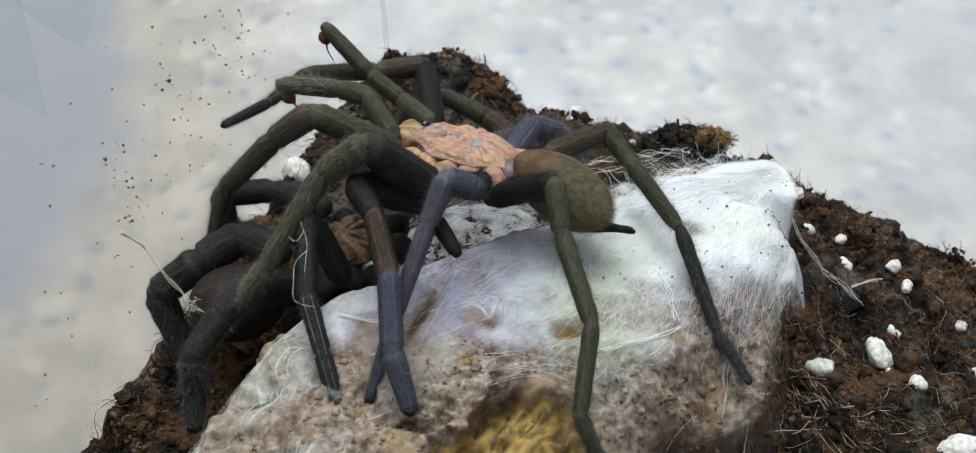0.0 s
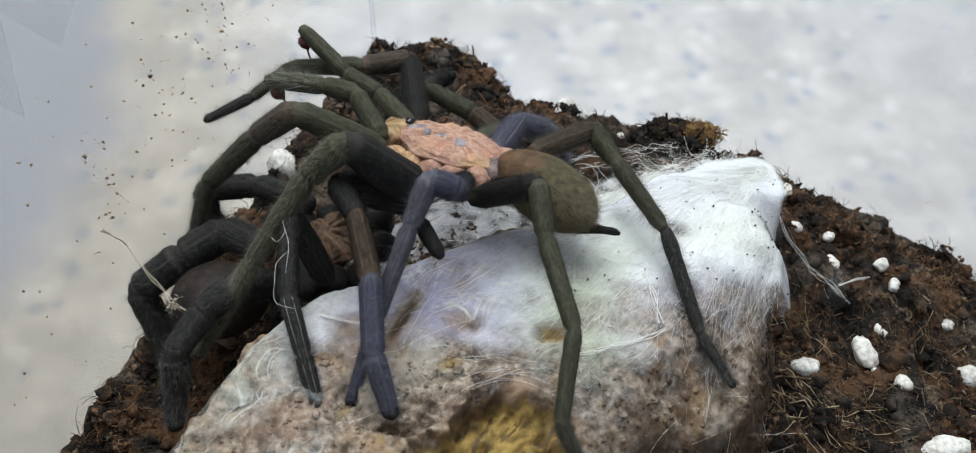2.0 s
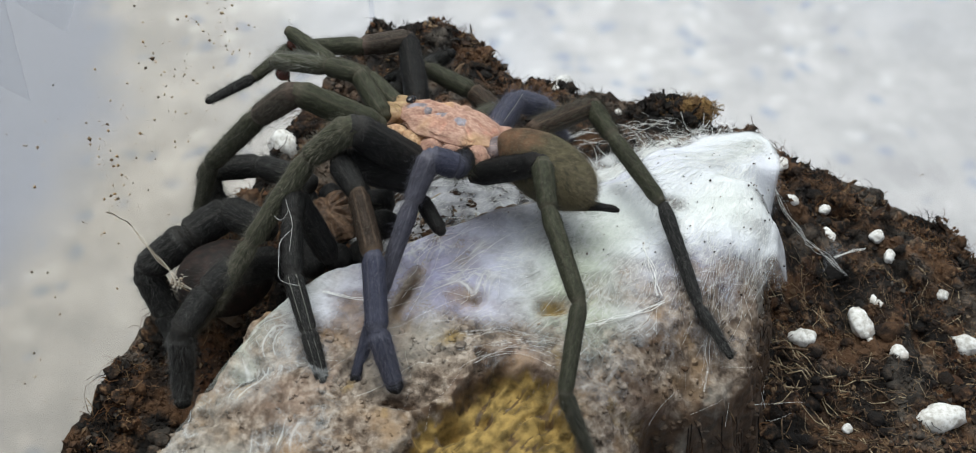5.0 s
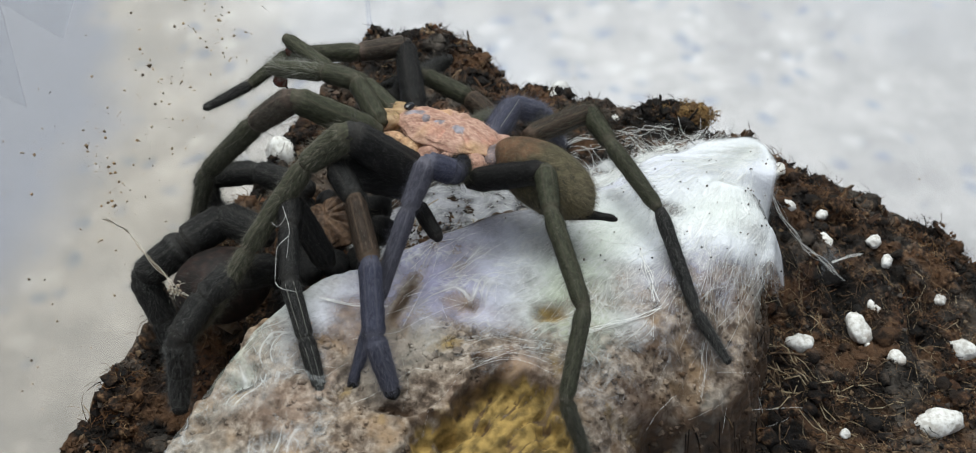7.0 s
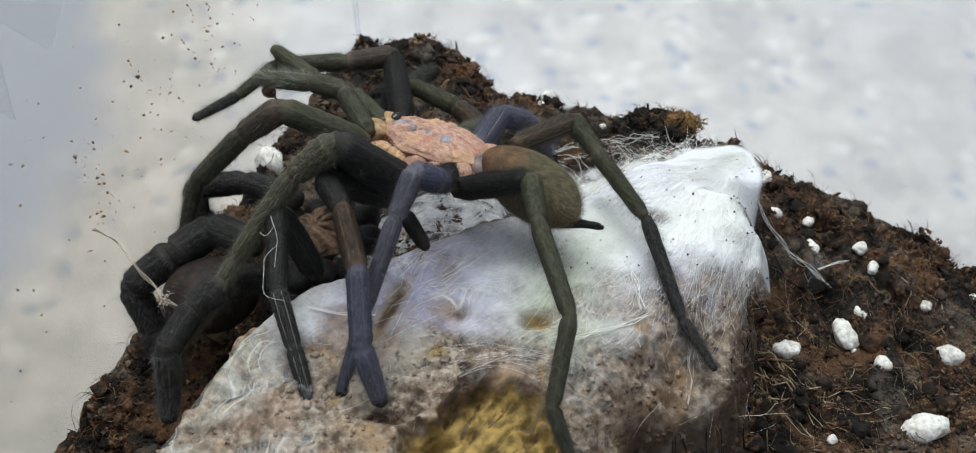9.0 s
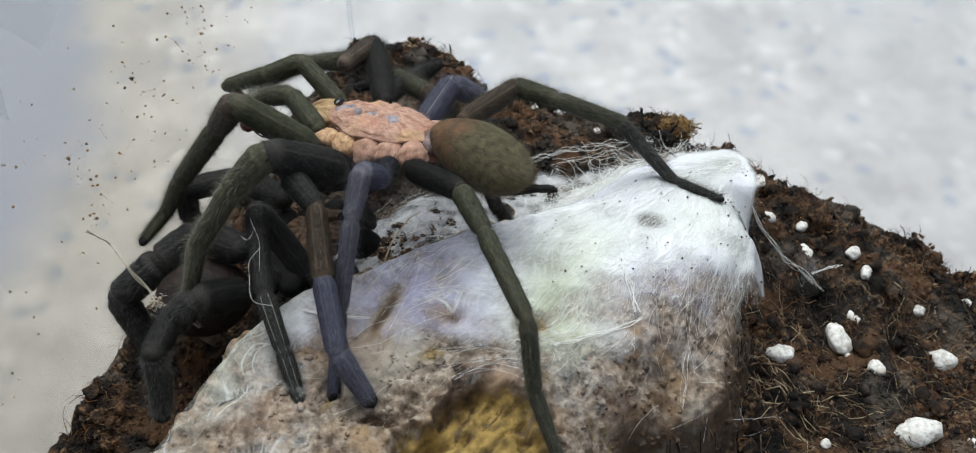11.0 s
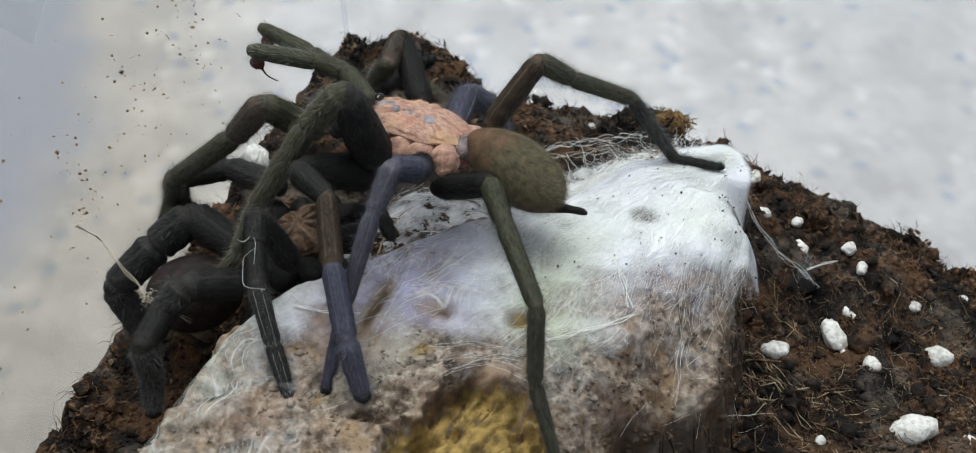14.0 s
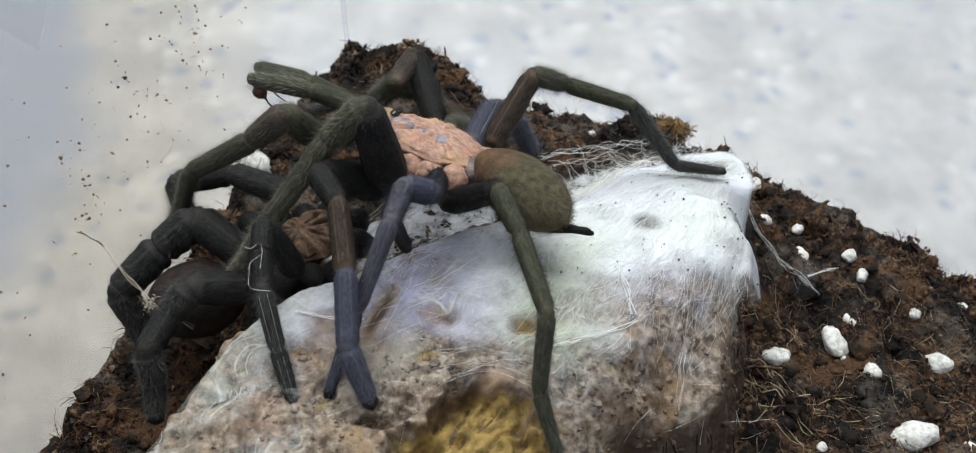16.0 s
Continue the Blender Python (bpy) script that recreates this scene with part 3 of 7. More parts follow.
def hollow_reach(x, y):
    """How far inside the rotten hollow a place lies: it fans out to the slab's front from an arched lip."""
    w = Vector((x * 0.13, y * 0.13, 6))
    u = x + 2.6 * noise.noise(w * 1.6) + 1.2 * noise.noise(w * 5)
    v = y + 2.0 * noise.noise(w * 1.7 + Vector((3, 3, 3))) + 1.2 * noise.noise(w * 5.4)
    lip = 84.0 + 1.17 * (u + 7.5) if u < 2.2 else 95.3 - 0.05 * (u - 2.2) ** 2
    return min((lip - v) * 0.75, 16.5 - u)


def hollow_depth(x, y):
    r = hollow_reach(x, y)
    return ramp01(-0.6, 2.6, r) * (0.7 + 0.3 * ramp01(9.0, 2.0, r))


def grain(x, y):
    """Wood grain of the hollow: long ridges that run obliquely across it."""
    s, c = 0.68 * x + 0.73 * y, -0.73 * x + 0.68 * y
    c += 1.6 * noise.noise(Vector((x * 0.1, y * 0.1, 61)))
    return noise.noise(Vector((c * 0.42, s * 0.07, 3))) + 0.6 * noise.noise(Vector((c * 1.15, s * 0.2, 8)))


def lumps(x, y):
    """Rounded crumbly relief of the rotten wood."""
    p = Vector((x, y, 0))
    return 0.55 * (0.5 - noise.voronoi(p * 0.55)[0][0]) + 0.35 * (0.5 - noise.voronoi(p * 1.1 + Vector((7, 7, 0)))[0][0])


def slab_top(x, y):
    h = 95.8 - 0.06 * max(0.0, x) - 0.05 * max(0.0, x - 20) - 0.18 * max(0, -x - 22)
    h -= 6.5 * ramp01(27, 38.5, x - 0.8 * (y - 101))
    p = Vector((x * 0.09, y * 0.09, 4.1))
    h += 0.8 * noise.fractal(p, 0.9, 2.0, 4) + 0.28 * noise.noise(p * 9) + 0.22 * noise.noise(p * 17)
    rot = hollow_depth(x, y)
    h -= 4.6 * rot
    if rot > 0.05:
        h += rot * (2.2 * abs(grain(x, y)) - 0.5)
    h += lumps(x, y) * 0.9 * ramp01(106, 99, y) * (1 - rot)
    h -= 7.0 * spot(x, y, 27.0, 87.0, 2.4, 1.8, 0.2)
    h -= 1.2 * ramp01(0.25, 0.5, noise.noise(p * 2.6 + Vector((7, 3, 1)))) * ramp01(104, 96, y)
    h -= 1.6 * spot(x, y, 11.7, 103.5, 2.2, 1.3, 0.2, 4) + 0.8 * spot(x, y, 0.3, 104.5, 1.6, 1.4)
    h -= 2.0 * spot(x, y, -10.4, 87.3, 3.2, 0.9, -0.1) + 2.0 * spot(x, y, -32, 92.4, 2.0, 0.9, 0.1) + 2.5 * spot(x, y, -3, 84.5, 4, 0.8, 0.3)
    h -= 1.2 * spot(x, y, -27, 88.0, 1.0, 1.0) + 1.0 * spot(x, y, -22, 86.5, 1.2, 0.9)
    return h


def slab_height(x, y):
    d = edge_distance(x, y) + 1.6 * noise.noise(Vector((x * 0.2, y * 0.2, 9))) + 0.9 * noise.noise(Vector((x * 0.6, y * 0.6, 19)))
    return 55 + (slab_top(x, y) - 55) * ramp01(-5.0, 1.8, d) ** 0.5


def web_height(x, y):
    """The silk sheet lies on the slab and sags from its far edge to the soil behind."""
    d = edge_distance(x, y)
    back = 91.7 - 0.38 * max(0.0, -d) - 0.08 * max(0.0, 30 - x)
    back -= 2.4 * max(0.0, -d - 0.6) * ramp01(37, 42, x) * ramp01(137, 131, y)
    back = max(back, soil_level(x, y) + 1.5)
    top = slab_top(x, y) + 0.35 + 0.25 * ramp01(6, 2, d)
    t = ramp01(-2.0 - 10.0 * ramp01(124, 132, y) * ramp01(24, 32, x), 2.5, d)
    u = math.atan2(160 - y, 58 - x)
    fold = 0.7 * abs(noise.noise(Vector((u * 7, math.hypot(160 - y, 58 - x) * 0.03, 44)))) * ramp01(100, 112, y)
    return top * t + back * (1 - t) + fold + 0.5 * noise.noise(Vector((x * 0.16, y * 0.16, 5))) + 0.25


def web_reach(x, y):
    """How far inside the silk sheet's bounds a place lies, in millimetres."""
    d = edge_distance(x, y)
    wob = 2.0 * noise.noise(Vector((x * 0.11, y * 0.11, 8)))
    behind = min(130 + (x - 15) * 0.62 - y, 49.0 + 3.5 * ramp01(124, 142, y) - x, x - 13, y - 116, 151 - y)
    drape = 1.6 * ramp01(36, 42, x) * ramp01(104, 110, y) * ramp01(139, 132, y)
    return max(d + 3.0 * ramp01(100, 108, y) + drape, behind) + wob


# ---- setting: table, box, soil ----
def build_table():
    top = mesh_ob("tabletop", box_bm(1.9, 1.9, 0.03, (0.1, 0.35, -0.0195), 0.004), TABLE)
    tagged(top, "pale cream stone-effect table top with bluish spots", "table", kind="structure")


def build_box():
    box = new("plastic_box")
    box.matrix_world = pose(CORNER.x * MM, CORNER.y * MM, 0, 0, 0, TURN)
    tagged(box, "clear plastic box with soil-specked walls", "box")
    w, d, h, k = WIDE * MM, DEEP * MM, TALL * MM, 0.0018
    part("base", box_bm(w + 2 * k, d + 2 * k, k, (w / 2, -d / 2, k / 2), 0.0004), PLASTIC, box)
    for size, centre in (((w + 2 * k, k, h - k), (w / 2, k / 2, h / 2 + k / 2)), ((k, d, h - k), (-k / 2, -d / 2, h / 2 + k / 2)),
                         ((k, d, h - k), (w + k / 2, -d / 2, h / 2 + k / 2)), ((w + 2 * k, k, h - k), (w / 2, -d - k / 2, h / 2 + k / 2))):
        wall = part("wall", box_bm(*size, centre, 0.0004), TINTED if centre[0] < 0 else PLASTIC, box)
        wall.visible_shadow = False
    # thin milky patches added on the side wall for its soft reflections
    for ring in (((81, 134), (86, 129.5), (92, 139), (96, 146), (90, 150)), ((93, 146), (96, 125.5), (101, 134), (103, 146), (98, 152))):
        bm = bmesh.new()
        a = [bm.verts.new((0.0003, -r * MM, z * MM)) for r, z in ring]
        b = [bm.verts.new((0.0005, -r * MM, z * MM)) for r, z in ring]
        bm.faces.new(b)
        for i in range(len(ring)):
            j = (i + 1) % len(ring)
            bm.faces.new((a[i], a[j], b[j], b[i]))
        bmesh.ops.recalc_face_normals(bm, faces=bm.faces[:])
        part("reflection_patch", bm, MILKY_PATCH, box, "milky patch for a soft wall reflection", smooth=False).visible_shadow = False


def build_soil():
    step = 0.8
    nx, ny = int((WIDE - 1.0) / step), int((DEEP - 1.0) / step)
    verts, faces = [], []
    for j in range(ny + 1):
        for i in range(nx + 1):
            p = CORNER + ALONG * (0.5 + i * step) + TOWARD * (0.5 + j * step)
            z = soil_height(p.x, p.y)
            if edge_distance(p.x, p.y) > 4:
                z = min(z, 72)
            verts.append((p.x * MM, p.y * MM, z * MM))
    for j in range(ny):
        for i in range(nx):
            a = j * (nx + 1) + i
            faces.append((a, a + nx + 1, a + nx + 2, a + 1))
    # skirt down to the base
    rim = [i for i in range(nx + 1)] + [(j + 1) * (nx + 1) - 1 for j in range(1, ny + 1)] + [ny * (nx + 1) + i for i in range(nx - 1, -1, -1)] + [j * (nx + 1) for j in range(ny - 1, 0, -1)]
    low = len(verts)
    for r in rim:
        verts.append((verts[r][0], verts[r][1], 0.0025))
    for k in range(len(rim)):
        m = (k + 1) % len(rim)
        faces.append((rim[k], rim[m], low + m, low + k))
    ob = soup("ground", verts, faces, SOIL, smooth=True)
    tagged(ob, "dark reddish-brown damp coir soil filling the box", "soil", kind="structure")


def crumb_shape(verts, faces, p, r, rng):
    b = len(verts)
    turn = Euler((rng.uniform(0, 6.3), rng.uniform(0, 6.3), rng.uniform(0, 6.3))).to_matrix()
    for v in ((1, 0, 0), (-1, 0, 0), (0, 1, 0), (0, -1, 0), (0, 0, 1), (0, 0, -1)):
        verts.append(p + turn @ (Vector(v) * r * rng.uniform(0.4, 1.3)))
    for f in ((0, 2, 4), (2, 1, 4), (1, 3, 4), (3, 0, 4), (2, 0, 5), (1, 2, 5), (3, 1, 5), (0, 3, 5)):
        faces.append(tuple(b + i for i in f))


LUMP = bmesh.new()
bmesh.ops.create_icosphere(LUMP, subdivisions=2, radius=1)
LUMP.verts.ensure_lookup_table()
LUMP_VERTS = [v.co.copy() for v in LUMP.verts]
LUMP_FACES = [tuple(v.index for v in f.verts) for f in LUMP.faces]
LUMP.free()


def clod_shape(verts, faces, p, r, rng):
    """A rough lump of soil."""
    b, seed = len(verts), Vector((rng.uniform(0, 90), rng.uniform(0, 90), 0))
    flat = Vector((rng.uniform(0.6, 1.3), rng.uniform(0.6, 1.3), rng.uniform(0.5, 1.0))) * r
    for v in LUMP_VERTS:
        k = 1 + 0.7 * noise.noise(v * 1.6 + seed) + 0.35 * noise.noise(v * 4 + seed)
        verts.append(p + Vector((v.x * flat.x, v.y * flat.y, v.z * flat.z)) * k)
    for f in LUMP_FACES:
        faces.append(tuple(b + i for i in f))


def in_box(rng, far=1.0):
    p = CORNER + ALONG * rng.uniform(2, WIDE - 2) + TOWARD * rng.uniform(2, DEEP * far)
    return p


def build_crumbs():
    rng = random.Random(5)
    verts, faces = [], []
    while len(faces) < 56000 * 8:
        p = in_box(rng, 0.72)
        if edge_distance(p.x, p.y) > 1.5:
            continue
        r = 0.11 + 0.60 * rng.random() ** 3.5
        z = soil_height(p.x, p.y) + r * 0.3
        crumb_shape(verts, faces, Vector((p.x, p.y, z)) * MM, r * MM, rng)
    # ragged clods along the walls and the rim
    for _ in range(5200):
        if rng.random() < 0.5:
            p = CORNER + ALONG * rng.uniform(2, WIDE - 4) + TOWARD * rng.uniform(1, 9)
        else:
            p = CORNER + ALONG * rng.uniform(1, 6) + TOWARD * rng.uniform(4, 130)
        r = rng.uniform(0.3, 1.3)
        clump = ramp01(-0.1, 0.5, noise.noise(p * 0.16))
        crumb_shape(verts, faces, Vector((p.x, p.y, soil_height(p.x, p.y) + 2.4 * clump * rng.random())) * MM, r * 0.7 * MM, rng)
    flakes_v, flakes_f = [], []
    for _ in range(760):
        p = CORNER + ALONG * rng.choice((rng.uniform(2, 150), rng.uniform(2, 150), rng.gauss(20, 7)))  + TOWARD * rng.uniform(1, 16)
        if rng.random() > 0.35 + 0.65 * ramp01(0.0, 0.4, noise.noise(p * 0.12 + Vector((0, 0, 5)))):
            continue
        base = Vector((p.x, p.y, soil_height(p.x, p.y)))
        turn = Euler((rng.gauss(0.3, 0.7), rng.gauss(0, 0.7), rng.uniform(0, 6.3))).to_matrix()
        ln, wd = 0.8 + 3.0 * rng.random() ** 1.6, rng.uniform(0.15, 0.7)
        b = len(flakes_v)
        ring = [(-wd, -0.5), (wd * 0.8, -0.3), (wd, ln * 0.55), (wd * 0.2, ln), (-wd * 0.7, ln * 0.7)]
        for off in (-0.12, 0.12):
            flakes_v += [(base + turn @ Vector((x, off + 0.15 * math.sin(z), z))) * MM for x, z in ring]
        flakes_f += [tuple(b + k for k in range(4, -1, -1)), tuple(b + 5 + k for k in range(5))]
        flakes_f += [(b + k, b + (k + 1) % 5, b + 5 + (k + 1) % 5, b + 5 + k) for k in range(5)]
    tagged(soup("bark_flakes", flakes_v, flakes_f, CRUMB), "small dark bark flakes standing in the soil", "soil", kind="stuff")
    clods_v, clods_f = [], []
    while len(clods_f) < 3600 * 80:
        p = in_box(rng, 0.72)
        if edge_distance(p.x, p.y) > 0 or noise.noise(p * 0.11) < -0.25:
            continue
        r = 0.28 + 1.5 * rng.random() ** 4
        clod_shape(clods_v, clods_f, Vector((p.x, p.y, soil_height(p.x, p.y) + 0.15 * r)) * MM, r * MM, rng)
    for k in range(900):
        p = CORNER + ALONG * rng.uniform(2, WIDE - 4) + TOWARD * rng.uniform(1.5, 9)
        if k % 2:
            p = CORNER + ALONG * rng.uniform(1.2, 9) + TOWARD * rng.uniform(30, 150)
        r = 0.4 + 1.3 * rng.random() ** 2
        if noise.noise(p * 0.14 + Vector((0, 0, 3))) > -0.1:
            clod_shape(clods_v, clods_f, Vector((p.x, p.y, soil_height(p.x, p.y) + 0.5 * r)) * MM, r * MM, rng)
    tagged(soup("soil_clods", clods_v, clods_f, SOIL, smooth=True), "rough dark clods of coir soil", "soil", kind="stuff")
    tagged(soup("soil_crumbs", verts, faces, CRUMB), "loose dark and rusty crumbs of coir soil", "soil", kind="stuff")
    verts, faces = [], []
    for _ in range(3800):
        p = in_box(rng, 0.72)
        if edge_distance(p.x, p.y) > 0:
            continue
        a, ln, rise = rng.uniform(0, 6.3), rng.uniform(1.2, 5), rng.uniform(0, 0.4)
        if rng.random() < 0.16:
            rise, ln = rng.uniform(0.5, 1.1), rng.uniform(0.8, 2.2)
        pts, bend = [], rng.uniform(-1.4, 1.4)
        for k in range(5):
            q = p + Vector((math.cos(a + bend * k * 0.4), math.sin(a + bend * k * 0.4), 0)) * ln * k / 4
            z = (soil_height(q.x, q.y) if rise < 0.5 else soil_height(p.x, p.y)) + 0.25 + rise * ln * k / 4 * (1 if rise > 0.5 else 0.4)
            pts.append(Vector((q.x, q.y, z)) * MM)
        tube(verts, faces, pts, rng.choice((0.03, 0.04, 0.05, 0.07, 0.09)) * MM, 3)
    # a mat of longer fibres in front, beside the slab
    tan_v, tan_f = [], []
    for _ in range(800):
        x, y = 46 + 50 * rng.random() ** 1.7, rng.uniform(90, 136)
        if edge_distance(x, y) > -1 or noise.noise(Vector((x * 0.08, y * 0.08, 12))) < -0.15:
            continue
        a, ln, bend, pts = rng.gauss(-0.7, 0.5), rng.uniform(2.5, 12), rng.uniform(-1.2, 1.2), []
        for k in range(6):
            b = a + bend * k / 5 + 0.9 * noise.noise(Vector((x * 0.7, y * 0.7, k * 0.6)))
            q = Vector((x + math.cos(b) * ln * k / 5, y + math.sin(b) * ln * k / 5, 0))
            pts.append(Vector((q.x, q.y, soil_height(q.x, q.y) + 0.2 + 0.4 * math.sin(k * 1.1 + x))) * MM)
        tube(tan_v, tan_f, pts, rng.choice((0.02, 0.03, 0.04, 0.07)) * MM, 3, 0.5)
    tagged(soup("coir_strands", tan_v, tan_f, TAN_FIBRE), "matted tan coir strands on the soil beside the bark", "soil", kind="stuff")
    # tufts along the rims and beside the slab
    for _ in range(9500):
        if rng.random() < 0.32:
            p = CORNER + ALONG * rng.uniform(0.8, 9) + TOWARD * rng.uniform(30, 150)
        elif rng.random() < 0.7:
            p = CORNER + ALONG * rng.uniform(2, WIDE - 4) + TOWARD * rng.uniform(1, 15)
        else:
            p = CORNER + ALONG * rng.uniform(78, 150) + TOWARD * rng.uniform(10, 110)
        if edge_distance(p.x, p.y) > 0 or noise.noise(p * 0.15 + Vector((0, 0, 9))) < -0.08:
            continue
        a, ln, lift = rng.uniform(0, 6.3), rng.uniform(0.8, 3.2), rng.uniform(-0.2, 1.0)
        base, pts = Vector((p.x, p.y, soil_height(p.x, p.y) + 0.8 * rng.random())), []
        for k in range(4):
            pts.append((base + Vector((math.cos(a + 0.5 * k), math.sin(a + 0.5 * k), lift)) * ln * k / 3) * MM)
        tube(verts, faces, pts, rng.choice((0.04, 0.06, 0.1)) * MM, 3)
    tagged(soup("root_fibres", verts, faces, FIBRE), "thin brown coir fibres and roots on the soil", "soil", kind="stuff")


def build_tuft():
    """A matted ochre lump of coir on the far rim."""
    rng = random.Random(64)
    verts, faces = [], []
    for n in range(1500):
        d = Vector((rng.gauss(0, 1), rng.gauss(0, 1), rng.gauss(0, 1))).normalized() * rng.random() ** 0.4
        p = Vector((41.5 + 8.5 * d.x, 172.5 + 3.4 * d.y, 65.6 + 4.0 * d.z + 0.16 * d.x * 8.5))
        a, lift, ln, bend, pts = rng.gauss(0.35, 0.7), rng.gauss(0.1, 0.35), rng.uniform(1.0, 3.4), rng.uniform(-1.6, 1.6), []
        for k in range(5):
            pts.append((p + Vector((math.cos(a + bend * k / 4), math.sin(a + bend * k / 4), lift + 0.3 * bend * k / 4)) * ln * (k / 4 - 0.5)) * MM)
        tube(verts, faces, pts, rng.choice((0.05, 0.08, 0.12, 0.18)) * MM, 3, 0.6)
    for n in range(320):
        d = Vector((rng.gauss(0, 1), rng.gauss(0, 1), rng.gauss(0, 1))).normalized() * rng.random() ** 0.5
        clod_shape(verts, faces, Vector((41.5 + 7.5 * d.x, 172.5 + 2.8 * d.y, 65.7 + 3.8 * d.z + 0.16 * d.x * 7.5)) * MM, rng.uniform(0.4, 1.1) * MM, rng)
    tagged(soup("coir_tuft", verts, faces, OCHRE_FIBRE), "matted ochre-brown lump of coir on the soil's rim", "coir tuft")


def slab_stains_and_shade(x, y, d):
    """Ochre rot and dark tone at a place of the slab; the dark holds brown stains and painted shade."""
    r = hollow_reach(x, y)
    crack = 0.45 * ramp01(0.09, 0.02, abs(grain(x, y))) + 0.25 * ramp01(0.0, 0.4, noise.noise(Vector((x * 0.25, y * 0.25, 77))))
    ochre = ramp01(-0.2, 1.8, r) * (1 - 0.5 * ramp01(0.1, 0.4, crack)) + 0.6 * spot(x, y, -3.5, 97.5, 3, 1.3, 0.4) + 0.7 * spot(x, y, 11.7, 103.5, 2.6, 1.6, 0.2, 4)
    ochre += 0.3 * ramp01(0.25, 0.5, noise.noise(Vector((x * 0.2, y * 0.2, 15)))) * ramp01(100, 94, y)
    # under the arched lip, in the slits and the front pit: shade painted dark
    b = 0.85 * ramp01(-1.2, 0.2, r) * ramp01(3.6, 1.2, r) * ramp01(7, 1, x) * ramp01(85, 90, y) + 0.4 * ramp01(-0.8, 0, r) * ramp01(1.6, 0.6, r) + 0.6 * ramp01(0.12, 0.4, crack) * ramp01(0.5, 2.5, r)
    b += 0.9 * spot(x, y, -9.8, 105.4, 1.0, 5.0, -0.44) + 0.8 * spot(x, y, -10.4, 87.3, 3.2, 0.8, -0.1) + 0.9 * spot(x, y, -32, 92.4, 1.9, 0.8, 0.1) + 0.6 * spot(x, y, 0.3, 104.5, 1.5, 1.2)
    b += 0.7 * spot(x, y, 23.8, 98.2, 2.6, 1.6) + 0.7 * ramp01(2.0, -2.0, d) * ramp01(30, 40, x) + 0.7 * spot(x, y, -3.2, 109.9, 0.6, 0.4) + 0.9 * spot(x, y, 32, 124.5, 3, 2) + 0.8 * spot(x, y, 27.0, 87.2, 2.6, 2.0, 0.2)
    # unevenly darker towards the front right
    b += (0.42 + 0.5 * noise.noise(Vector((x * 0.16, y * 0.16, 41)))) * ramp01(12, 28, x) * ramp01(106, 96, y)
    return min(1.0, ochre), min(1.0, max(0.0, b))


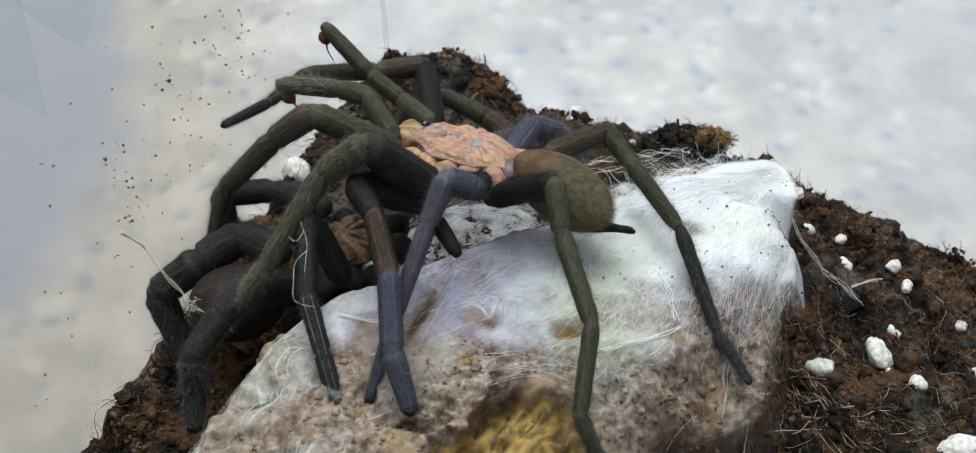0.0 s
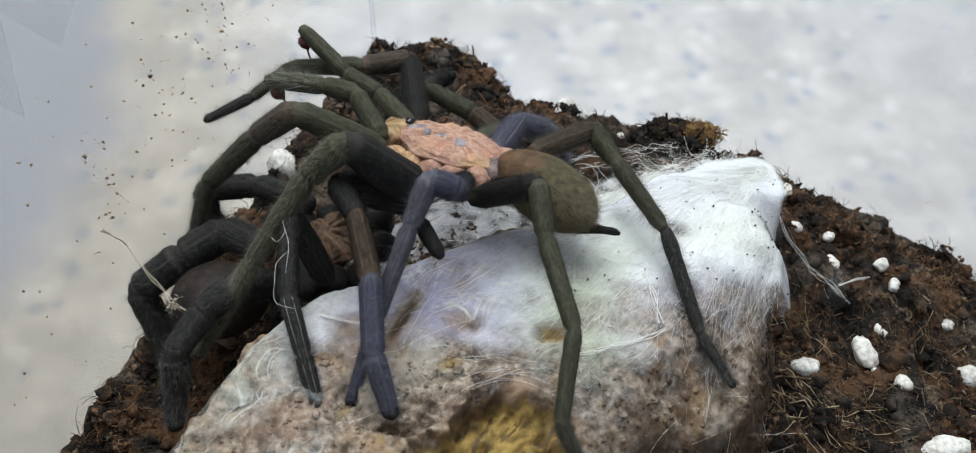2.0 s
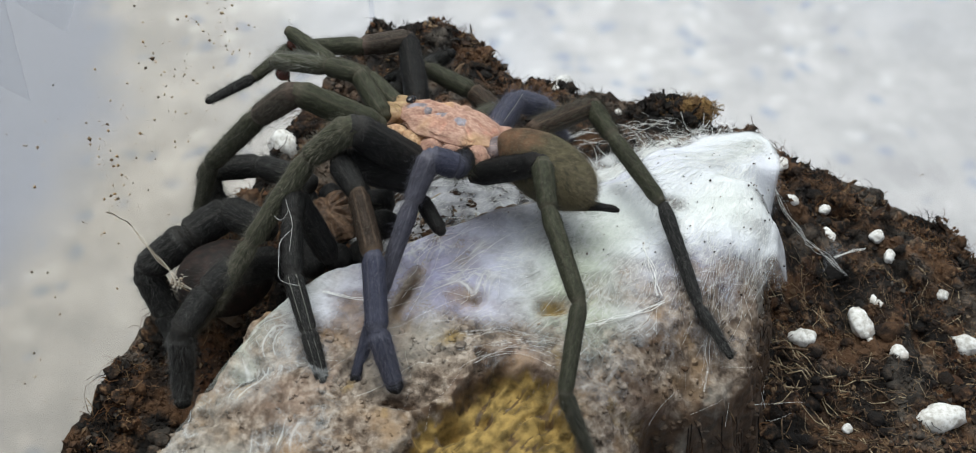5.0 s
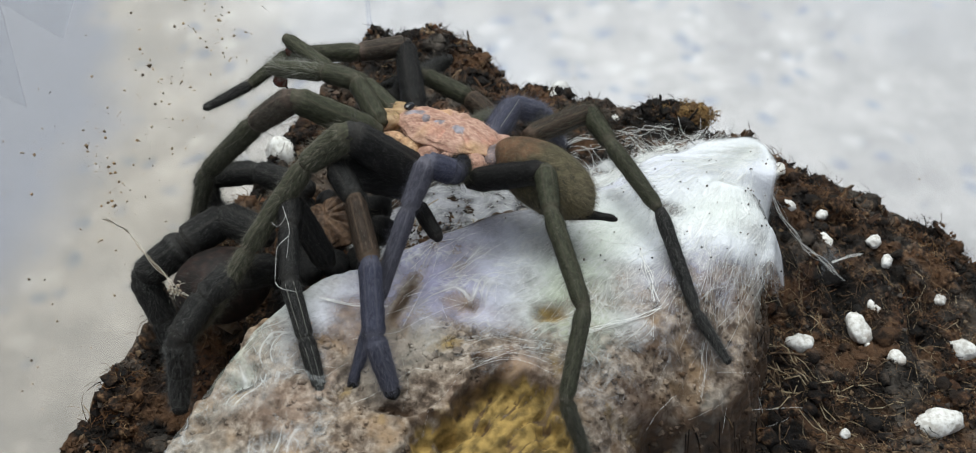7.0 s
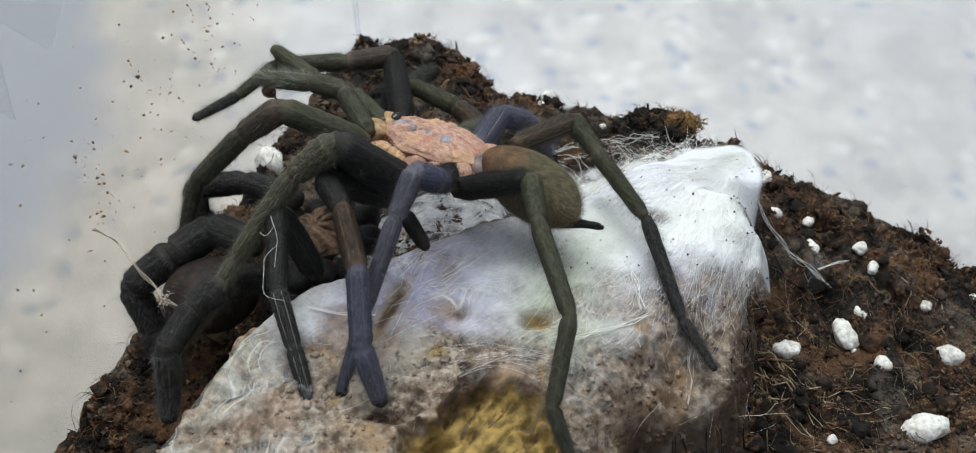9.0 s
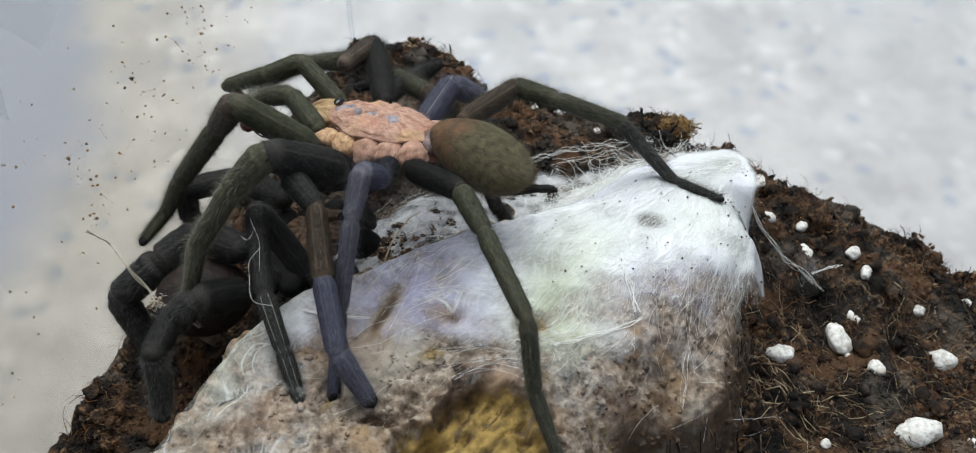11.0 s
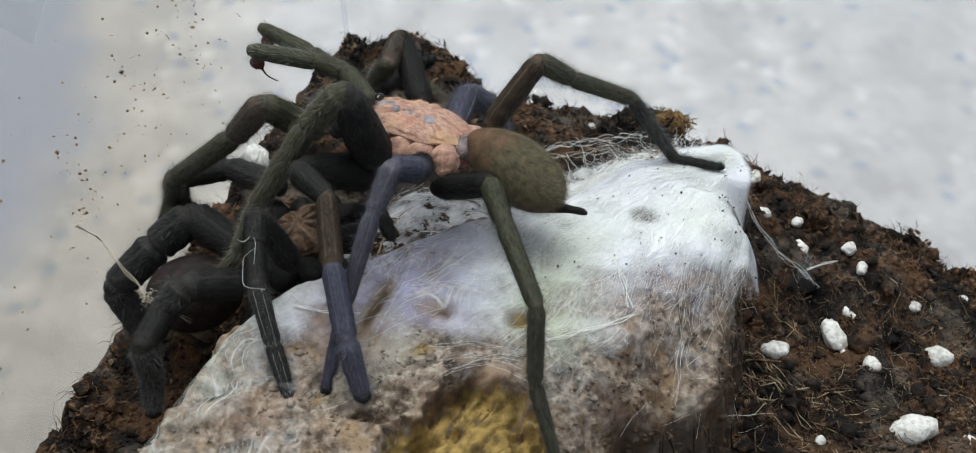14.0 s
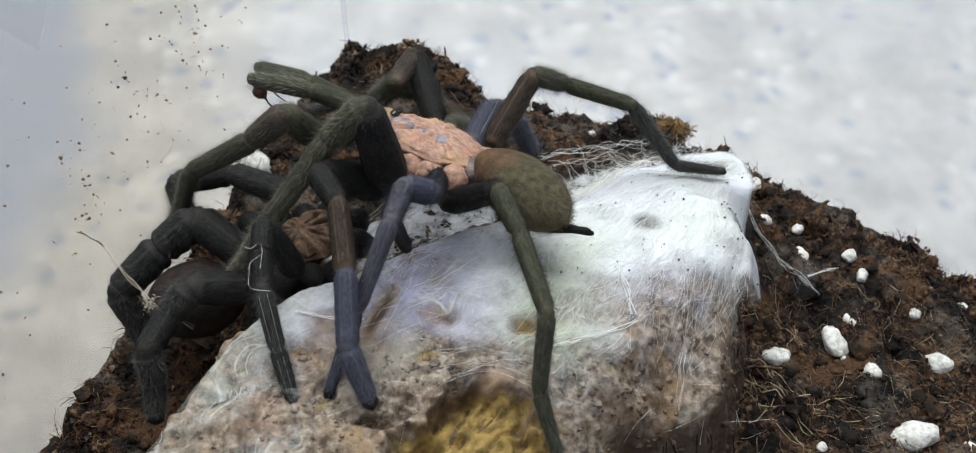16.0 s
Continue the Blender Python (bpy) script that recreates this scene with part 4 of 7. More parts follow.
def build_slab():
    step = 0.33
    xs, ys = np.arange(-56, 54, step), np.arange(62, 138, step)
    grid, verts, faces, ochre, dark = {}, [], [], [], []
    for j, y in enumerate(ys):
        for i, x in enumerate(xs):
            d = edge_distance(x, y)
            if d < -5.5:
                continue
            grid[i, j] = len(verts)
            verts.append((x * MM, y * MM, slab_height(x, y) * MM))
            a, b = slab_stains_and_shade(x, y, d)
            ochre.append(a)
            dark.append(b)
    for (i, j), a in grid.items():
        k = [grid.get(q) for q in ((i, j), (i + 1, j), (i + 1, j + 1), (i, j + 1))]
        if None not in k:
            faces.append(tuple(k))
    ob = soup("bark_slab", verts, faces, BARK, smooth=True)
    tagged(ob, "flat weathered bark slab with ochre rotten hollow, on soil", "bark")
    # crumbly lumps of rotten wood along its front and side
    rng = random.Random(77)
    lump_v, lump_f, lump_o, lump_d = [], [], [], []
    while len(lump_f) < 1300 * 80:
        x, y = rng.uniform(-48, 50), rng.uniform(72, 128)
        d = edge_distance(x, y)
        front = ramp01(103, 97, y) if x < 30 else ramp01(118, 104, y)
        if d < -3.5 or hollow_reach(x, y) > 0.5 or rng.random() > front * (0.25 + 0.75 * ramp01(-32, -8, x)) * (0.35 + 0.9 * noise.noise(Vector((x * 0.12, y * 0.12, 2)))) + 0.5 * ramp01(1.0, -1.0, d):
            continue
        r = 0.14 + 0.5 * rng.random() ** 3
        n = len(lump_v)
        clod_shape(lump_v, lump_f, Vector((x, y, slab_height(x, y) - 0.1 * r)) * MM, r * MM, rng)
        a, b = slab_stains_and_shade(x, y, d)
        lump_o += [a] * (len(lump_v) - n)
        lump_d += [min(1.0, b + rng.choice((0, 0, 0, 0.35)))] * (len(lump_v) - n)
    grit = soup("crumb", lump_v, lump_f, BARK, ob, smooth=True)
    tagged(grit, "crumbly lumps of rotten wood", kind="stuff")
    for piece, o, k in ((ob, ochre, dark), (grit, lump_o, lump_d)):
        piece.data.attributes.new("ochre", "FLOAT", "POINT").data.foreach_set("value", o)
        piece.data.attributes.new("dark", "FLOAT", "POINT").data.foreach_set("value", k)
    # torn fibres down the slab's side
    fib_v, fib_f = [], []
    for _ in range(520):
        x, y = rng.uniform(18, 52), rng.uniform(80, 128)
        d = edge_distance(x, y)
        if not -4.5 < d < 0.5:
            continue
        a = math.atan2(y - 104, x - 20) + rng.gauss(0, 0.5)
        ln = rng.uniform(2, 7)
        pts = []
        for k in range(5):
            q = Vector((x + math.cos(a) * ln * 0.16 * k, y + math.sin(a) * ln * 0.16 * k, 0))
            pts.append(Vector((q.x, q.y, max(slab_height(q.x, q.y), soil_level(q.x, q.y)) + 0.3 + 0.3 * math.sin(k))) * MM)
        tube(fib_v, fib_f, pts, rng.choice((0.05, 0.08, 0.13)) * MM, 4, 0.5)
    tagged(soup("torn_fibre", fib_v, fib_f, FIBRE, ob), "torn brown wood fibres", kind="stuff")


def sheet_grid(name, web, xs, ys, height, reach, thickness, material=None, hem=3.6):
    grid, verts, faces, thick = {}, [], [], []
    for j, y in enumerate(ys):
        for i, x in enumerate(xs):
            r = reach(x, y)
            if r < -1.0:
                continue
            grid[i, j] = len(verts)
            verts.append((x * MM, y * MM, height(x, y) * MM))
            thick.append(thickness(x, y) - 0.95 * ramp01(hem, -0.6, r))
    for (i, j), a in grid.items():
        k = [grid.get(q) for q in ((i, j), (i + 1, j), (i + 1, j + 1), (i, j + 1))]
        if None not in k:
            faces.append(tuple(k))
    sheet = soup(name, verts, faces, material or SILK, web, smooth=True)
    att = sheet.data.attributes.new("thickness", "FLOAT", "POINT")
    att.data.foreach_set("value", thick)
    flow = []
    for v in verts:
        x, y = v[0] / MM, v[1] / MM
        bend = 6.0 * noise.noise(Vector((x * 0.045, y * 0.045, 7))) + 1.5 * noise.noise(Vector((x * 0.15, y * 0.15, 9)))
        flow += [40 * math.atan2(160 - y, 58 - x) + bend, math.hypot(160 - y, 58 - x), 0.0]
    sheet.data.attributes.new("flow", "FLOAT_VECTOR", "POINT").data.foreach_set("vector", flow)
    # lavender and green where coloured light falls, painted into the silk's tint
    light_hue = [0.5 + 0.12 * ramp01(-14, -26, v[0] / MM) + 0.52 * spot(v[0] / MM, v[1] / MM, 14, 106, 9, 12) - 0.62 * spot(v[0] / MM, v[1] / MM, -5, 108, 13, 12) - 0.4 * spot(v[0] / MM, v[1] / MM, 36, 108, 10, 10) - 0.35 * spot(v[0] / MM, v[1] / MM, 0, 136, 14, 12) + 0.25 * noise.noise(Vector(v) * 60) for v in verts]
    sheet.data.attributes.new("tint", "FLOAT", "POINT").data.foreach_set("value", light_hue)


def upper_thickness(x, y):
    t = 0.50 * ramp01(0, 40, x) * ramp01(103 - 0.1 * x, 117, y) + 0.34 * ramp01(-38, -10, x) * ramp01(97, 104, y) * ramp01(30, 10, x) + 0.06 * ramp01(10, 3, edge_distance(x, y)) * ramp01(-15, -25, x)
    t -= 0.10 * spot(x, y, 1, 119, 10, 3.5, 0.3)
    v = y + 5.0 * noise.noise(Vector((x * 0.09, y * 0.05, 31))) + 2.5 * noise.noise(Vector((x * 0.3, y * 0.12, 33)))
    t -= 0.54 * (1 - ramp01(84, 109 - 0.06 * x, v)) + 0.10 * ramp01(-20, -36, x) - 0.10 * ramp01(-20, -36, x) * ramp01(100, 88, y)
    t += 0.16 * ramp01(8, 36, x) * ramp01(106, 118, y) - 0.04 + 0.24 * ramp01(0, 14, x) * ramp01(108, 100, y)
    t -= 0.75 * spot(x, y, 11.7, 103.5, 3.0, 1.9) + 0.32 * spot(x, y, 0.3, 104.5, 2.0, 1.5) + 0.75 * spot(x, y, -9.8, 105.4, 1.2, 5.4, -0.44) + 0.6 * spot(x, y, 32, 124.5, 2.4, 1.7, 0, 4) + 0.6 * spot(x, y, 48, 129, 2.5, 3.0)
    t += 0.50 * ramp01(-8, -27, x + 0.25 * (y - 90)) * (0.75 + 0.5 * noise.noise(Vector((x * 0.11, y * 0.11, 51)))) + 0.10 * spot(x, y, 34, 104, 11, 7, 0, 4) - 0.42 * spot(x, y, 49, 113, 7, 15, 0, 4)
    side = 115 + 0.14 * (x - 30) + 4.0 * noise.noise(Vector((x * 0.12, y * 0.12, 36)))
    t -= 0.13 * ramp01(118, 110, y) * ramp01(30, 20, x)
    t -= 0.48 * ramp01(18, 32, x) * ramp01(side + 8, side - 10, y)
    return t + 0.17 * noise.noise(Vector((x * 0.07, y * 0.07, 3))) + 0.15 * noise.noise(Vector((x * 0.14 + y * 0.05, y * 0.3, 6))) + 0.12 * noise.noise(Vector((x * 0.25, y * 0.25, 3)))


def lower_thickness(x, y):
    return 0.02 + 0.18 * ramp01(150, 138, y) + 0.12 * ramp01(-20, 8, x) - 0.7 * spot(x, y, -1.0, 132.5, 4.5, 2.2, 0.4) + 0.5 * noise.noise(Vector((x * 0.13, y * 0.13, 13))) + 0.65 * noise.noise(Vector((x * 0.4, y * 0.4, 13)))


def build_web():
    web = new("spider_web")
    web.matrix_world = Matrix.Identity(4)
    tagged(web, "white silk sheet spun over the bark slab and soil", "spider web")
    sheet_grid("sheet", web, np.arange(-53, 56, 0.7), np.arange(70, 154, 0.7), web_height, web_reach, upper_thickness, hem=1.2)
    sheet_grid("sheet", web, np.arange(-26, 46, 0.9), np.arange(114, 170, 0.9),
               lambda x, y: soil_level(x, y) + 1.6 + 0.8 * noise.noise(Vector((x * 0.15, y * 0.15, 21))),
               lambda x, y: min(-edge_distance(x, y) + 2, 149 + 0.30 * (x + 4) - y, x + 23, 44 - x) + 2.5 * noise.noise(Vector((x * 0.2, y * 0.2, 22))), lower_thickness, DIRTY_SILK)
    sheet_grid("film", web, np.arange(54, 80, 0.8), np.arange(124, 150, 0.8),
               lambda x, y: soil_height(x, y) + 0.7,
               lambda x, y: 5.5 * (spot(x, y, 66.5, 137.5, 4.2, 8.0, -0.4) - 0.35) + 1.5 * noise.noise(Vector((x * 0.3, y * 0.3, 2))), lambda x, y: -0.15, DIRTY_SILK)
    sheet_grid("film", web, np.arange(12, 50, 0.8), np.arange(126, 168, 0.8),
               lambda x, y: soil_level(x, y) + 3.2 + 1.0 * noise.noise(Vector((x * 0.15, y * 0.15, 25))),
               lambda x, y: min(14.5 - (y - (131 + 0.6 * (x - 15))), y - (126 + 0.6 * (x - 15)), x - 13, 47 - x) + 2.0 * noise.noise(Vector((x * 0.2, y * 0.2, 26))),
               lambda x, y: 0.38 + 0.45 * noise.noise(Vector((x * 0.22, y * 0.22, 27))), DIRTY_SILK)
    rng = random.Random(11)
    verts, faces = [], []
    # fine threads lying on the sheet
    n = 0
    while n < 1300:
        x, y = rng.uniform(-40, 52), rng.uniform(90, 149)
        if web_reach(x, y) < 0 or rng.random() > (0.02 + ramp01(-15, 40, x) * ramp01(103, 117, y)) * (1 - 0.8 * spot(x, y, 44, 104, 16, 13)):
            continue
        n += 1
        a, ln, bend = math.atan2(160 - y, 58 - x) + rng.gauss(0, 0.28), rng.uniform(5, 24), rng.uniform(-0.5, 0.5)
        pts = []
        for k in range(7):
            q = Vector((x + math.cos(a + bend * k / 4) * ln * (k / 6 - 0.5), y + math.sin(a + bend * k / 4) * ln * (k / 6 - 0.5), 0))
            sway = Vector((x * 0.3, k * 0.6, n * 1.7))
            q += Vector((noise.noise(sway), noise.noise(sway + Vector((0, 0, 40))), 0)) * 1.3
            if web_reach(q.x, q.y) < 3.0:
                break
            pts.append(Vector((q.x, q.y, web_height(q.x, q.y) + 0.12 + 0.22 * math.sin(k * 0.5 + n))) * MM)
        if len(pts) > 2:
            tube(verts, faces, pts, rng.choice((0.006, 0.008, 0.011, 0.017)) * MM, 3, 0.7)
    # long threads fanning out from the sheet's peak
    for n in range(262):
        a = min(4.15, rng.gauss(3.75, 0.36)) if n < 250 else rng.gauss(2.6, 0.5)
        x, y = (51 + rng.gauss(0, 1.2), 145 + rng.gauss(0, 1.2)) if n < 250 else (rng.uniform(20, 46), rng.uniform(100, 120))
        ln, bend, pts = rng.uniform(12, 46), rng.uniform(-0.2, 0.2), []
        for k in range(15):
            q = Vector((x + math.cos(a + bend * k / 14) * ln * k / 14, y + math.sin(a + bend * k / 14) * ln * k / 14, 0))
            sway = Vector((x * 0.3, k * 0.35, n * 1.7))
            q += Vector((noise.noise(sway), noise.noise(sway + Vector((0, 0, 40))), 0)) * 1.6
            if web_reach(q.x, q.y) < 1.5:
                break
            pts.append(Vector((q.x, q.y, web_height(q.x, q.y) + 0.2)) * MM)
        if len(pts) > 3:
            tube(verts, faces, pts, rng.choice((0.008, 0.012, 0.018, 0.030)) * MM, 3, 0.7)
    # the loose net behind the sheet
    for n in range(1500):
        x, y = rng.uniform(14, 46), rng.uniform(130, 160)
        if not 0 < y - (131 + (x - 15) * 0.6) < 13:
            continue
        a, ln = rng.gauss(1.0, 0.8), rng.uniform(4, 13)
        pts, bend = [], rng.uniform(-1.2, 1.2)
        for k in range(8):
            b = a + bend * math.sin(k * 0.7)
            x, y = x + math.cos(b) * ln / 8, y + math.sin(b) * ln / 8
            pts.append(Vector((x, y, soil_level(x, y) + 4.0 + 2.0 * noise.noise(Vector((x * 0.2, y * 0.2, n * 0.3))))) * MM)
        tube(verts, faces, pts, rng.choice((0.010, 0.014, 0.018, 0.025, 0.045)) * MM, 3, 0.7)
    # silk over the soil in the gap below the far edge of the slab
    for n in range(620):
        x, y = rng.uniform(-21, 24), rng.uniform(116, 146)
        if edge_distance(x, y) > 0.5 or y > 147 + 0.32 * (x + 4):
            continue
        a, ln = rng.gauss(0.3, 0.7), rng.uniform(3, 11)
        bend = rng.uniform(-0.8, 0.8)
        pts = []
        for k in range(7):
            b = a + bend * math.sin(k * 0.6)
            x, y = x + math.cos(b) * ln / 7, y + math.sin(b) * ln / 7
            pts.append(Vector((x, y, max(soil_level(x, y) + 2.6, 0) + 0.8 * noise.noise(Vector((x * 0.3, y * 0.3, n))))) * MM)
        tube(verts, faces, pts, rng.choice((0.008, 0.012, 0.018, 0.03)) * MM, 3, 0.7)
    # threads hanging from the sheet's side to the soil
    for n in range(18):
        y0 = rng.uniform(106, 146)
        x0 = 51 - 0.28 * max(0, 138 - y0)
        a = Vector((x0 - rng.uniform(0, 4), y0, web_height(x0 - 2, y0)))
        y1 = y0 - rng.uniform(2, 14)
        x1 = x0 + rng.uniform(-2, 6)
        b = Vector((x1, y1, soil_level(x1, y1) + rng.uniform(0, 8)))
        pts = [(a.lerp(b, k / 6) + Vector((0.5 * noise.noise(Vector((k * 0.5, n, 0))), 0.5 * noise.noise(Vector((k * 0.5, n, 7))), -1.0 * math.sin(k / 6 * math.pi)))) * MM for k in range(7)]
        tube(verts, faces, pts, rng.choice((0.012, 0.016, 0.028)) * MM, 3, 0.8)
    ob = soup("thread", verts, faces, THREAD, web)
    tagged(ob, "fine loose silk threads", kind="stuff")
    # a few thick ropes of silk
    def rope(ends, r, wild, seed):
        verts, faces = [], []
        for s in range(6):
            pts = []
            for (a, b) in zip(ends, ends[1:]):
                for k in range(6):
                    p = Vector(a).lerp(Vector(b), k / 6)
                    w = Vector((p.x * 0.25, p.y * 0.25, seed + s * 3.1))
                    pts.append((p + Vector((noise.noise(w), noise.noise(w + Vector((9, 0, 0))), noise.noise(w + Vector((0, 9, 0))))) * wild) * MM)
            tube(verts, faces, pts, r * (0.25 + 0.3 * (s % 3)) * MM, 4, 0.8)
        soup("silk_rope", verts, faces, THREAD, web)
    def lay(*ends):
        return [(x, y, web_height(x, y) + 0.5) for x, y in ends]
    rope(lay((26.7, 116), (26.4, 112), (27.3, 109), (28.2, 104.8)), 0.06, 0.9, 1)
    rope(lay((28.2, 104.8), (25.5, 103.0), (22, 101.2), (18.6, 99.9), (14, 99.0)), 0.075, 0.8, 5)
    rope(((13.4, 155.5, 74.5), (17.4, 158.5, 74), (23, 160.5, 73.5), (28, 162.6, 72.8), (34, 161.5, 74.5), (40, 162.5, 74)), 0.06, 1.6, 31)
    rope(((19, 155, 75), (26, 157, 75), (32, 156, 78)), 0.035, 1.8, 37)
    rope(((30, 144, 83), (31, 148, 80), (31.5, 152, 78)), 0.07, 1.0, 41)
    rope(((22, 142, 80), (26, 143.5, 82), (31, 143, 84)), 0.05, 1.2, 43)
    rope(lay((35.5, 102), (34.4, 97), (33.5, 93)), 0.018, 1.4, 9)
    rope(((52, 139, 83), (55.5, 137, 77), (60, 136, 70.5), (65, 135, 66.5), (68.6, 133, 63.5)), 0.055, 1.2, 12)
    rope(((66, 135, 66.5), (70, 137, 66), (73, 138, 65.5)), 0.05, 0.6, 14)
    rope(lay((-22, 105), (-17, 104), (-11, 103.5)), 0.05, 0.4, 17)
    rope(lay((-2, 97.5), (4, 98.6), (10, 98.0), (14, 96)), 0.014, 0.8, 19)
    rope(lay((-1, 97), (4, 98.0), (9, 97.4)), 0.012, 0.9, 23)
    # threads bridging the hollow's lip
    verts, faces = [], []
    for n in range(12):
        a = Vector((rng.uniform(-2.5, 1.5), rng.uniform(91.5, 96.0), 0))
        b = Vector((rng.uniform(10, 14.5), rng.uniform(91.8, 96.5), 0))
        pts = []
        for k in range(11):
            q = a.lerp(b, k / 10) + Vector((0, 2.0 * math.sin(math.pi * k / 10), 0))
            pts.append(Vector((q.x, q.y, 96.0 + 0.5 * math.sin(n) + 0.3 * noise.noise(Vector((k * 0.5, n, 0))))) * MM)
        tube(verts, faces, pts, rng.choice((0.007, 0.010, 0.014)) * MM, 3, 0.8)
    for n in range(9):
        x, y = rng.uniform(24, 44), rng.uniform(88, 100)
        a, ln = rng.gauss(0.8, 0.4), rng.uniform(3, 9)
        pts = [Vector((x + math.cos(a) * ln * k / 5, y + math.sin(a) * ln * k / 5, slab_top(x + math.cos(a) * ln * k / 5, y + math.sin(a) * ln * k / 5) + 0.6)) * MM for k in range(6)]
        tube(verts, faces, pts, rng.choice((0.010, 0.016)) * MM, 3, 0.8)
    tagged(soup("bridge_thread", verts, faces, THREAD, web), "stretched grey silk threads", kind="stuff")
    # dirt fallen on the sheet
    verts, faces = [], []
    for _ in range(170):
        x, y = rng.uniform(14, 52), rng.uniform(108, 147)
        if web_reach(x, y) > 1:
            crumb_shape(verts, faces, Vector((x, y, web_height(x, y) + 0.2)) * MM, rng.uniform(0.08, 0.26) * MM, rng)
    for _ in range(420):
        x, y = rng.uniform(-16, 16), rng.uniform(112, 146)
        d = edge_distance(x, y)
        z = web_height(x, y) if d > -1 else soil_level(x, y) + 2.4
        if d < 7 and rng.random() < 0.5 + noise.noise(Vector((x * 0.3, y * 0.3, 2))):
            crumb_shape(verts, faces, Vector((x, y, z)) * MM, rng.uniform(0.06, 0.30 if d < -1 else 0.16) * MM, rng)
    tagged(soup("dirt_crumb", verts, faces, CRUMB, web), "dark dirt crumbs caught on the silk", kind="stuff")


def build_roots():
    rng = random.Random(41)
    for n in range(30):
        x, y = (rng.uniform(49, 68), rng.uniform(96, 122)) if n < 19 else (rng.uniform(50, 55), rng.uniform(114, 124))
        a = rng.gauss(-0.75, 0.3) if n < 19 else rng.gauss(-0.85, 0.12)
        pts = []
        for k in range(12):
            x, y, a = x + 2.2 * math.cos(a), y + 2.2 * math.sin(a), a + rng.uniform(-0.4, 0.4)
            pts.append(Vector((x, y, soil_height(x, y) + 0.1 + 0.45 * math.sin(0.9 * k + n))) * MM)
        verts, faces = [], []
        pale = n % 3 == 1
        tube(verts, faces, pts, rng.uniform(0.06, 0.12 if pale else 0.25) * MM, 6, 0.5)
        tagged(soup("root", verts, faces, PALE_ROOT if pale else ROOT, smooth=True), "thin pale tan root lying on the soil" if pale else "thin brown dry root lying on the soil", "root", "dry roots")
    for way in (((-6.8, 129.8, 79.0), (-5.2, 131.7, 79.0), (-2.5, 132.7, 79.0), (0.2, 133.9, 79.0), (0.4, 135.5, 79.0)), ((-11.9, 128.1, 79.0), (-10.7, 132.8, 79.0), (-9.3, 135.8, 79.0), (-7.7, 138.5, 79.0), (-5.8, 140.1, 79.0))):
        verts, faces = [], []
        tube(verts, faces, [Vector(p) * MM for p in curve(way)], 0.16 * MM, 6, 0.6)
        tagged(soup("root", verts, faces, PALE_ROOT, smooth=True), "thin pale curly root bridging a gap in the silk", "root", "dry roots")


def perlite(x, y, size, rng, z=None):
    bm = bmesh.new()
    bmesh.ops.create_icosphere(bm, subdivisions=3, radius=1)
    seed = Vector((rng.uniform(0, 50), rng.uniform(0, 50), rng.uniform(0, 50)))
    for v in bm.verts:
        v.co *= 1 + 0.28 * noise.noise(v.co * 1.2 + seed) + 0.14 * noise.noise(v.co * 3.5 + seed) - 0.06 * abs(noise.noise(v.co * 8 + seed))
        v.co = Vector((v.co.x * size[0], v.co.y * size[1], v.co.z * size[2])) * MM
    ob = mesh_ob("perlite_granule", bm, PERLITE)
    h = (soil_height(x, y) if z is None else z) + size[2] * 0.45
    ob.matrix_world = pose(x * MM, y * MM, h * MM, rng.uniform(-20, 20), rng.uniform(-20, 20), rng.uniform(0, 180))
    return tagged(ob, "white porous perlite granule half sunk in the soil", "perlite", "perlite granules")


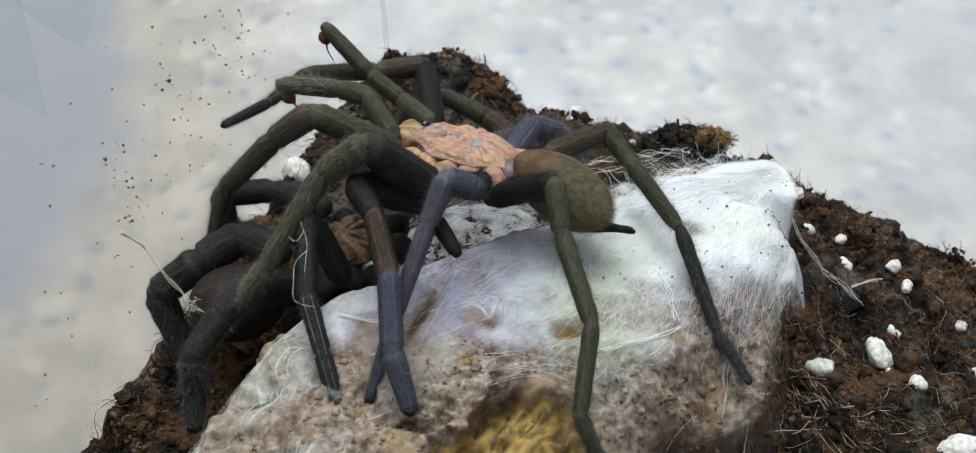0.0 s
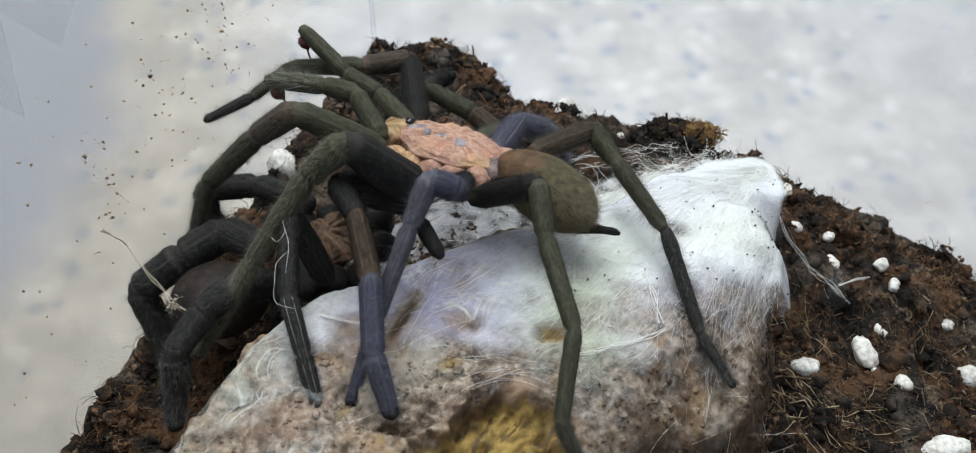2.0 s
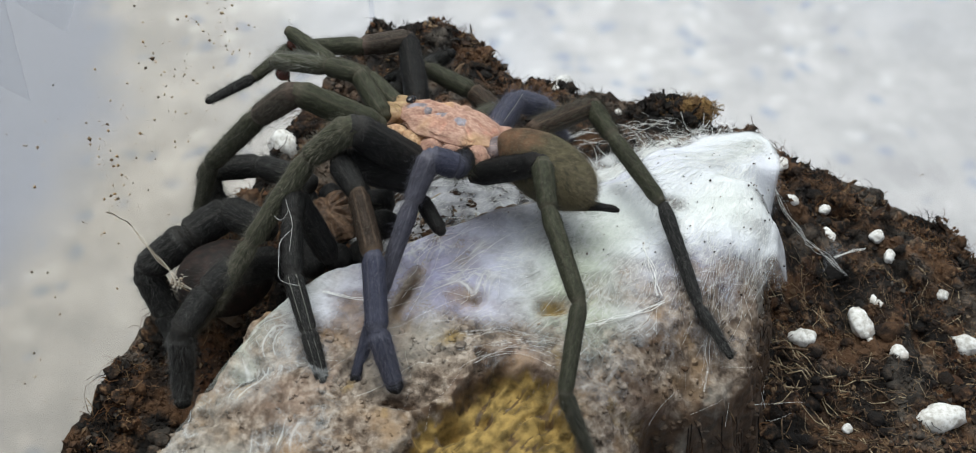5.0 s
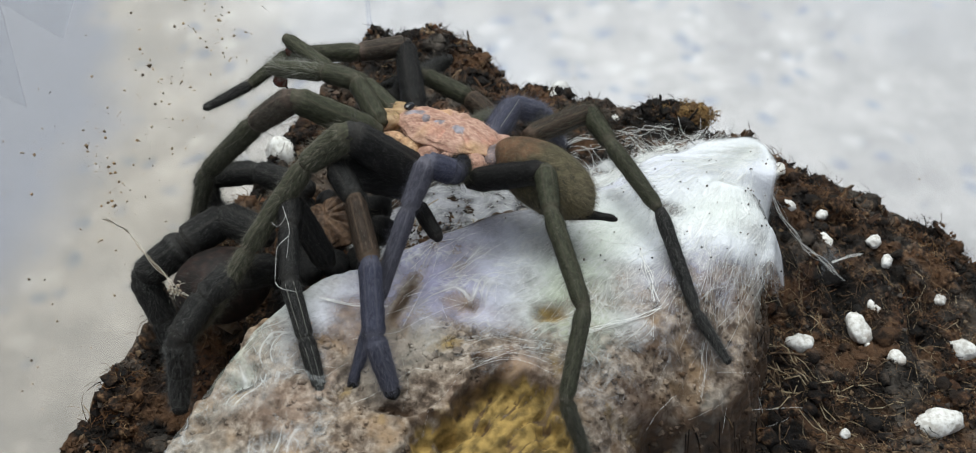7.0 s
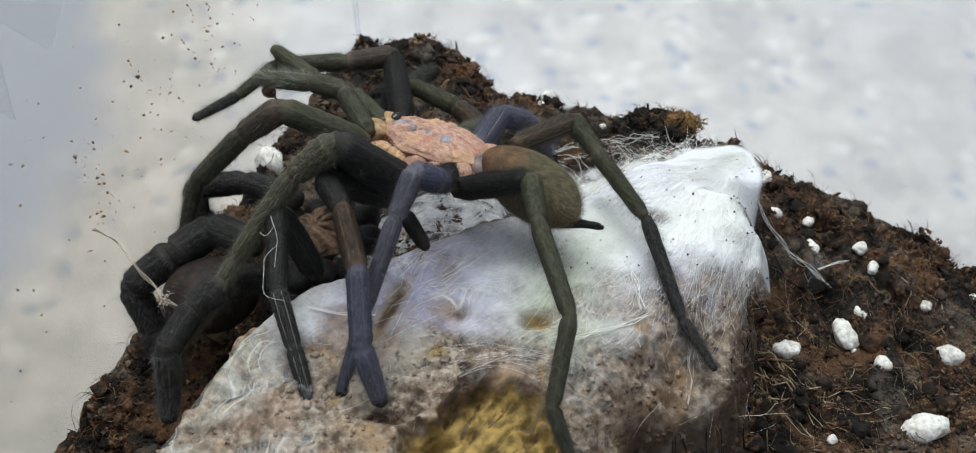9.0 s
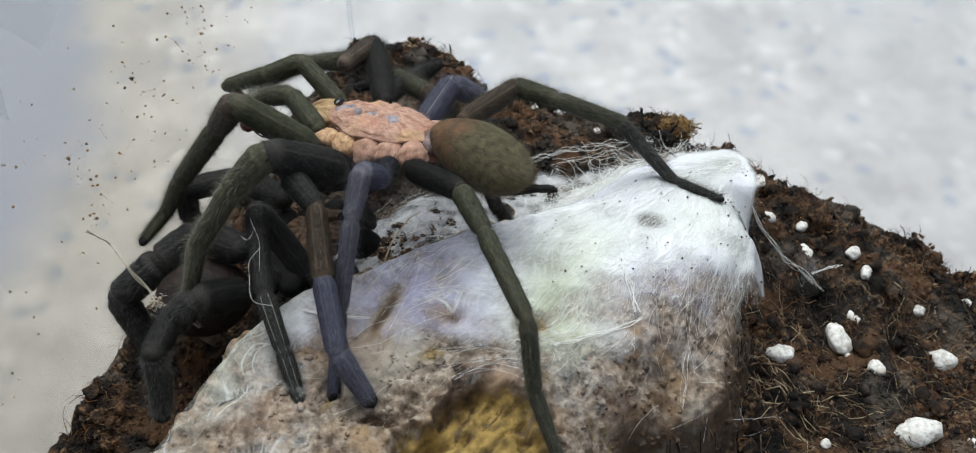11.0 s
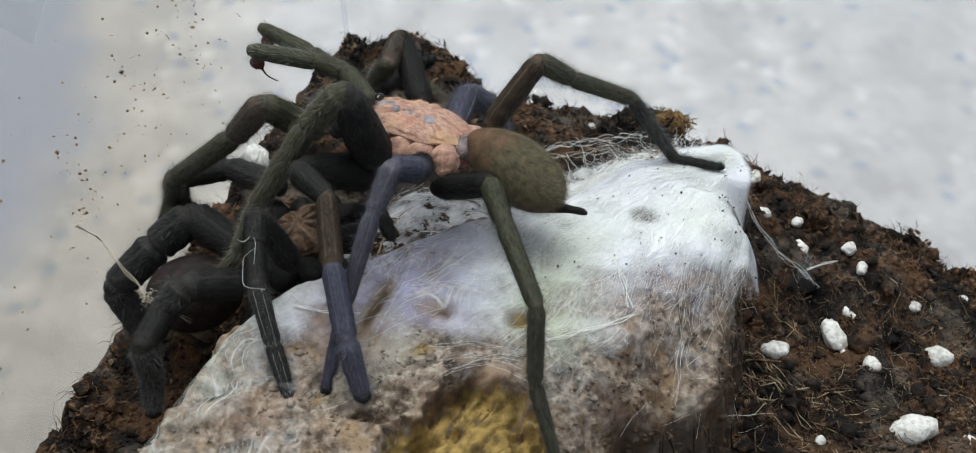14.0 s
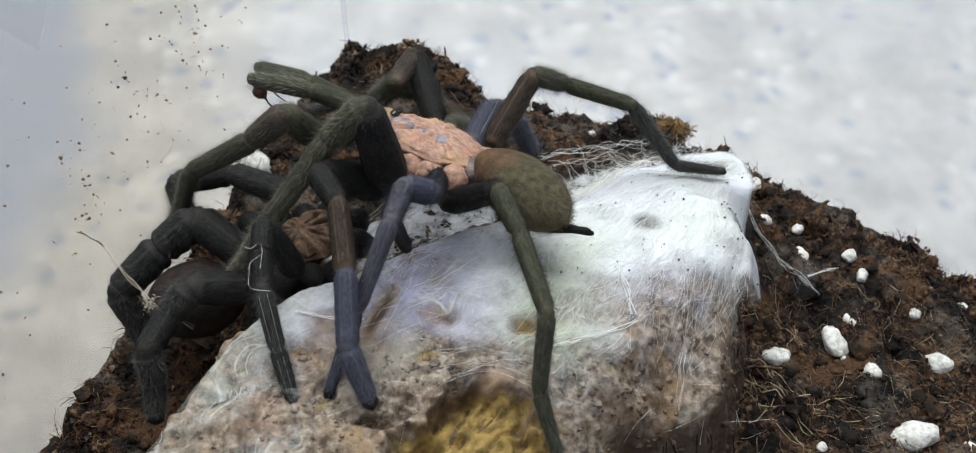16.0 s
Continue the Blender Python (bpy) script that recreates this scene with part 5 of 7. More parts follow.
def build_perlite():
    rng = random.Random(3)
    beside_slab = (
            (69.8, 124.0, 2.0, 3.3, 1.8), (57.8, 118.9, 2.0, 2.4, 1.8), (90.2, 123.1, 2.6, 2.0, 1.5), (75.6, 141.3, 1.4, 1.3, 1.2), (77.0, 136.8, 1.0, 1.5, 1.0),
            (58.7, 145.0, 1.6, 1.1, 1.1), (59.5, 156.0, 1.8, 1.2, 1.0), (66.7, 147.1, 1.0, 1.2, 1.0), (79.7, 104.8, 4.3, 2.5, 2.6), (75.6, 107.2, 1.2, 1.1, 1.0),
            (76.9, 109.1, 0.8, 0.9, 0.7), (73.6, 128.8, 1.4, 1.7, 0.9), (75.4, 118.0, 1.5, 1.8, 1.2), (71.1, 120.7, 0.7, 0.7, 0.6), (87.6, 132.7, 1.1, 1.4, 1.0),
            (101.0, 139.0, 1.3, 1.2, 1.0), (66.3, 141.0, 1.8, 0.9, 0.5), (63.2, 102.7, 0.9, 1.0, 0.8),
    )
    along_rim = (
            (19.0, 188.0, 2.1, 1.8, 1.9), (17.0, 187.0, 1.2, 1.0, 1.0), (29.9, 176.0, 1.0, 0.7, 0.8), (5.5, 152.9, 0.9, 0.7, 0.8), (89.8, 103.5, 1.6, 1.2, 1.0),
            (9.0, 180.0, 0.9, 0.8, 0.8), (1.0, 171.6, 0.8, 1.2, 1.3), (17.7, 184.6, 1.9, 1.5, 1.6), (18.8, 181.4, 1.2, 1.1, 1.2), (15.4, 183.2, 1.3, 1.2, 1.2),
            (5.2, 151.7, 0.7, 0.6, 0.6),
    )
    for x, y, a, b, c in beside_slab:
        perlite(x, y, (a, b, c), rng, soil_level(x, y) + 0.1 * c)
    for x, y, a, b, c in along_rim:
        perlite(x, y, (a, b, c), rng, min(soil_level(x, y), soil_height(x, y)) - 0.15 * c)
    tagged(perlite(-37.5, 163.0, (3.3, 3.0, 3.6), rng, 65.2), "large white perlite lump stained brown below")


def build_twig():
    verts, faces = [], []
    tube(verts, faces, [Vector(p) * MM for p in ((50.9, 156.4, 71.5), (51.4, 156.9, 74.2), (52.0, 157.4, 76.0), (53.2, 157.9, 77.2))], 0.62 * MM, 8, 0.75)
    tagged(soup("twig", verts, faces, LEG_BROWN, smooth=True), "short bent dark twig standing in the soil", "twig")


def build_chip():
    rng = random.Random(19)
    verts, faces = [], []
    clod_shape(verts, faces, Vector((0, 0, 0)), 1.0 * MM, rng)
    verts = [Vector((v.x * 4.6, v.y * 1.5, v.z * 1.3)) for v in verts]
    chip = soup("wood_chip", verts, faces, BARK, smooth=True)
    chip.matrix_world = pose(-43.0 * MM, 119.8 * MM, 72.0 * MM, 10, 14, -25)
    for name in ("ochre", "dark"):
        chip.data.attributes.new(name, "FLOAT", "POINT").data.foreach_set("value", [0.45 if name == "dark" else 0.2] * len(verts))
    tagged(chip, "torn reddish-brown wood chip lying on the soil", "wood chip")


def wall_spot(r, z, out=0.35):
    """A place on the side wall's inner face: r from the far corner, z up."""
    p = CORNER + TOWARD * r + ALONG * out
    return Vector((p.x, p.y, z)) * MM


def build_specks():
    rng = random.Random(8)
    verts, faces = [], []
    # clusters on the side wall: from the corner, height, spread, count
    for r0, z0, dr, dz, count in ((87, 102, 1.2, 4, 46), (85, 107, 2, 4, 18), (54, 106, 1.6, 6, 40), (66, 102, 4, 5, 60), (70, 104, 9, 12, 60), (97, 118, 4, 3, 14),
                                  (81, 110, 5, 5, 16), (90, 92, 12, 12, 30), (42, 98, 6, 8, 30), (58, 112, 14, 10, 90), (80, 98, 10, 9, 60), (50, 96, 5, 10, 60), (112, 88, 4, 5, 14), (76, 120, 16, 14, 34)):
        for _ in range(count):
            crumb_shape(verts, faces, wall_spot(rng.gauss(r0, dr), rng.gauss(z0, dz)), 0.08 * MM + 0.26 * MM * rng.random() ** 3, rng)
    for r0, z0, size in ((71.4, 112.6, 0.7), (70.9, 113.2, 0.5), (88.6, 111.2, 0.75), (88.9, 110.2, 0.5), (97.8, 118.3, 0.6), (92.7, 119.0, 0.3), (81.0, 110.3, 0.35), (113, 88.5, 0.5), (112.5, 86, 0.45)):
        crumb_shape(verts, faces, wall_spot(r0, z0), size * 0.6 * MM, rng)
    for _ in range(80):
        s, z = rng.uniform(5, 150), rng.uniform(62, 110)
        p = CORNER + ALONG * s + TOWARD * 0.35
        crumb_shape(verts, faces, Vector((p.x, p.y, z)) * MM, 0.07 * MM + 0.16 * MM * rng.random() ** 3, rng)
    for k in range(16):
        p = CORNER + ALONG * (119 + k * 0.35) + TOWARD * 0.35
        crumb_shape(verts, faces, Vector((p.x, p.y, 63 + k * 0.62)) * MM, (0.26 if k == 2 else 0.1) * MM, rng)
    tagged(soup("dirt_specks", verts, faces, WALL_DIRT), "small brown dirt specks stuck to the plastic wall", "dirt", kind="stuff")
    # a dirty strand of silk from the wall down to the lower tarantula's side
    verts, faces = [], []
    way = [wall_spot(90.5, 97, 0.5), wall_spot(87, 89.6, 0.8), Vector((-46.4, 114.1, 87.6)) * MM, Vector((-42.8, 112.5, 86.3)) * MM, Vector((-39.2, 110.9, 85.1)) * MM]
    for k in range(6):
        pts = []
        for a, b in zip(way, way[1:]):
            for i in range(8):
                p = a.lerp(b, i / 8)
                w = p * 300 + Vector((k * 2.3, 0, 0))
                pts.append(p + Vector((noise.noise(w), noise.noise(w + Vector((0, 8, 0))), noise.noise(w + Vector((0, 0, 8))))) * 0.0007)
        tube(verts, faces, pts, rng.choice((0.02, 0.035, 0.05)) * MM, 4, 0.8)
    for _ in range(26):
        p = way[2] + Vector((rng.gauss(0, 0.8), rng.gauss(0, 0.8), rng.gauss(0, 0.9))) * MM
        q = p + Vector((rng.gauss(0, 0.7), rng.gauss(0, 0.7), rng.gauss(0, 0.7))) * MM
        tube(verts, faces, [p, p.lerp(q, 0.5) + Vector((0, 0, 0.0004)), q], 0.035 * MM, 3, 0.8)
    for _ in range(40):
        crumb_shape(verts, faces, way[2] + Vector((rng.gauss(0, 0.5), rng.gauss(0, 0.5), rng.gauss(0, 0.6))) * MM, rng.uniform(0.08, 0.3) * MM, rng)
    tagged(soup("silk_strand", verts, faces, island_shader("dirty_silk", [(0.42, 0.37, 0.29), (0.50, 0.46, 0.39), (0.28, 0.20, 0.13), (0.56, 0.53, 0.46)])),
           "dirty silk strand with a clump hanging from the plastic wall", "spider web")


# ---- the tarantulas ----
SEGMENTS = {
    "near_hind": (13.9, 7.5, 14.9, 12.2, 10.6),
    "far_hind": (12.5, 8.3, 12.6, 15.8, 8.2),
    "near_third": (9.6, 4.4, 6.9, 14.1, 12.0),
    "near_second": (12.8, 6.7, 10.9, 10.8, 8.0),
    "near_front": (14.7, 9.4, 16.3, 9.8, 8.9),
    "near_reach": (13.4, 11.1, 18.8, 10.2, 9.0),
    "far_front": (15.0, 8.7, 13.1, 9.1, 8.0),
    "far_second": (9.9, 6.5, 9.0, 5.5, 4.0),
    "far_third": (9.7, 6.3, 14.3, 9.0, 7.0),
    "near_palp": (8.5, 6.4, 10.8),
    "far_palp": (10.2, 6.8, 10.8),
    "lower_front": (12.5, 5.4, 9.0, 8.7, 7.7),
    "lower_back": (11.3, 10.0, 6.2, 7.2, 4.2),
    "lower_side": (9.4, 7.8, 10.0, 9.1, 5.4),
    "lower_low": (9.0, 5.8, 7.2, 7.6, 5.3),
    "lower_palp": (6.0,),
    "lower_far": (6.3, 6.2, 4.9, 3.8, 3.1),
}
BODY_LENGTH, ABDOMEN_REACH = 17.4, 20.0
NAMES = ("femur", "patella", "tibia", "metatarsus", "tarsus")
MOVING = {}


def limb_piece(name, length, r0, r1, bulge, material, parent, rng, count, hair=0.9, label="", hair_material=None):
    """One hairy leg piece along +z, from joint to joint."""
    n = 26
    profile = [(-0.55 * r0, 0.35 * r0), (-0.3 * r0, 0.75 * r0)]
    for i in range(n + 1):
        t = i / n
        r = r0 * (1 - t) + r1 * t
        r *= 1 + bulge * math.sin(math.pi * min(1, t * 1.05)) - 0.20 * math.exp(-((t - 0.0) / 0.055) ** 2) - 0.22 * math.exp(-((t - 1.0) / 0.045) ** 2) + 0.06 * math.exp(-((t - 0.88) / 0.07) ** 2) + 0.05 * math.exp(-((t - 0.14) / 0.07) ** 2)
        profile.append((t * length, r))
    profile += [(length + 0.3 * r1, 0.75 * r1), (length + 0.55 * r1, 0.35 * r1)]
    verts, faces = lathe(profile, 14, 0.92)
    verts = [Vector(v) for v in verts]
    for v in verts:
        k = 1 + 0.05 * noise.noise(v * 0.9 + Vector((length * 3, r0, 0)))
        v.x, v.y = v.x * k, v.y * k
    slots = [0] * len(faces)
    spots = []
    for _ in range(count):
        t, a = rng.random(), rng.uniform(0, 2 * math.pi)
        r = (r0 * (1 - t) + r1 * t) * (1 + bulge * math.sin(math.pi * t)) * 0.96
        nrm = Vector((math.cos(a), math.sin(a), 0))
        spots.append((Vector((nrm.x * r * 0.92, nrm.y * r, t * length)), nrm, Vector((0, 0, 1))))
    skin = len(verts)
    hairs(verts, faces, slots, spots, hair, 0.008, 1.3, rng)
    hairs(verts, faces, slots, spots[:count // 7], hair * 2.1, 0.014, 0.65, rng)
    ob = soup(name, [v * MM for v in verts], faces, [material, hair_material or HAIR], parent, label, slots=slots)
    rings = [0.9 * math.exp(-((v.z - length) / (0.42 * r1)) ** 2) + 0.5 * math.exp(-(v.z / (0.3 * r0)) ** 2) for v in verts[:skin]]
    ob.data.attributes.new("joint", "FLOAT", "POINT").data.foreach_set("value", rings + [0.0] * (len(verts) - skin))
    ob.data.polygons.foreach_set("use_smooth", [s == 0 for s in slots])
    return ob


def build_leg(spider, leg, radii, materials, rng, hair=0.9):
    """Five pieces, keyed later joint by joint."""
    pieces = []
    for i, length in enumerate(SEGMENTS[leg]):
        r0, r1 = radii[i], radii[i + 1]
        bulge = (0.14, 0.12, 0.08, 0.05, 0.12)[i]
        dark = materials[i] is LEG_BLACK
        pieces.append(limb_piece(NAMES[i], length, r0, r1, bulge, materials[i], spider, rng, 4400 if i != 1 else 2600, hair, hair_material=GREY_HAIR if leg == "near_front" and i == 0 else DARK_HAIR if dark else GREY_HAIR if materials[i] is LEG_DARK else BLUE_LIT_HAIR if materials[i] in (LEG_BLUE_LIT, LEG_LILAC_LIT) else BUFF_HAIR if leg == "near_front" else HAIR))
    tip = radii[5]
    knob("claw_tuft", (tip * 0.95, tip * 0.95, 0.8 * tip + 0.25), LEG_BLACK, pieces[4], (0, 0, SEGMENTS[leg][4] + 0.1), (0, 0, 0), rng, 40, 0.5, "small black claw tuft", DARK_HAIR)
    MOVING[leg] = (spider, pieces)
    return pieces


def stripe(piece, length, r0, r1, turns):
    """Thin pale stripes along a leg piece."""
    for turn in turns:
        verts, faces = [], []
        pts = []
        for k in range(9):
            t = 0.05 + 0.95 * k / 8
            r = (r0 * (1 - t) + r1 * t) * (1 + 0.1 * math.sin(math.pi * t)) * 0.99
            pts.append(Vector((math.cos(radians(turn)) * r * 0.92, math.sin(radians(turn)) * r, t * length)) * MM)
        tube(verts, faces, pts, 0.035 * MM, 5, 0.6)
        soup("stripe", verts, faces, SILVER_HAIR, piece, "thin white stripe", smooth=True)


def build_palp(spider, leg, radii, rng, fringe):
    pieces = []
    for i, length in enumerate(SEGMENTS[leg]):
        pieces.append(limb_piece(("palp_femur", "palp_patella", "palp_tibia")[i], length, radii[i], radii[i + 1], 0.1, LEG_OLIVE, spider, rng, 1600, fringe if i == 2 else 0.9, hair_material=SILVER_HAIR if i == 2 and fringe > 1 else HAIR))
    if fringe:
        verts, faces = lathe([(-0.2, 0.2), (0.1, 0.9), (0.8, 1.25), (1.6, 1.05), (2.2, 0.5), (2.4, 0.2)], 14)
        ob = soup("palpal_bulb", [Vector(v) * MM for v in verts], faces, BULB, pieces[2], "glossy red-brown palpal bulb", smooth=True)
        ob.matrix_local = pose(0, -1.7 * MM, (SEGMENTS[leg][2] - 0.2) * MM, 130, 0, 0)
        verts, faces = [], []
        tube(verts, faces, [Vector((0, 0.3 * math.sin(k * 0.5) * 2, 2.0 + k * 0.55)) * MM for k in range(8)], 0.22 * MM, 6, 0.3)
        em = soup("embolus", verts, faces, EYE, pieces[2], "thin curved black embolus", smooth=True)
        em.matrix_local = pose(0, -1.7 * MM, (SEGMENTS[leg][2] - 0.2) * MM, 130, 0, 0)
    MOVING[leg] = (spider, pieces)


def dome(name, lx, ly, lz, material, parent, rng, count, hair, hair_material, shell=False, low=-0.35, label="", lean=1.6, width=0.014, egg=0.0):
    """A rounded body shell, x forward; a carapace has a dent, folds that run out from it and a rolled rim."""
    bm = bmesh.new()
    bmesh.ops.create_icosphere(bm, subdivisions=6 if shell else 5, radius=1)
    for v in bm.verts:
        k, lip = 1.0, 1.0
        dx, dy = v.co.x + 0.16, v.co.y
        a, out = math.atan2(dy, dx), math.hypot(dx, dy)
        if shell and v.co.z > -0.3:
            ring = Vector((math.cos(a) * 2.2, math.sin(a) * 2.2, out * 0.35))
            fold = ramp01(0.1, 0.45, out)
            k -= 0.30 * fold * (0.5 + 0.5 * math.cos(8 * a + 0.5)) ** 4 * ramp01(1.1, 0.8, out)
            k -= 0.16 * math.exp(-((dx / 0.07) ** 2 + (dy / 0.14) ** 2))
            k += 0.10 * math.exp(-(((v.co.x - 0.62) / 0.26) ** 2 + (v.co.y / 0.3) ** 2))
            k += fold * (0.16 * noise.noise(ring * 1.6 + v.co) + 0.16 * noise.noise(ring * 4) - 0.14 * abs(noise.noise(ring * 7)))
            h = v.co.z + 0.05 * noise.noise(v.co * 4)
            lip += 0.035 * math.exp(-((h - 0.02) / 0.12) ** 2) - 0.03 * math.exp(-((h - 0.26) / 0.12) ** 2) * (0.4 + 1.2 * abs(noise.noise(ring * 0.8))) - 0.12 * math.exp(-((h + 0.2) / 0.1) ** 2)
            lip += 0.055 * math.cos(8 * a + 0.5 + math.pi) * ramp01(0.5, 0.1, abs(h))
        k += 0.03 * noise.noise(v.co * 3)
        z = v.co.z * k if v.co.z > low else low + (v.co.z - low) * 0.35
        narrowing = 1.0 - (0.20 if shell else 0.10) * ramp01(0.1, 1.0, v.co.x) + egg * -v.co.x
        v.co = Vector((v.co.x * lx * lip, v.co.y * ly * narrowing * lip, z * lz * (1 - egg * v.co.x)))
    bm.normal_update()
    verts = [v.co.copy() for v in bm.verts]
    faces = [tuple(v.index for v in f.verts) for f in bm.faces]
    slots = [0] * len(faces)
    spots = []
    nv = len(verts)
    normals = [v.normal.copy() for v in bm.verts]
    bm.free()
    for _ in range(count):
        i = rng.randrange(nv)
        along = Vector((-1, 0, 0))
        if shell:
            along = Vector((verts[i].x + 0.16 * lx, verts[i].y, 0))
            along = along.normalized() if along.length > 0.3 else Vector((-1, 0, 0))
        stray = Vector((rng.gauss(0, 0.16), rng.gauss(0, 0.16), rng.gauss(0, 0.16)))
        spots.append((verts[i] - normals[i] * 0.05 + stray - normals[i] * stray.dot(normals[i]), normals[i], along))
    hairs(verts, faces, slots, spots, hair, width, lean, rng)
    ob = soup(name, [v * MM for v in verts], faces, [material, hair_material], parent, label, slots=slots)
    ob.data.polygons.foreach_set("use_smooth", [s == 0 for s in slots])
    return ob


def knob(name, size, material, parent, at, turn, rng, count=60, hair=0.5, label="", hair_material=None, rings=0.0):
    """A small wrinkled body lobe."""
    bm = bmesh.new()
    bmesh.ops.create_icosphere(bm, subdivisions=4, radius=1)
    seed = Vector((rng.uniform(0, 40), rng.uniform(0, 40), 0))
    for v in bm.verts:
        k = 1 + 0.16 * noise.noise(v.co * 1.3 + seed) - 0.10 * abs(noise.noise(Vector((v.co.x * 1.2, v.co.y * 4.5, v.co.z * 2)) + seed))
        if rings:
            w = v.co.y * 5.6 + 1.3 * noise.noise(v.co * 1.2 + seed)
            k += rings * (abs(math.sin(w)) ** 0.6 - 0.75)
        v.co = Vector((v.co.x * size[0] * k, v.co.y * size[1] * (1 + 0.3 * (k - 1)), v.co.z * size[2] * k))
    bm.normal_update()
    verts, normals = [v.co.copy() for v in bm.verts], [v.normal.copy() for v in bm.verts]
    faces = [tuple(v.index for v in f.verts) for f in bm.faces]
    bm.free()
    slots, n = [0] * len(faces), len(verts)
    spots = [(verts[i] - normals[i] * 0.03, normals[i], Vector((0.4, 1, -0.2))) for i in (rng.randrange(n) for _ in range(count * 4))]
    hairs(verts, faces, slots, spots, hair * 1.3, 0.02, 1.5, rng)
    ob = soup(name, [v * MM for v in verts], faces, [material, hair_material or PALE_HAIR], parent, label, slots=slots)
    ob.data.polygons.foreach_set("use_smooth", [k == 0 for k in slots])
    ob.matrix_local = pose(at[0] * MM, at[1] * MM, at[2] * MM, *turn)
    return ob


def build_upper():
    rng = random.Random(21)
    spider = new("tarantula")
    tagged(spider, "black-legged tarantula with pink-tan carapace standing over another", "tarantula", "tarantulas")
    shell = dome("carapace", 8.8, 5.5, 2.7, CARAPACE, spider, rng, 7000, 0.7, PALE_HAIR, True, lean=4.0, width=0.010)
    marks = ((-2.9, 1.7, 0.95, 0.85), (0.5, 1.7, 0.85, 0.75), (3.0, 1.6, 0.7, 0.5), (5.6, 1.0, 2.0, 0.6))
    values = []
    for v in shell.data.vertices:
        x, y = v.co.x / MM, v.co.y / MM
        values.append(max(spot(x, y, a, b, r, q, 0, 4) for a, b, r, q in marks) * (1 if v.co.z > 0 else 0))
    shell.data.attributes.new("spots", "FLOAT", "POINT").data.foreach_set("value", values)
    knob("sternum", (9.0, 5.6, 2.6), FLESH, spider, (-1.6, 0, -2.3), (0, 0, 0), rng, 0)
    knob("waist", (2.2, 2.4, 2.0), WAIST, spider, (-9.4, 0.6, -0.9), (0, 0, 0), rng, 120, 0.6)
    for side in (-1, 1):
        knob("chelicera", (3.4, 1.75, 2.0), FANG_BASE, spider, (10.2, 1.75 * side, -0.7), (0, 16, -4 * side), rng, 260, 0.9)
        knob("palp_coxa", (1.9, 2.2, 1.7), YELLOW_FLESH, spider, (6.6, 4.9 * side, -1.9), (10 * side, 0, -40 * side), rng, 120, 0.7, rings=0.05)
        for i, (x, y, z) in enumerate(((3.3, 5.3, -2.0), (-0.6, 5.6, -2.1), (-4.4, 5.5, -2.0), (-8.0, 4.6, -1.8))):
            knob("coxa", (2.3, 2.5, 1.75), YELLOW_FLESH if i == 0 else COXA, spider, (x, y * side, z), (-48 * side, 0, (-22 + 20 * i) * side), rng, 90, 0.6, rings=0.13)
    eyes = knob("eye_tubercle", (0.8, 1.0, 0.55), EYE, spider, (7.3, 0, 2.2), (0, 0, 0), rng, 10, 0.4)
    belly = dome("abdomen", 8.6, 5.1, 4.8, ABDOMEN, spider, rng, 26000, 1.15, ABDOMEN_HAIR, low=-2.0, lean=1.3, width=0.012, egg=0.08)
    rust = [ramp01(-1.0, 6.5, v.co.x / MM) * (1.0 if v.co.z > 0 else 0.6) for v in belly.data.vertices]
    belly.data.attributes.new("rust", "FLOAT", "POINT").data.foreach_set("value", rust)
    for side in (-1, 1):
        sp = limb_piece("spinneret", 7.0, 0.85, 0.45, 0.05, LEG_BLACK, belly, rng, 300, 0.6)
        sp.matrix_local = pose(-6.0 * MM, (0.8 + 0.5 * side) * MM, -2.7 * MM, 0, -70 + 3 * side, 18 + 3 * side)
    MOVING["body"] = (spider, [belly])
    mixed = [LEG_BLACK, LEG_OLIVE, LEG_OLIVE, LEG_OLIVE, LEG_OLIVE]
    blue = [LEG_BLUE_LIT] * 5
    build_leg(spider, "near_hind", (1.74, 1.65, 1.39, 1.26, 1.13, 0.78), mixed, rng, 0.9)
    build_leg(spider, "far_hind", (1.74, 1.65, 1.39, 1.22, 0.96, 0.61), [LEG_BROWN, LEG_OLIVE, LEG_OLIVE, LEG_DARK, LEG_DARK], rng, 1.3)
    build_leg(spider, "near_third", (1.5, 1.8, 1.75, 1.4, 1.15, 0.8), [LEG_SLATE, LEG_BLUE_LIT, LEG_LILAC_LIT, LEG_LILAC_LIT, LEG_BLUE_LIT], rng)
    build_leg(spider, "near_second", (2.9, 2.1, 1.6, 1.75, 1.7, 1.3), [LEG_BLACK, LEG_DARK, LEG_BROWN, LEG_BLUE_LIT, LEG_BLUE_LIT], rng)
    build_leg(spider, "near_front", (3.1, 2.3, 1.74, 1.48, 1.13, 0.78), [LEG_DARK] + mixed[1:], rng)
    build_leg(spider, "near_reach", (2.09, 2.00, 1.74, 1.48, 1.13, 0.78), [LEG_OLIVE, LEG_TAUPE, LEG_OLIVE, LEG_OLIVE, LEG_OLIVE], rng)
    build_leg(spider, "far_front", (2.09, 1.91, 1.60, 1.22, 0.92, 0.66), [LEG_BLACK, LEG_TAUPE, LEG_OLIVE, LEG_OLIVE, LEG_DARK], rng)
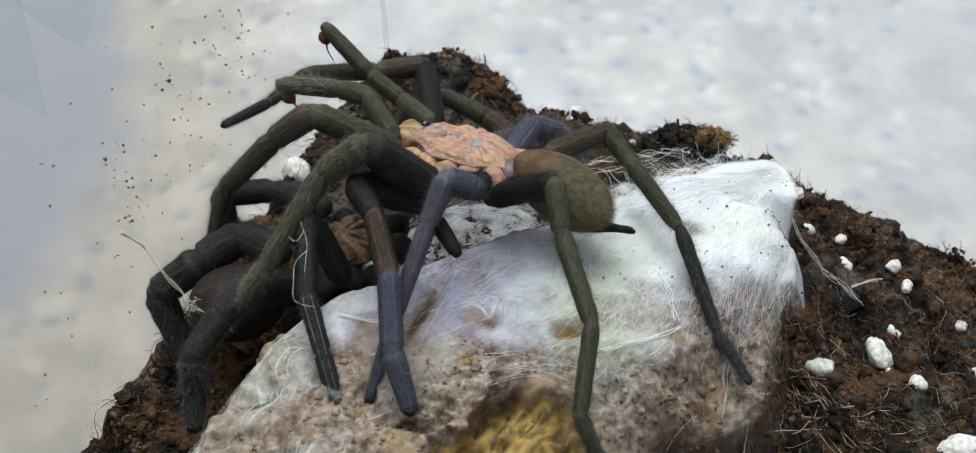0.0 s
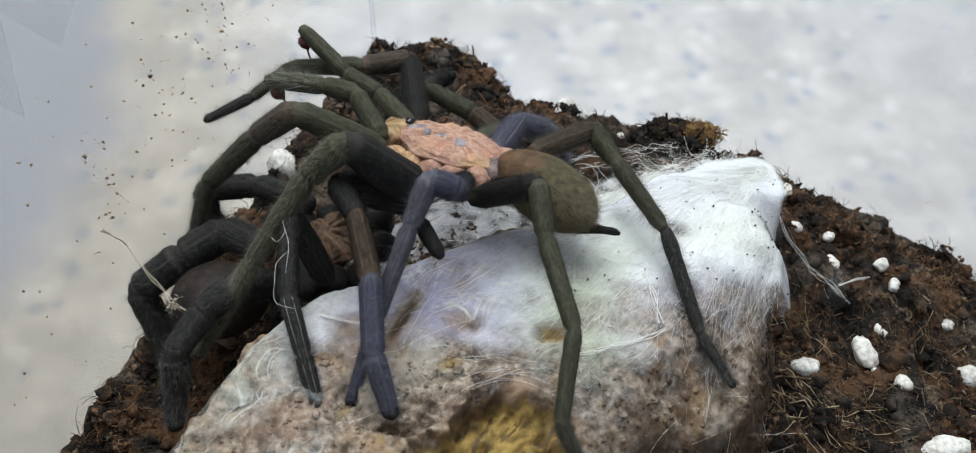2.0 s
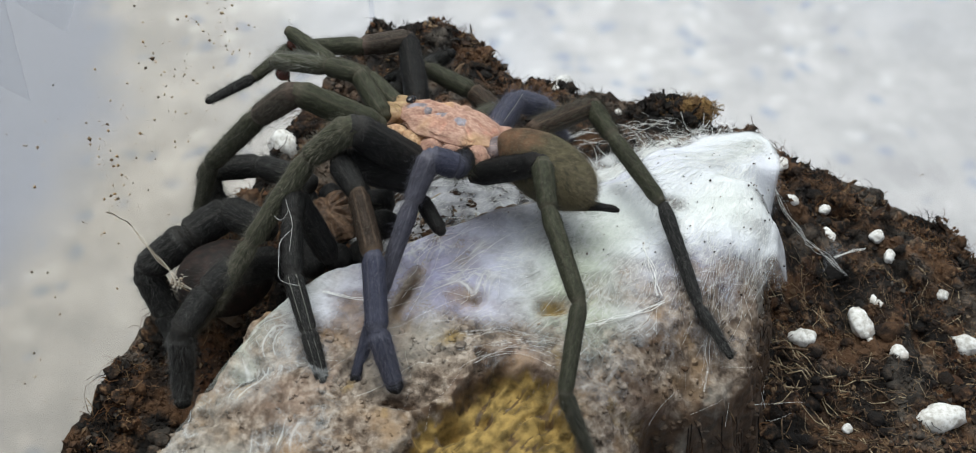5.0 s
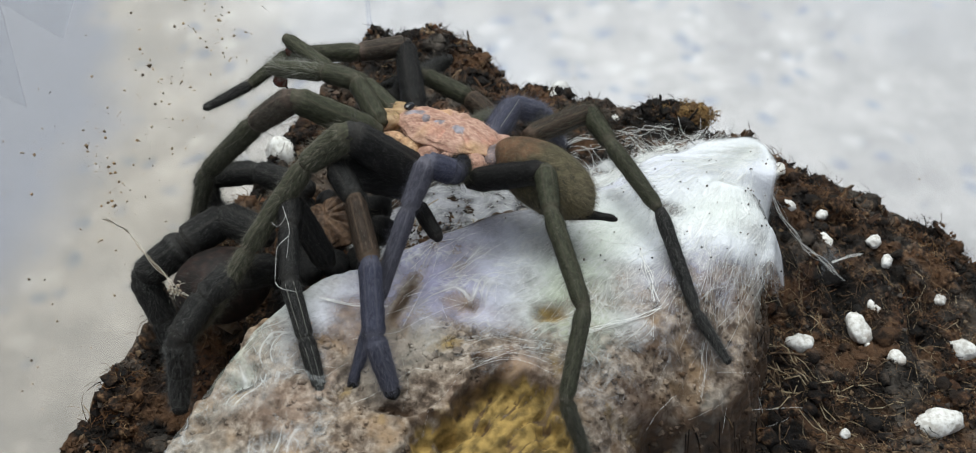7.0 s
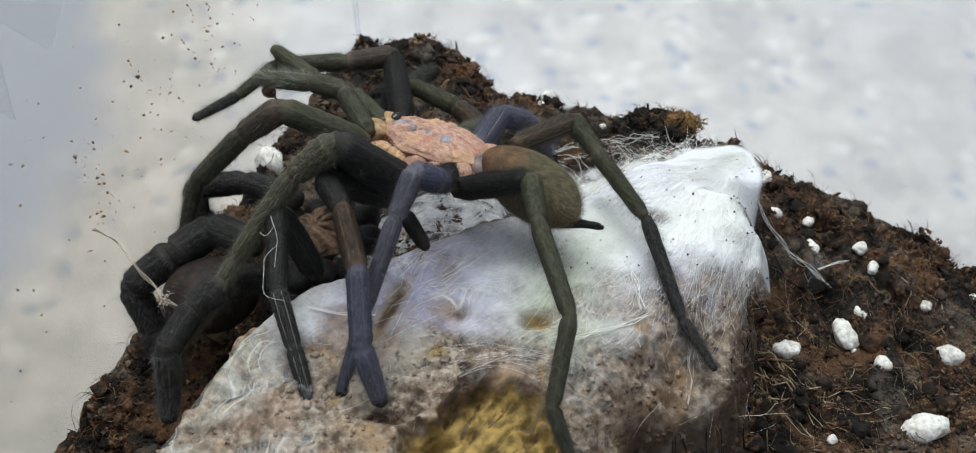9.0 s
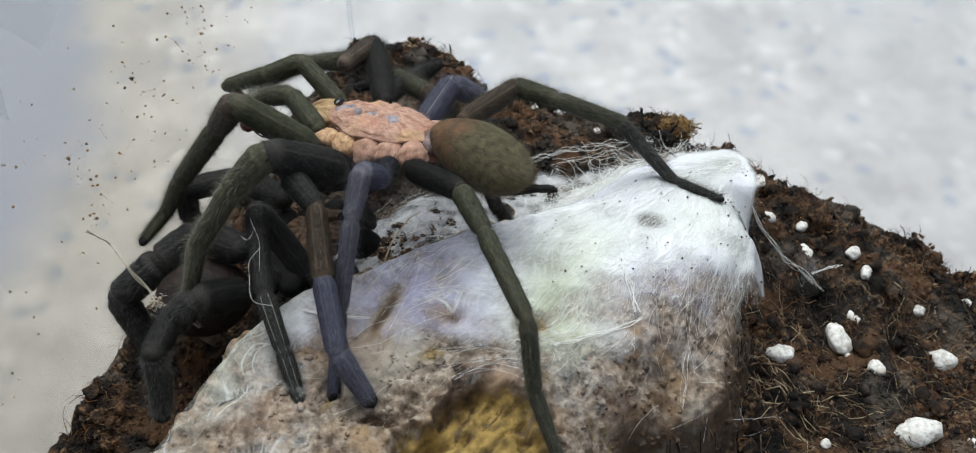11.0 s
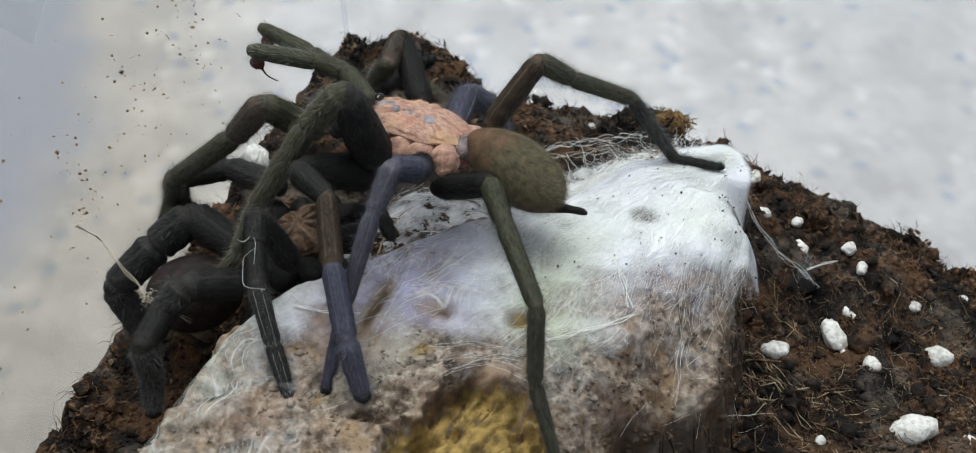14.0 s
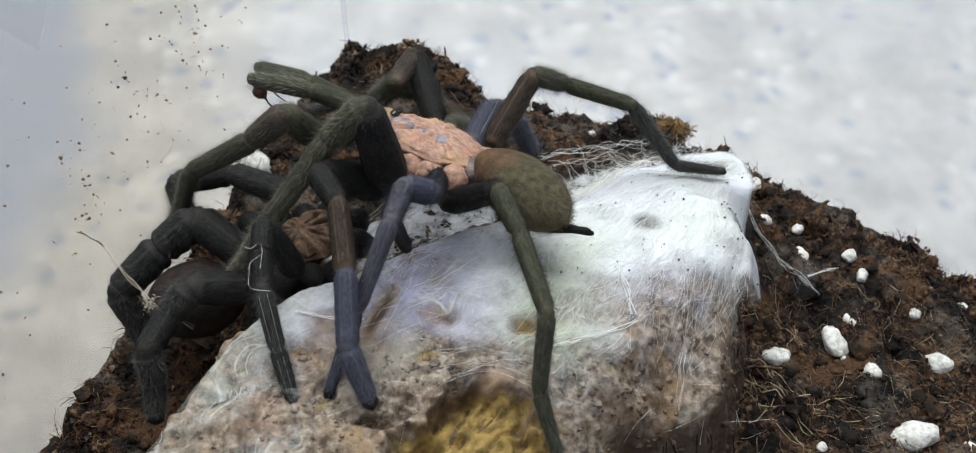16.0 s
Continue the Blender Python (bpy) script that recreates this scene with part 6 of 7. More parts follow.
    build_leg(spider, "far_second", (1.91, 1.91, 1.74, 1.48, 1.13, 0.78), [LEG_OLIVE, LEG_BROWN, LEG_OLIVE, LEG_OLIVE, LEG_DARK], rng)
    build_leg(spider, "far_third", (2.00, 1.91, 1.65, 1.39, 1.13, 0.78), [LEG_BLUE_LIT, LEG_BLUE_LIT, LEG_BLUE_LIT, LEG_BLACK, LEG_BLACK], rng)
    stripe(MOVING["far_third"][1][0], SEGMENTS["far_third"][0], 2.08, 1.98, (110, 290))
    build_palp(spider, "near_palp", (1.65, 1.57, 1.48, 1.30), rng, 1.9)
    build_palp(spider, "far_palp", (1.57, 1.48, 1.39, 1.22), rng, 0.8)
    return spider


def build_lower():
    rng = random.Random(31)
    spider = new("tarantula")
    spider.matrix_world = pose(-0.030, 0.122, 0.086, 0, 0, 10)
    tagged(spider, "dark tarantula crouching beneath the other against the wall", "tarantula", "tarantulas")
    dome("carapace", 7.0, 5.0, 3.0, LOWER_SHELL, spider, rng, 900, 0.6, LOWER_HAIR, True, width=0.012).matrix_local = pose(0.0085, 0.0045, 0.001, 0, -8, 12)
    knob("sternum", (6.0, 5.0, 3.0), LEG_BLACK, spider, (4, 2, -2), (0, 0, 0), rng, hair_material=DARK_HAIR)
    for side in (-1, 1):
        knob("chelicera", (3.6, 2.2, 3.0), LEG_BLACK, spider, (15, 3 + 2.3 * side, 2.0), (0, 12, 12), rng, 160, 0.8, hair_material=DARK_HAIR)
        for i in range(4):
            knob("coxa", (2.4, 3.0, 2.4), LEG_BLACK, spider, (12 - 4.2 * i, 3 + 6.6 * side, 0), (0, 0, (-30 + 22 * i) * side), rng, 60, hair_material=DARK_HAIR)
    dome("abdomen", 8.0, 6.6, 6.0, LOWER_BELLY, spider, rng, 5000, 0.9, DARK_HAIR, low=-2.0, width=0.014).matrix_local = pose(-0.011, -0.001, -0.004, 0, 0, 4)
    dark = [LEG_DARK] * 5
    front = build_leg(spider, "lower_front", (2.0, 1.8, 1.6, 1.5, 1.3, 1.0), dark, rng)
    for way in (((-0.6, -2.6), (-0.2, -1.2), (0.1, 0.2), (0.3, 3.0), (-0.2, 6.2)), ((-2.2, 0.1), (-1.6, 0.8), (-0.9, 0.5), (0.0, -1.0)), ((0.3, 2.6), (-1.5, 4.8), (-1.6, 8.0), (-1.5, 10.8), (1.2, 12.0))):
        verts, faces = [], []
        tube(verts, faces, [Vector((x + 0.08 * math.sin(1.3 * z), 1.85, z)) * MM for x, z in curve(way)], 0.024 * MM, 5, 0.8)
        soup("silk_thread", verts, faces, THREAD, front[2], "white silk thread caught on the leg")
    stripe(front[3], SEGMENTS["lower_front"][3], 1.5, 1.3, (62, 112))
    stripe(front[4], SEGMENTS["lower_front"][4], 1.3, 1.0, (66, 108))
    build_leg(spider, "lower_back", (2.2, 2.0, 2.0, 1.7, 1.3, 0.9), dark, rng)
    build_leg(spider, "lower_side", (2.6, 2.8, 2.9, 2.6, 2.2, 1.6), dark, rng)
    build_leg(spider, "lower_low", (2.5, 2.4, 2.2, 2.0, 1.8, 1.4), dark, rng)
    MOVING["lower_palp"] = (spider, [limb_piece("palp", 6.0, 1.25, 1.05, 0.12, LEG_BLACK, spider, rng, 1200, 0.8, hair_material=DARK_HAIR)])
    build_leg(spider, "lower_far", (1.9, 1.8, 1.6, 1.5, 1.4, 1.0), dark, rng)
    return spider


build_table()
build_box()
build_soil()
build_slab()
build_web()
build_crumbs()
build_tuft()
build_roots()
build_perlite()
build_twig()
build_chip()
build_specks()
upper = build_upper()
lower = build_lower()


# ---- what moves ----
STANCES = {}


def stance(limb, t, *joints):
    """The joints of a limb at a time, in millimetres."""
    STANCES.setdefault(limb, []).append((t, [Vector(j) * MM for j in joints]))


def joints_at(limb, t):
    rows = STANCES[limb]
    if t <= rows[0][0]:
        return rows[0][1]
    for (ta, a), (tb, b) in zip(rows, rows[1:]):
        if t <= tb:
            k = ramp01(ta, tb, t)
            return [p.lerp(q, k) for p, q in zip(a, b)]
    return rows[-1][1]


def body_pose(t):
    front, rear, tail = joints_at("body", t)
    x = (front - rear).normalized()
    y = Vector((0, 0, 1)).cross(x).normalized()
    y = (y + Vector((0, 0, 0.33))).normalized()
    z = x.cross(y).normalized()
    y = z.cross(x)
    m = Matrix((x, y, z)).transposed().to_4x4()
    m.translation = front.lerp(rear, 0.5)
    return m


def abdomen_pose(t):
    front, rear, tail = joints_at("body", t)
    x = (rear - tail).normalized()
    y = Vector((0, 0, 1)).cross(x).normalized()
    z = x.cross(y)
    m = Matrix((x, y, z)).transposed().to_4x4()
    m.translation = rear - x * 8.6 * MM + z * 1.2 * MM
    return m


def piece_pose(joints, i):
    a, b = joints[i], joints[i + 1]
    z = (b - a).normalized()
    flat = joints[-1] - joints[0]
    side = Vector((0, 0, 1)).cross(Vector((flat.x, flat.y, 0))).normalized()
    x = (side - z * side.dot(z))
    x = x.normalized() if x.length > 0.05 else z.orthogonal().normalized()
    y = z.cross(x)
    m = Matrix((x, y, z)).transposed().to_4x4()
    m.translation = a
    return m


def motions():
    stance("near_hind", 3.5, (0.5, 121.8, 104.0), (9.4, 116.1, 113.0), (10.2, 109.2, 110.3), (13.8, 94.9, 107.9), (11.9, 84.1, 102.6), (15.7, 80.9, 93.3))
    stance("near_hind", 7.0, (0.4, 120.4, 105.6), (10.9, 115.2, 113.1), (11.4, 107.7, 113.1), (15.3, 93.7, 109.6), (12.7, 83.7, 102.9), (15.9, 80.3, 93.3))
    stance("near_hind", 9.2, (0.4, 119.8, 106.3), (10.8, 114.5, 113.9), (11.4, 107.1, 113.7), (15.2, 92.9, 110.7), (12.7, 83.8, 102.8), (15.9, 80.3, 93.3))
    stance("near_hind", 9.5, (0.0, 117.1, 104.6), (9.1, 113.4, 114.6), (12.0, 107.2, 111.5), (14.8, 92.8, 113.9), (14.1, 88.7, 102.5), (16.4, 81.7, 94.7))
    stance("near_hind", 9.7, (-1.6, 120.4, 106.9), (6.5, 113.4, 115.7), (9.4, 106.6, 114.2), (13.9, 92.3, 112.5), (12.9, 87.9, 101.2), (16.3, 81.3, 93.8))
    stance("near_hind", 11.8, (-8.0, 122.8, 110.2), (-0.9, 111.6, 114.7), (2.4, 104.8, 114.0), (8.3, 91.1, 112.4), (10.5, 87.9, 100.9), (13.9, 81.7, 93.3))
    stance("near_hind", 12.0, (-6.6, 122.3, 108.3), (0.0, 111.6, 114.1), (2.3, 104.5, 114.1), (8.4, 90.8, 112.8), (10.7, 88.0, 101.2), (14.1, 81.7, 93.6))
    stance("near_hind", 12.5, (-5.7, 122.7, 110.5), (2.5, 112.0, 114.0), (5.5, 105.2, 112.7), (9.4, 90.9, 113.7), (11.4, 86.8, 102.4), (14.8, 82.2, 93.6))
    stance("near_hind", 13.0, (-6.6, 122.4, 110.1), (2.1, 112.2, 114.2), (4.6, 105.2, 112.5), (9.6, 91.1, 112.6), (11.5, 88.1, 101.1), (14.7, 81.9, 93.4))
    stance("near_hind", 13.5, (-3.2, 123.2, 108.4), (4.6, 113.7, 115.0), (6.3, 106.4, 115.2), (11.1, 92.4, 112.4), (11.9, 88.9, 100.8), (15.0, 81.7, 93.9))
    stance("near_hind", 14.0, (-0.6, 121.3, 104.4), (7.0, 113.9, 113.1), (8.5, 106.7, 113.8), (12.5, 92.5, 113.0), (12.5, 88.2, 101.5), (15.3, 81.4, 93.8))
    stance("near_hind", 14.5, (-0.5, 120.8, 104.6), (8.0, 114.0, 113.1), (9.2, 106.6, 113.6), (13.2, 92.3, 112.6), (12.3, 87.1, 101.7), (15.4, 80.9, 93.6))
    stance("near_hind", 15.5, (0.2, 120.3, 103.4), (7.5, 113.8, 113.2), (10.1, 106.9, 112.4), (13.2, 92.3, 113.1), (12.4, 87.5, 102.0), (15.4, 81.2, 93.9))
    stance("far_hind", 3.5, (9.5, 132.0, 103.3), (19.4, 138.6, 101.7), (22.2, 130.4, 102.9), (29.3, 119.4, 99.2), (33.9, 105.1, 92.7), (38.4, 98.5, 89.0))
    stance("far_hind", 9.2, (9.5, 132.0, 103.3), (19.4, 138.6, 101.7), (22.2, 130.4, 102.9), (29.3, 119.4, 99.2), (33.9, 105.1, 92.7), (38.4, 98.5, 89.0))
    stance("far_hind", 9.5, (8.7, 127.6, 104.6), (16.7, 136.6, 103.9), (21.6, 129.3, 105.3), (30.2, 119.0, 104.7), (35.6, 104.1, 99.3), (35.8, 102.4, 91.6))
    stance("far_hind", 9.7, (5.7, 131.6, 103.4), (10.7, 143.0, 104.0), (16.3, 138.0, 107.4), (27.8, 133.1, 105.2), (34.9, 120.0, 99.9), (40.8, 115.0, 97.0))
    stance("far_hind", 11.8, (0.3, 137.2, 107.2), (10.8, 143.9, 106.3), (17.1, 138.7, 107.6), (27.3, 141.3, 100.9), (38.0, 140.8, 89.4), (44.7, 137.1, 91.5))
    stance("far_hind", 12.0, (1.7, 138.8, 108.5), (12.4, 144.7, 105.7), (17.2, 138.4, 108.0), (28.3, 139.5, 102.5), (38.7, 139.3, 90.8), (46.5, 138.3, 91.0))
    stance("far_hind", 12.5, (4.6, 138.2, 108.6), (13.9, 146.5, 107.6), (19.0, 140.1, 108.7), (29.7, 140.9, 102.4), (39.0, 140.7, 89.8), (46.4, 137.7, 91.2))
    stance("far_hind", 13.0, (4.6, 138.9, 108.4), (13.8, 147.2, 106.9), (19.0, 141.1, 109.0), (30.0, 140.8, 103.1), (38.8, 141.1, 90.2), (46.3, 138.1, 90.8))
    stance("far_hind", 13.5, (5.4, 137.0, 107.3), (15.3, 142.5, 112.2), (20.1, 145.3, 106.4), (31.0, 144.2, 101.0), (39.6, 142.0, 88.2), (46.1, 138.0, 90.9))
    stance("far_hind", 14.0, (7.6, 134.7, 104.4), (15.2, 141.1, 111.9), (20.7, 143.3, 106.3), (31.3, 144.6, 100.5), (39.9, 142.7, 87.8), (46.9, 138.8, 90.0))
    stance("far_hind", 14.5, (8.3, 132.5, 102.8), (13.2, 141.2, 111.0), (19.9, 141.8, 106.5), (31.1, 142.4, 101.8), (39.5, 142.4, 88.7), (46.6, 138.6, 90.4))
    stance("far_hind", 15.5, (7.5, 133.6, 103.2), (14.0, 142.9, 108.9), (19.7, 146.3, 103.8), (29.9, 139.4, 105.5), (38.5, 138.5, 92.4), (46.5, 138.4, 91.0))
    stance("near_third", 3.5, (-0.6, 124.6, 104.7), (-2.0, 117.2, 110.7), (-6.0, 117.5, 112.5), (-8.6, 112.5, 108.3), (-13.3, 102.4, 99.5), (-16.5, 92.1, 94.5))
    stance("near_third", 9.2, (-0.6, 123.7, 105.7), (-2.1, 116.4, 111.7), (-5.8, 116.0, 114.1), (-8.4, 110.3, 111.0), (-13.1, 101.4, 101.0), (-16.5, 92.0, 94.5))
    stance("near_third", 9.5, (-4.5, 123.9, 105.3), (-3.3, 115.7, 110.1), (-6.0, 115.1, 113.4), (-8.0, 108.7, 112.6), (-12.1, 102.7, 100.4), (-15.8, 92.5, 95.1))
    stance("near_third", 9.7, (-5.3, 123.6, 105.6), (-6.3, 115.5, 110.6), (-9.2, 114.3, 113.8), (-11.3, 108.1, 111.4), (-14.9, 103.1, 98.8), (-16.3, 91.8, 95.1))
    stance("near_third", 11.8, (-10.3, 126.4, 107.7), (-11.9, 118.3, 112.5), (-14.0, 116.2, 115.7), (-14.9, 110.1, 112.7), (-16.3, 101.9, 101.3), (-17.0, 91.9, 94.8))
    stance("near_third", 12.0, (-9.9, 126.4, 107.2), (-10.7, 118.6, 112.7), (-12.8, 116.3, 115.9), (-13.7, 110.4, 112.5), (-15.5, 101.7, 101.6), (-17.1, 91.9, 94.8))
    stance("near_third", 12.5, (-8.0, 127.0, 107.5), (-9.5, 119.0, 112.7), (-11.7, 116.7, 115.7), (-12.7, 110.6, 112.7), (-14.6, 101.2, 102.3), (-16.4, 91.9, 94.8))
    stance("near_third", 13.0, (-9.4, 127.2, 107.3), (-10.3, 118.8, 111.9), (-12.7, 116.5, 114.8), (-13.5, 110.0, 112.8), (-15.2, 101.7, 101.5), (-16.5, 92.0, 94.6))
    stance("near_third", 13.5, (-6.0, 126.3, 107.2), (-6.7, 119.0, 113.5), (-10.6, 117.2, 114.4), (-11.9, 110.7, 112.5), (-14.7, 102.0, 101.7), (-16.8, 92.2, 95.0))
    stance("near_third", 14.0, (-2.8, 125.3, 105.9), (-3.1, 117.9, 112.0), (-7.0, 116.6, 113.7), (-9.6, 110.8, 110.7), (-13.9, 102.3, 100.3), (-16.4, 92.1, 94.6))
    stance("near_third", 14.5, (-0.9, 123.9, 105.3), (-2.0, 115.9, 110.5), (-5.9, 115.6, 112.5), (-8.5, 109.3, 111.5), (-13.3, 102.3, 100.3), (-16.5, 92.1, 94.7))
    stance("near_third", 15.5, (-1.0, 124.5, 105.1), (-1.9, 116.3, 109.9), (-5.8, 116.0, 111.8), (-7.5, 109.4, 112.1), (-12.6, 101.7, 101.3), (-16.5, 92.3, 94.9))
    stance("near_second", 3.5, (-8.6, 123.8, 101.8), (-19.5, 120.9, 107.8), (-16.5, 114.9, 107.8), (-13.8, 104.4, 106.5), (-13.0, 94.4, 102.5), (-10.8, 89.5, 96.7))
    stance("near_second", 9.2, (-8.7, 123.1, 102.6), (-19.1, 119.5, 109.2), (-16.3, 113.4, 109.6), (-13.6, 102.9, 108.6), (-12.9, 93.3, 103.6), (-10.8, 89.4, 97.0))
    stance("near_second", 9.5, (-11.9, 125.7, 102.5), (-19.6, 118.4, 109.5), (-15.5, 113.4, 110.8), (-14.1, 102.7, 109.8), (-13.3, 93.6, 104.1), (-11.1, 89.8, 97.4))
    stance("near_second", 9.7, (-12.7, 125.8, 102.5), (-19.8, 118.6, 110.3), (-16.9, 112.7, 111.4), (-15.2, 102.5, 108.3), (-14.4, 92.9, 103.7), (-11.3, 89.2, 97.3))
    stance("near_second", 11.8, (-17.9, 125.8, 105.9), (-24.6, 117.6, 113.2), (-20.1, 113.0, 111.1), (-18.9, 103.2, 106.5), (-16.0, 93.5, 102.7), (-11.6, 89.6, 97.3))
    stance("near_second", 12.0, (-16.3, 125.7, 106.4), (-23.9, 117.8, 113.1), (-19.3, 113.2, 111.3), (-16.7, 103.7, 106.4), (-14.8, 93.6, 102.9), (-11.0, 89.8, 97.1))
    stance("near_second", 12.5, (-14.5, 125.7, 106.8), (-22.7, 118.3, 113.3), (-18.2, 113.7, 111.1), (-17.0, 103.8, 106.6), (-14.5, 93.9, 102.8), (-10.9, 89.6, 97.1))
    stance("near_second", 13.0, (-15.5, 125.9, 105.8), (-23.8, 118.6, 112.2), (-19.1, 113.9, 111.2), (-17.6, 104.4, 106.0), (-14.6, 94.5, 102.9), (-11.4, 89.8, 97.3))
    stance("near_second", 13.5, (-12.8, 126.1, 105.3), (-22.0, 119.4, 111.2), (-18.0, 114.1, 111.0), (-15.5, 104.4, 106.7), (-14.2, 94.3, 103.5), (-11.1, 89.9, 97.5))
    stance("near_second", 14.0, (-11.0, 125.0, 104.1), (-20.8, 119.5, 110.3), (-16.4, 114.5, 110.2), (-15.1, 104.1, 107.2), (-12.9, 94.2, 103.3), (-11.1, 90.0, 96.8))
    stance("near_second", 14.5, (-10.5, 123.5, 103.2), (-19.5, 119.6, 111.6), (-15.7, 114.2, 110.3), (-14.1, 103.8, 107.2), (-13.4, 94.1, 102.5), (-10.7, 89.1, 96.8))
    stance("near_second", 15.5, (-9.8, 125.3, 102.6), (-18.4, 120.0, 110.4), (-15.3, 114.1, 110.7), (-13.8, 103.7, 107.8), (-13.3, 93.9, 103.3), (-10.6, 89.7, 97.0))
    stance("near_front", 0.0, (-8.9, 124.3, 102.9), (-17.4, 122.2, 114.7), (-24.4, 122.6, 108.5), (-33.2, 113.3, 98.1), (-38.8, 110.9, 90.4), (-44.0, 108.8, 83.5))
    stance("near_front", 1.5, (-8.8, 123.2, 104.4), (-17.8, 121.4, 115.9), (-23.9, 121.9, 108.7), (-32.6, 113.9, 97.5), (-37.3, 112.0, 89.1), (-41.8, 108.3, 82.4))
    stance("near_front", 3.5, (-8.6, 124.7, 102.2), (-17.3, 122.5, 113.8), (-24.3, 122.2, 107.5), (-33.8, 114.6, 96.5), (-38.9, 109.8, 89.5), (-44.1, 108.7, 82.4))
    stance("near_front", 9.2, (-8.5, 123.0, 104.0), (-17.1, 120.6, 115.6), (-24.0, 120.4, 109.0), (-33.6, 114.3, 96.9), (-38.8, 110.1, 89.5), (-44.1, 108.8, 82.4))
    stance("near_front", 9.5, (-10.5, 121.1, 106.6), (-20.0, 116.2, 116.9), (-25.2, 117.6, 109.3), (-33.1, 117.1, 95.3), (-36.3, 114.5, 86.5), (-42.2, 112.5, 80.2))
    stance("near_front", 9.7, (-13.2, 121.3, 107.3), (-21.6, 116.1, 118.2), (-26.3, 118.5, 110.4), (-33.0, 119.0, 95.7), (-35.0, 116.1, 86.5), (-37.2, 111.7, 79.2))
    stance("near_front", 11.8, (-19.4, 124.3, 107.5), (-27.5, 117.4, 117.6), (-34.0, 115.7, 111.0), (-42.1, 117.1, 97.0), (-44.7, 115.7, 87.7), (-49.9, 113.7, 80.8))
    stance("near_front", 12.0, (-17.1, 124.4, 108.1), (-26.5, 117.9, 117.4), (-32.4, 116.7, 110.2), (-42.0, 119.1, 97.3), (-43.9, 114.9, 88.6), (-48.5, 114.2, 81.0))
    stance("near_front", 12.5, (-14.8, 124.8, 108.4), (-24.9, 117.6, 116.4), (-32.0, 116.5, 110.5), (-41.2, 119.8, 97.5), (-42.4, 115.7, 88.7), (-48.6, 113.7, 82.5))
    stance("near_front", 13.0, (-17.2, 126.0, 107.9), (-26.7, 118.3, 116.1), (-34.2, 114.1, 111.9), (-41.2, 117.7, 97.7), (-42.9, 114.9, 88.6), (-49.1, 114.8, 82.3))
    stance("near_front", 13.5, (-11.7, 125.9, 107.6), (-16.0, 124.6, 121.7), (-22.1, 125.4, 114.7), (-30.1, 122.1, 100.8), (-32.6, 119.8, 91.6), (-38.2, 115.4, 86.2))
    stance("near_front", 14.0, (-10.0, 125.5, 106.2), (-13.6, 125.0, 120.5), (-19.7, 125.4, 113.3), (-28.6, 121.2, 100.3), (-32.4, 119.6, 91.4), (-38.3, 115.8, 85.9))
    stance("near_front", 14.5, (-9.7, 124.1, 105.3), (-12.1, 123.7, 119.8), (-18.2, 125.1, 112.9), (-27.5, 119.6, 100.7), (-32.0, 119.5, 92.0), (-37.8, 116.6, 85.9))
    stance("near_front", 15.5, (-8.6, 123.7, 105.0), (-11.2, 124.3, 119.5), (-17.3, 124.7, 112.3), (-27.1, 119.1, 100.5), (-31.9, 118.6, 92.0), (-37.3, 117.1, 85.1))
    stance("near_reach", 3.5, (-14.3, 128.9, 107.2), (-26.3, 130.4, 113.2), (-33.4, 133.2, 105.2), (-44.2, 136.8, 90.2), (-47.3, 134.7, 80.8), (-49.8, 136.9, 72.5))
    stance("near_reach", 9.2, (-14.3, 128.6, 107.6), (-25.9, 129.0, 114.5), (-33.0, 131.8, 106.5), (-43.8, 135.5, 91.5), (-47.0, 133.7, 82.0), (-49.5, 136.0, 73.6))
    stance("near_reach", 9.5, (-15.1, 129.7, 106.9), (-24.5, 130.1, 116.3), (-30.1, 134.1, 107.6), (-43.2, 138.1, 94.7), (-48.2, 136.7, 86.0), (-54.7, 131.6, 82.5))
    stance("near_reach", 9.7, (-18.0, 128.3, 106.4), (-28.2, 127.9, 114.8), (-33.5, 132.7, 106.2), (-45.7, 135.3, 92.0), (-51.7, 131.4, 84.4), (-59.1, 127.3, 80.7))
    stance("near_reach", 11.8, (-22.5, 127.7, 108.9), (-33.4, 129.7, 116.6), (-37.5, 133.7, 107.1), (-45.6, 137.3, 90.5), (-48.8, 140.5, 81.3), (-47.5, 133.0, 85.7))
    stance("near_reach", 12.0, (-22.0, 128.2, 109.5), (-30.3, 133.0, 119.1), (-35.4, 136.5, 109.9), (-45.3, 137.4, 93.9), (-48.7, 135.3, 84.6), (-51.2, 136.9, 76.3))
    stance("near_reach", 12.5, (-19.8, 128.8, 107.3), (-29.9, 129.5, 116.0), (-35.2, 131.6, 106.5), (-45.1, 136.0, 91.1), (-50.0, 131.1, 83.6), (-53.9, 131.2, 75.6))
    stance("near_reach", 13.0, (-20.4, 131.1, 107.4), (-30.2, 128.6, 116.3), (-35.4, 133.4, 107.8), (-46.1, 137.2, 92.8), (-48.7, 138.9, 83.0), (-47.8, 130.2, 83.8))
    stance("near_reach", 13.5, (-20.9, 133.1, 105.8), (-25.7, 127.6, 117.0), (-32.3, 132.0, 109.2), (-43.9, 133.9, 94.6), (-46.5, 136.6, 85.3), (-49.8, 135.3, 77.3))
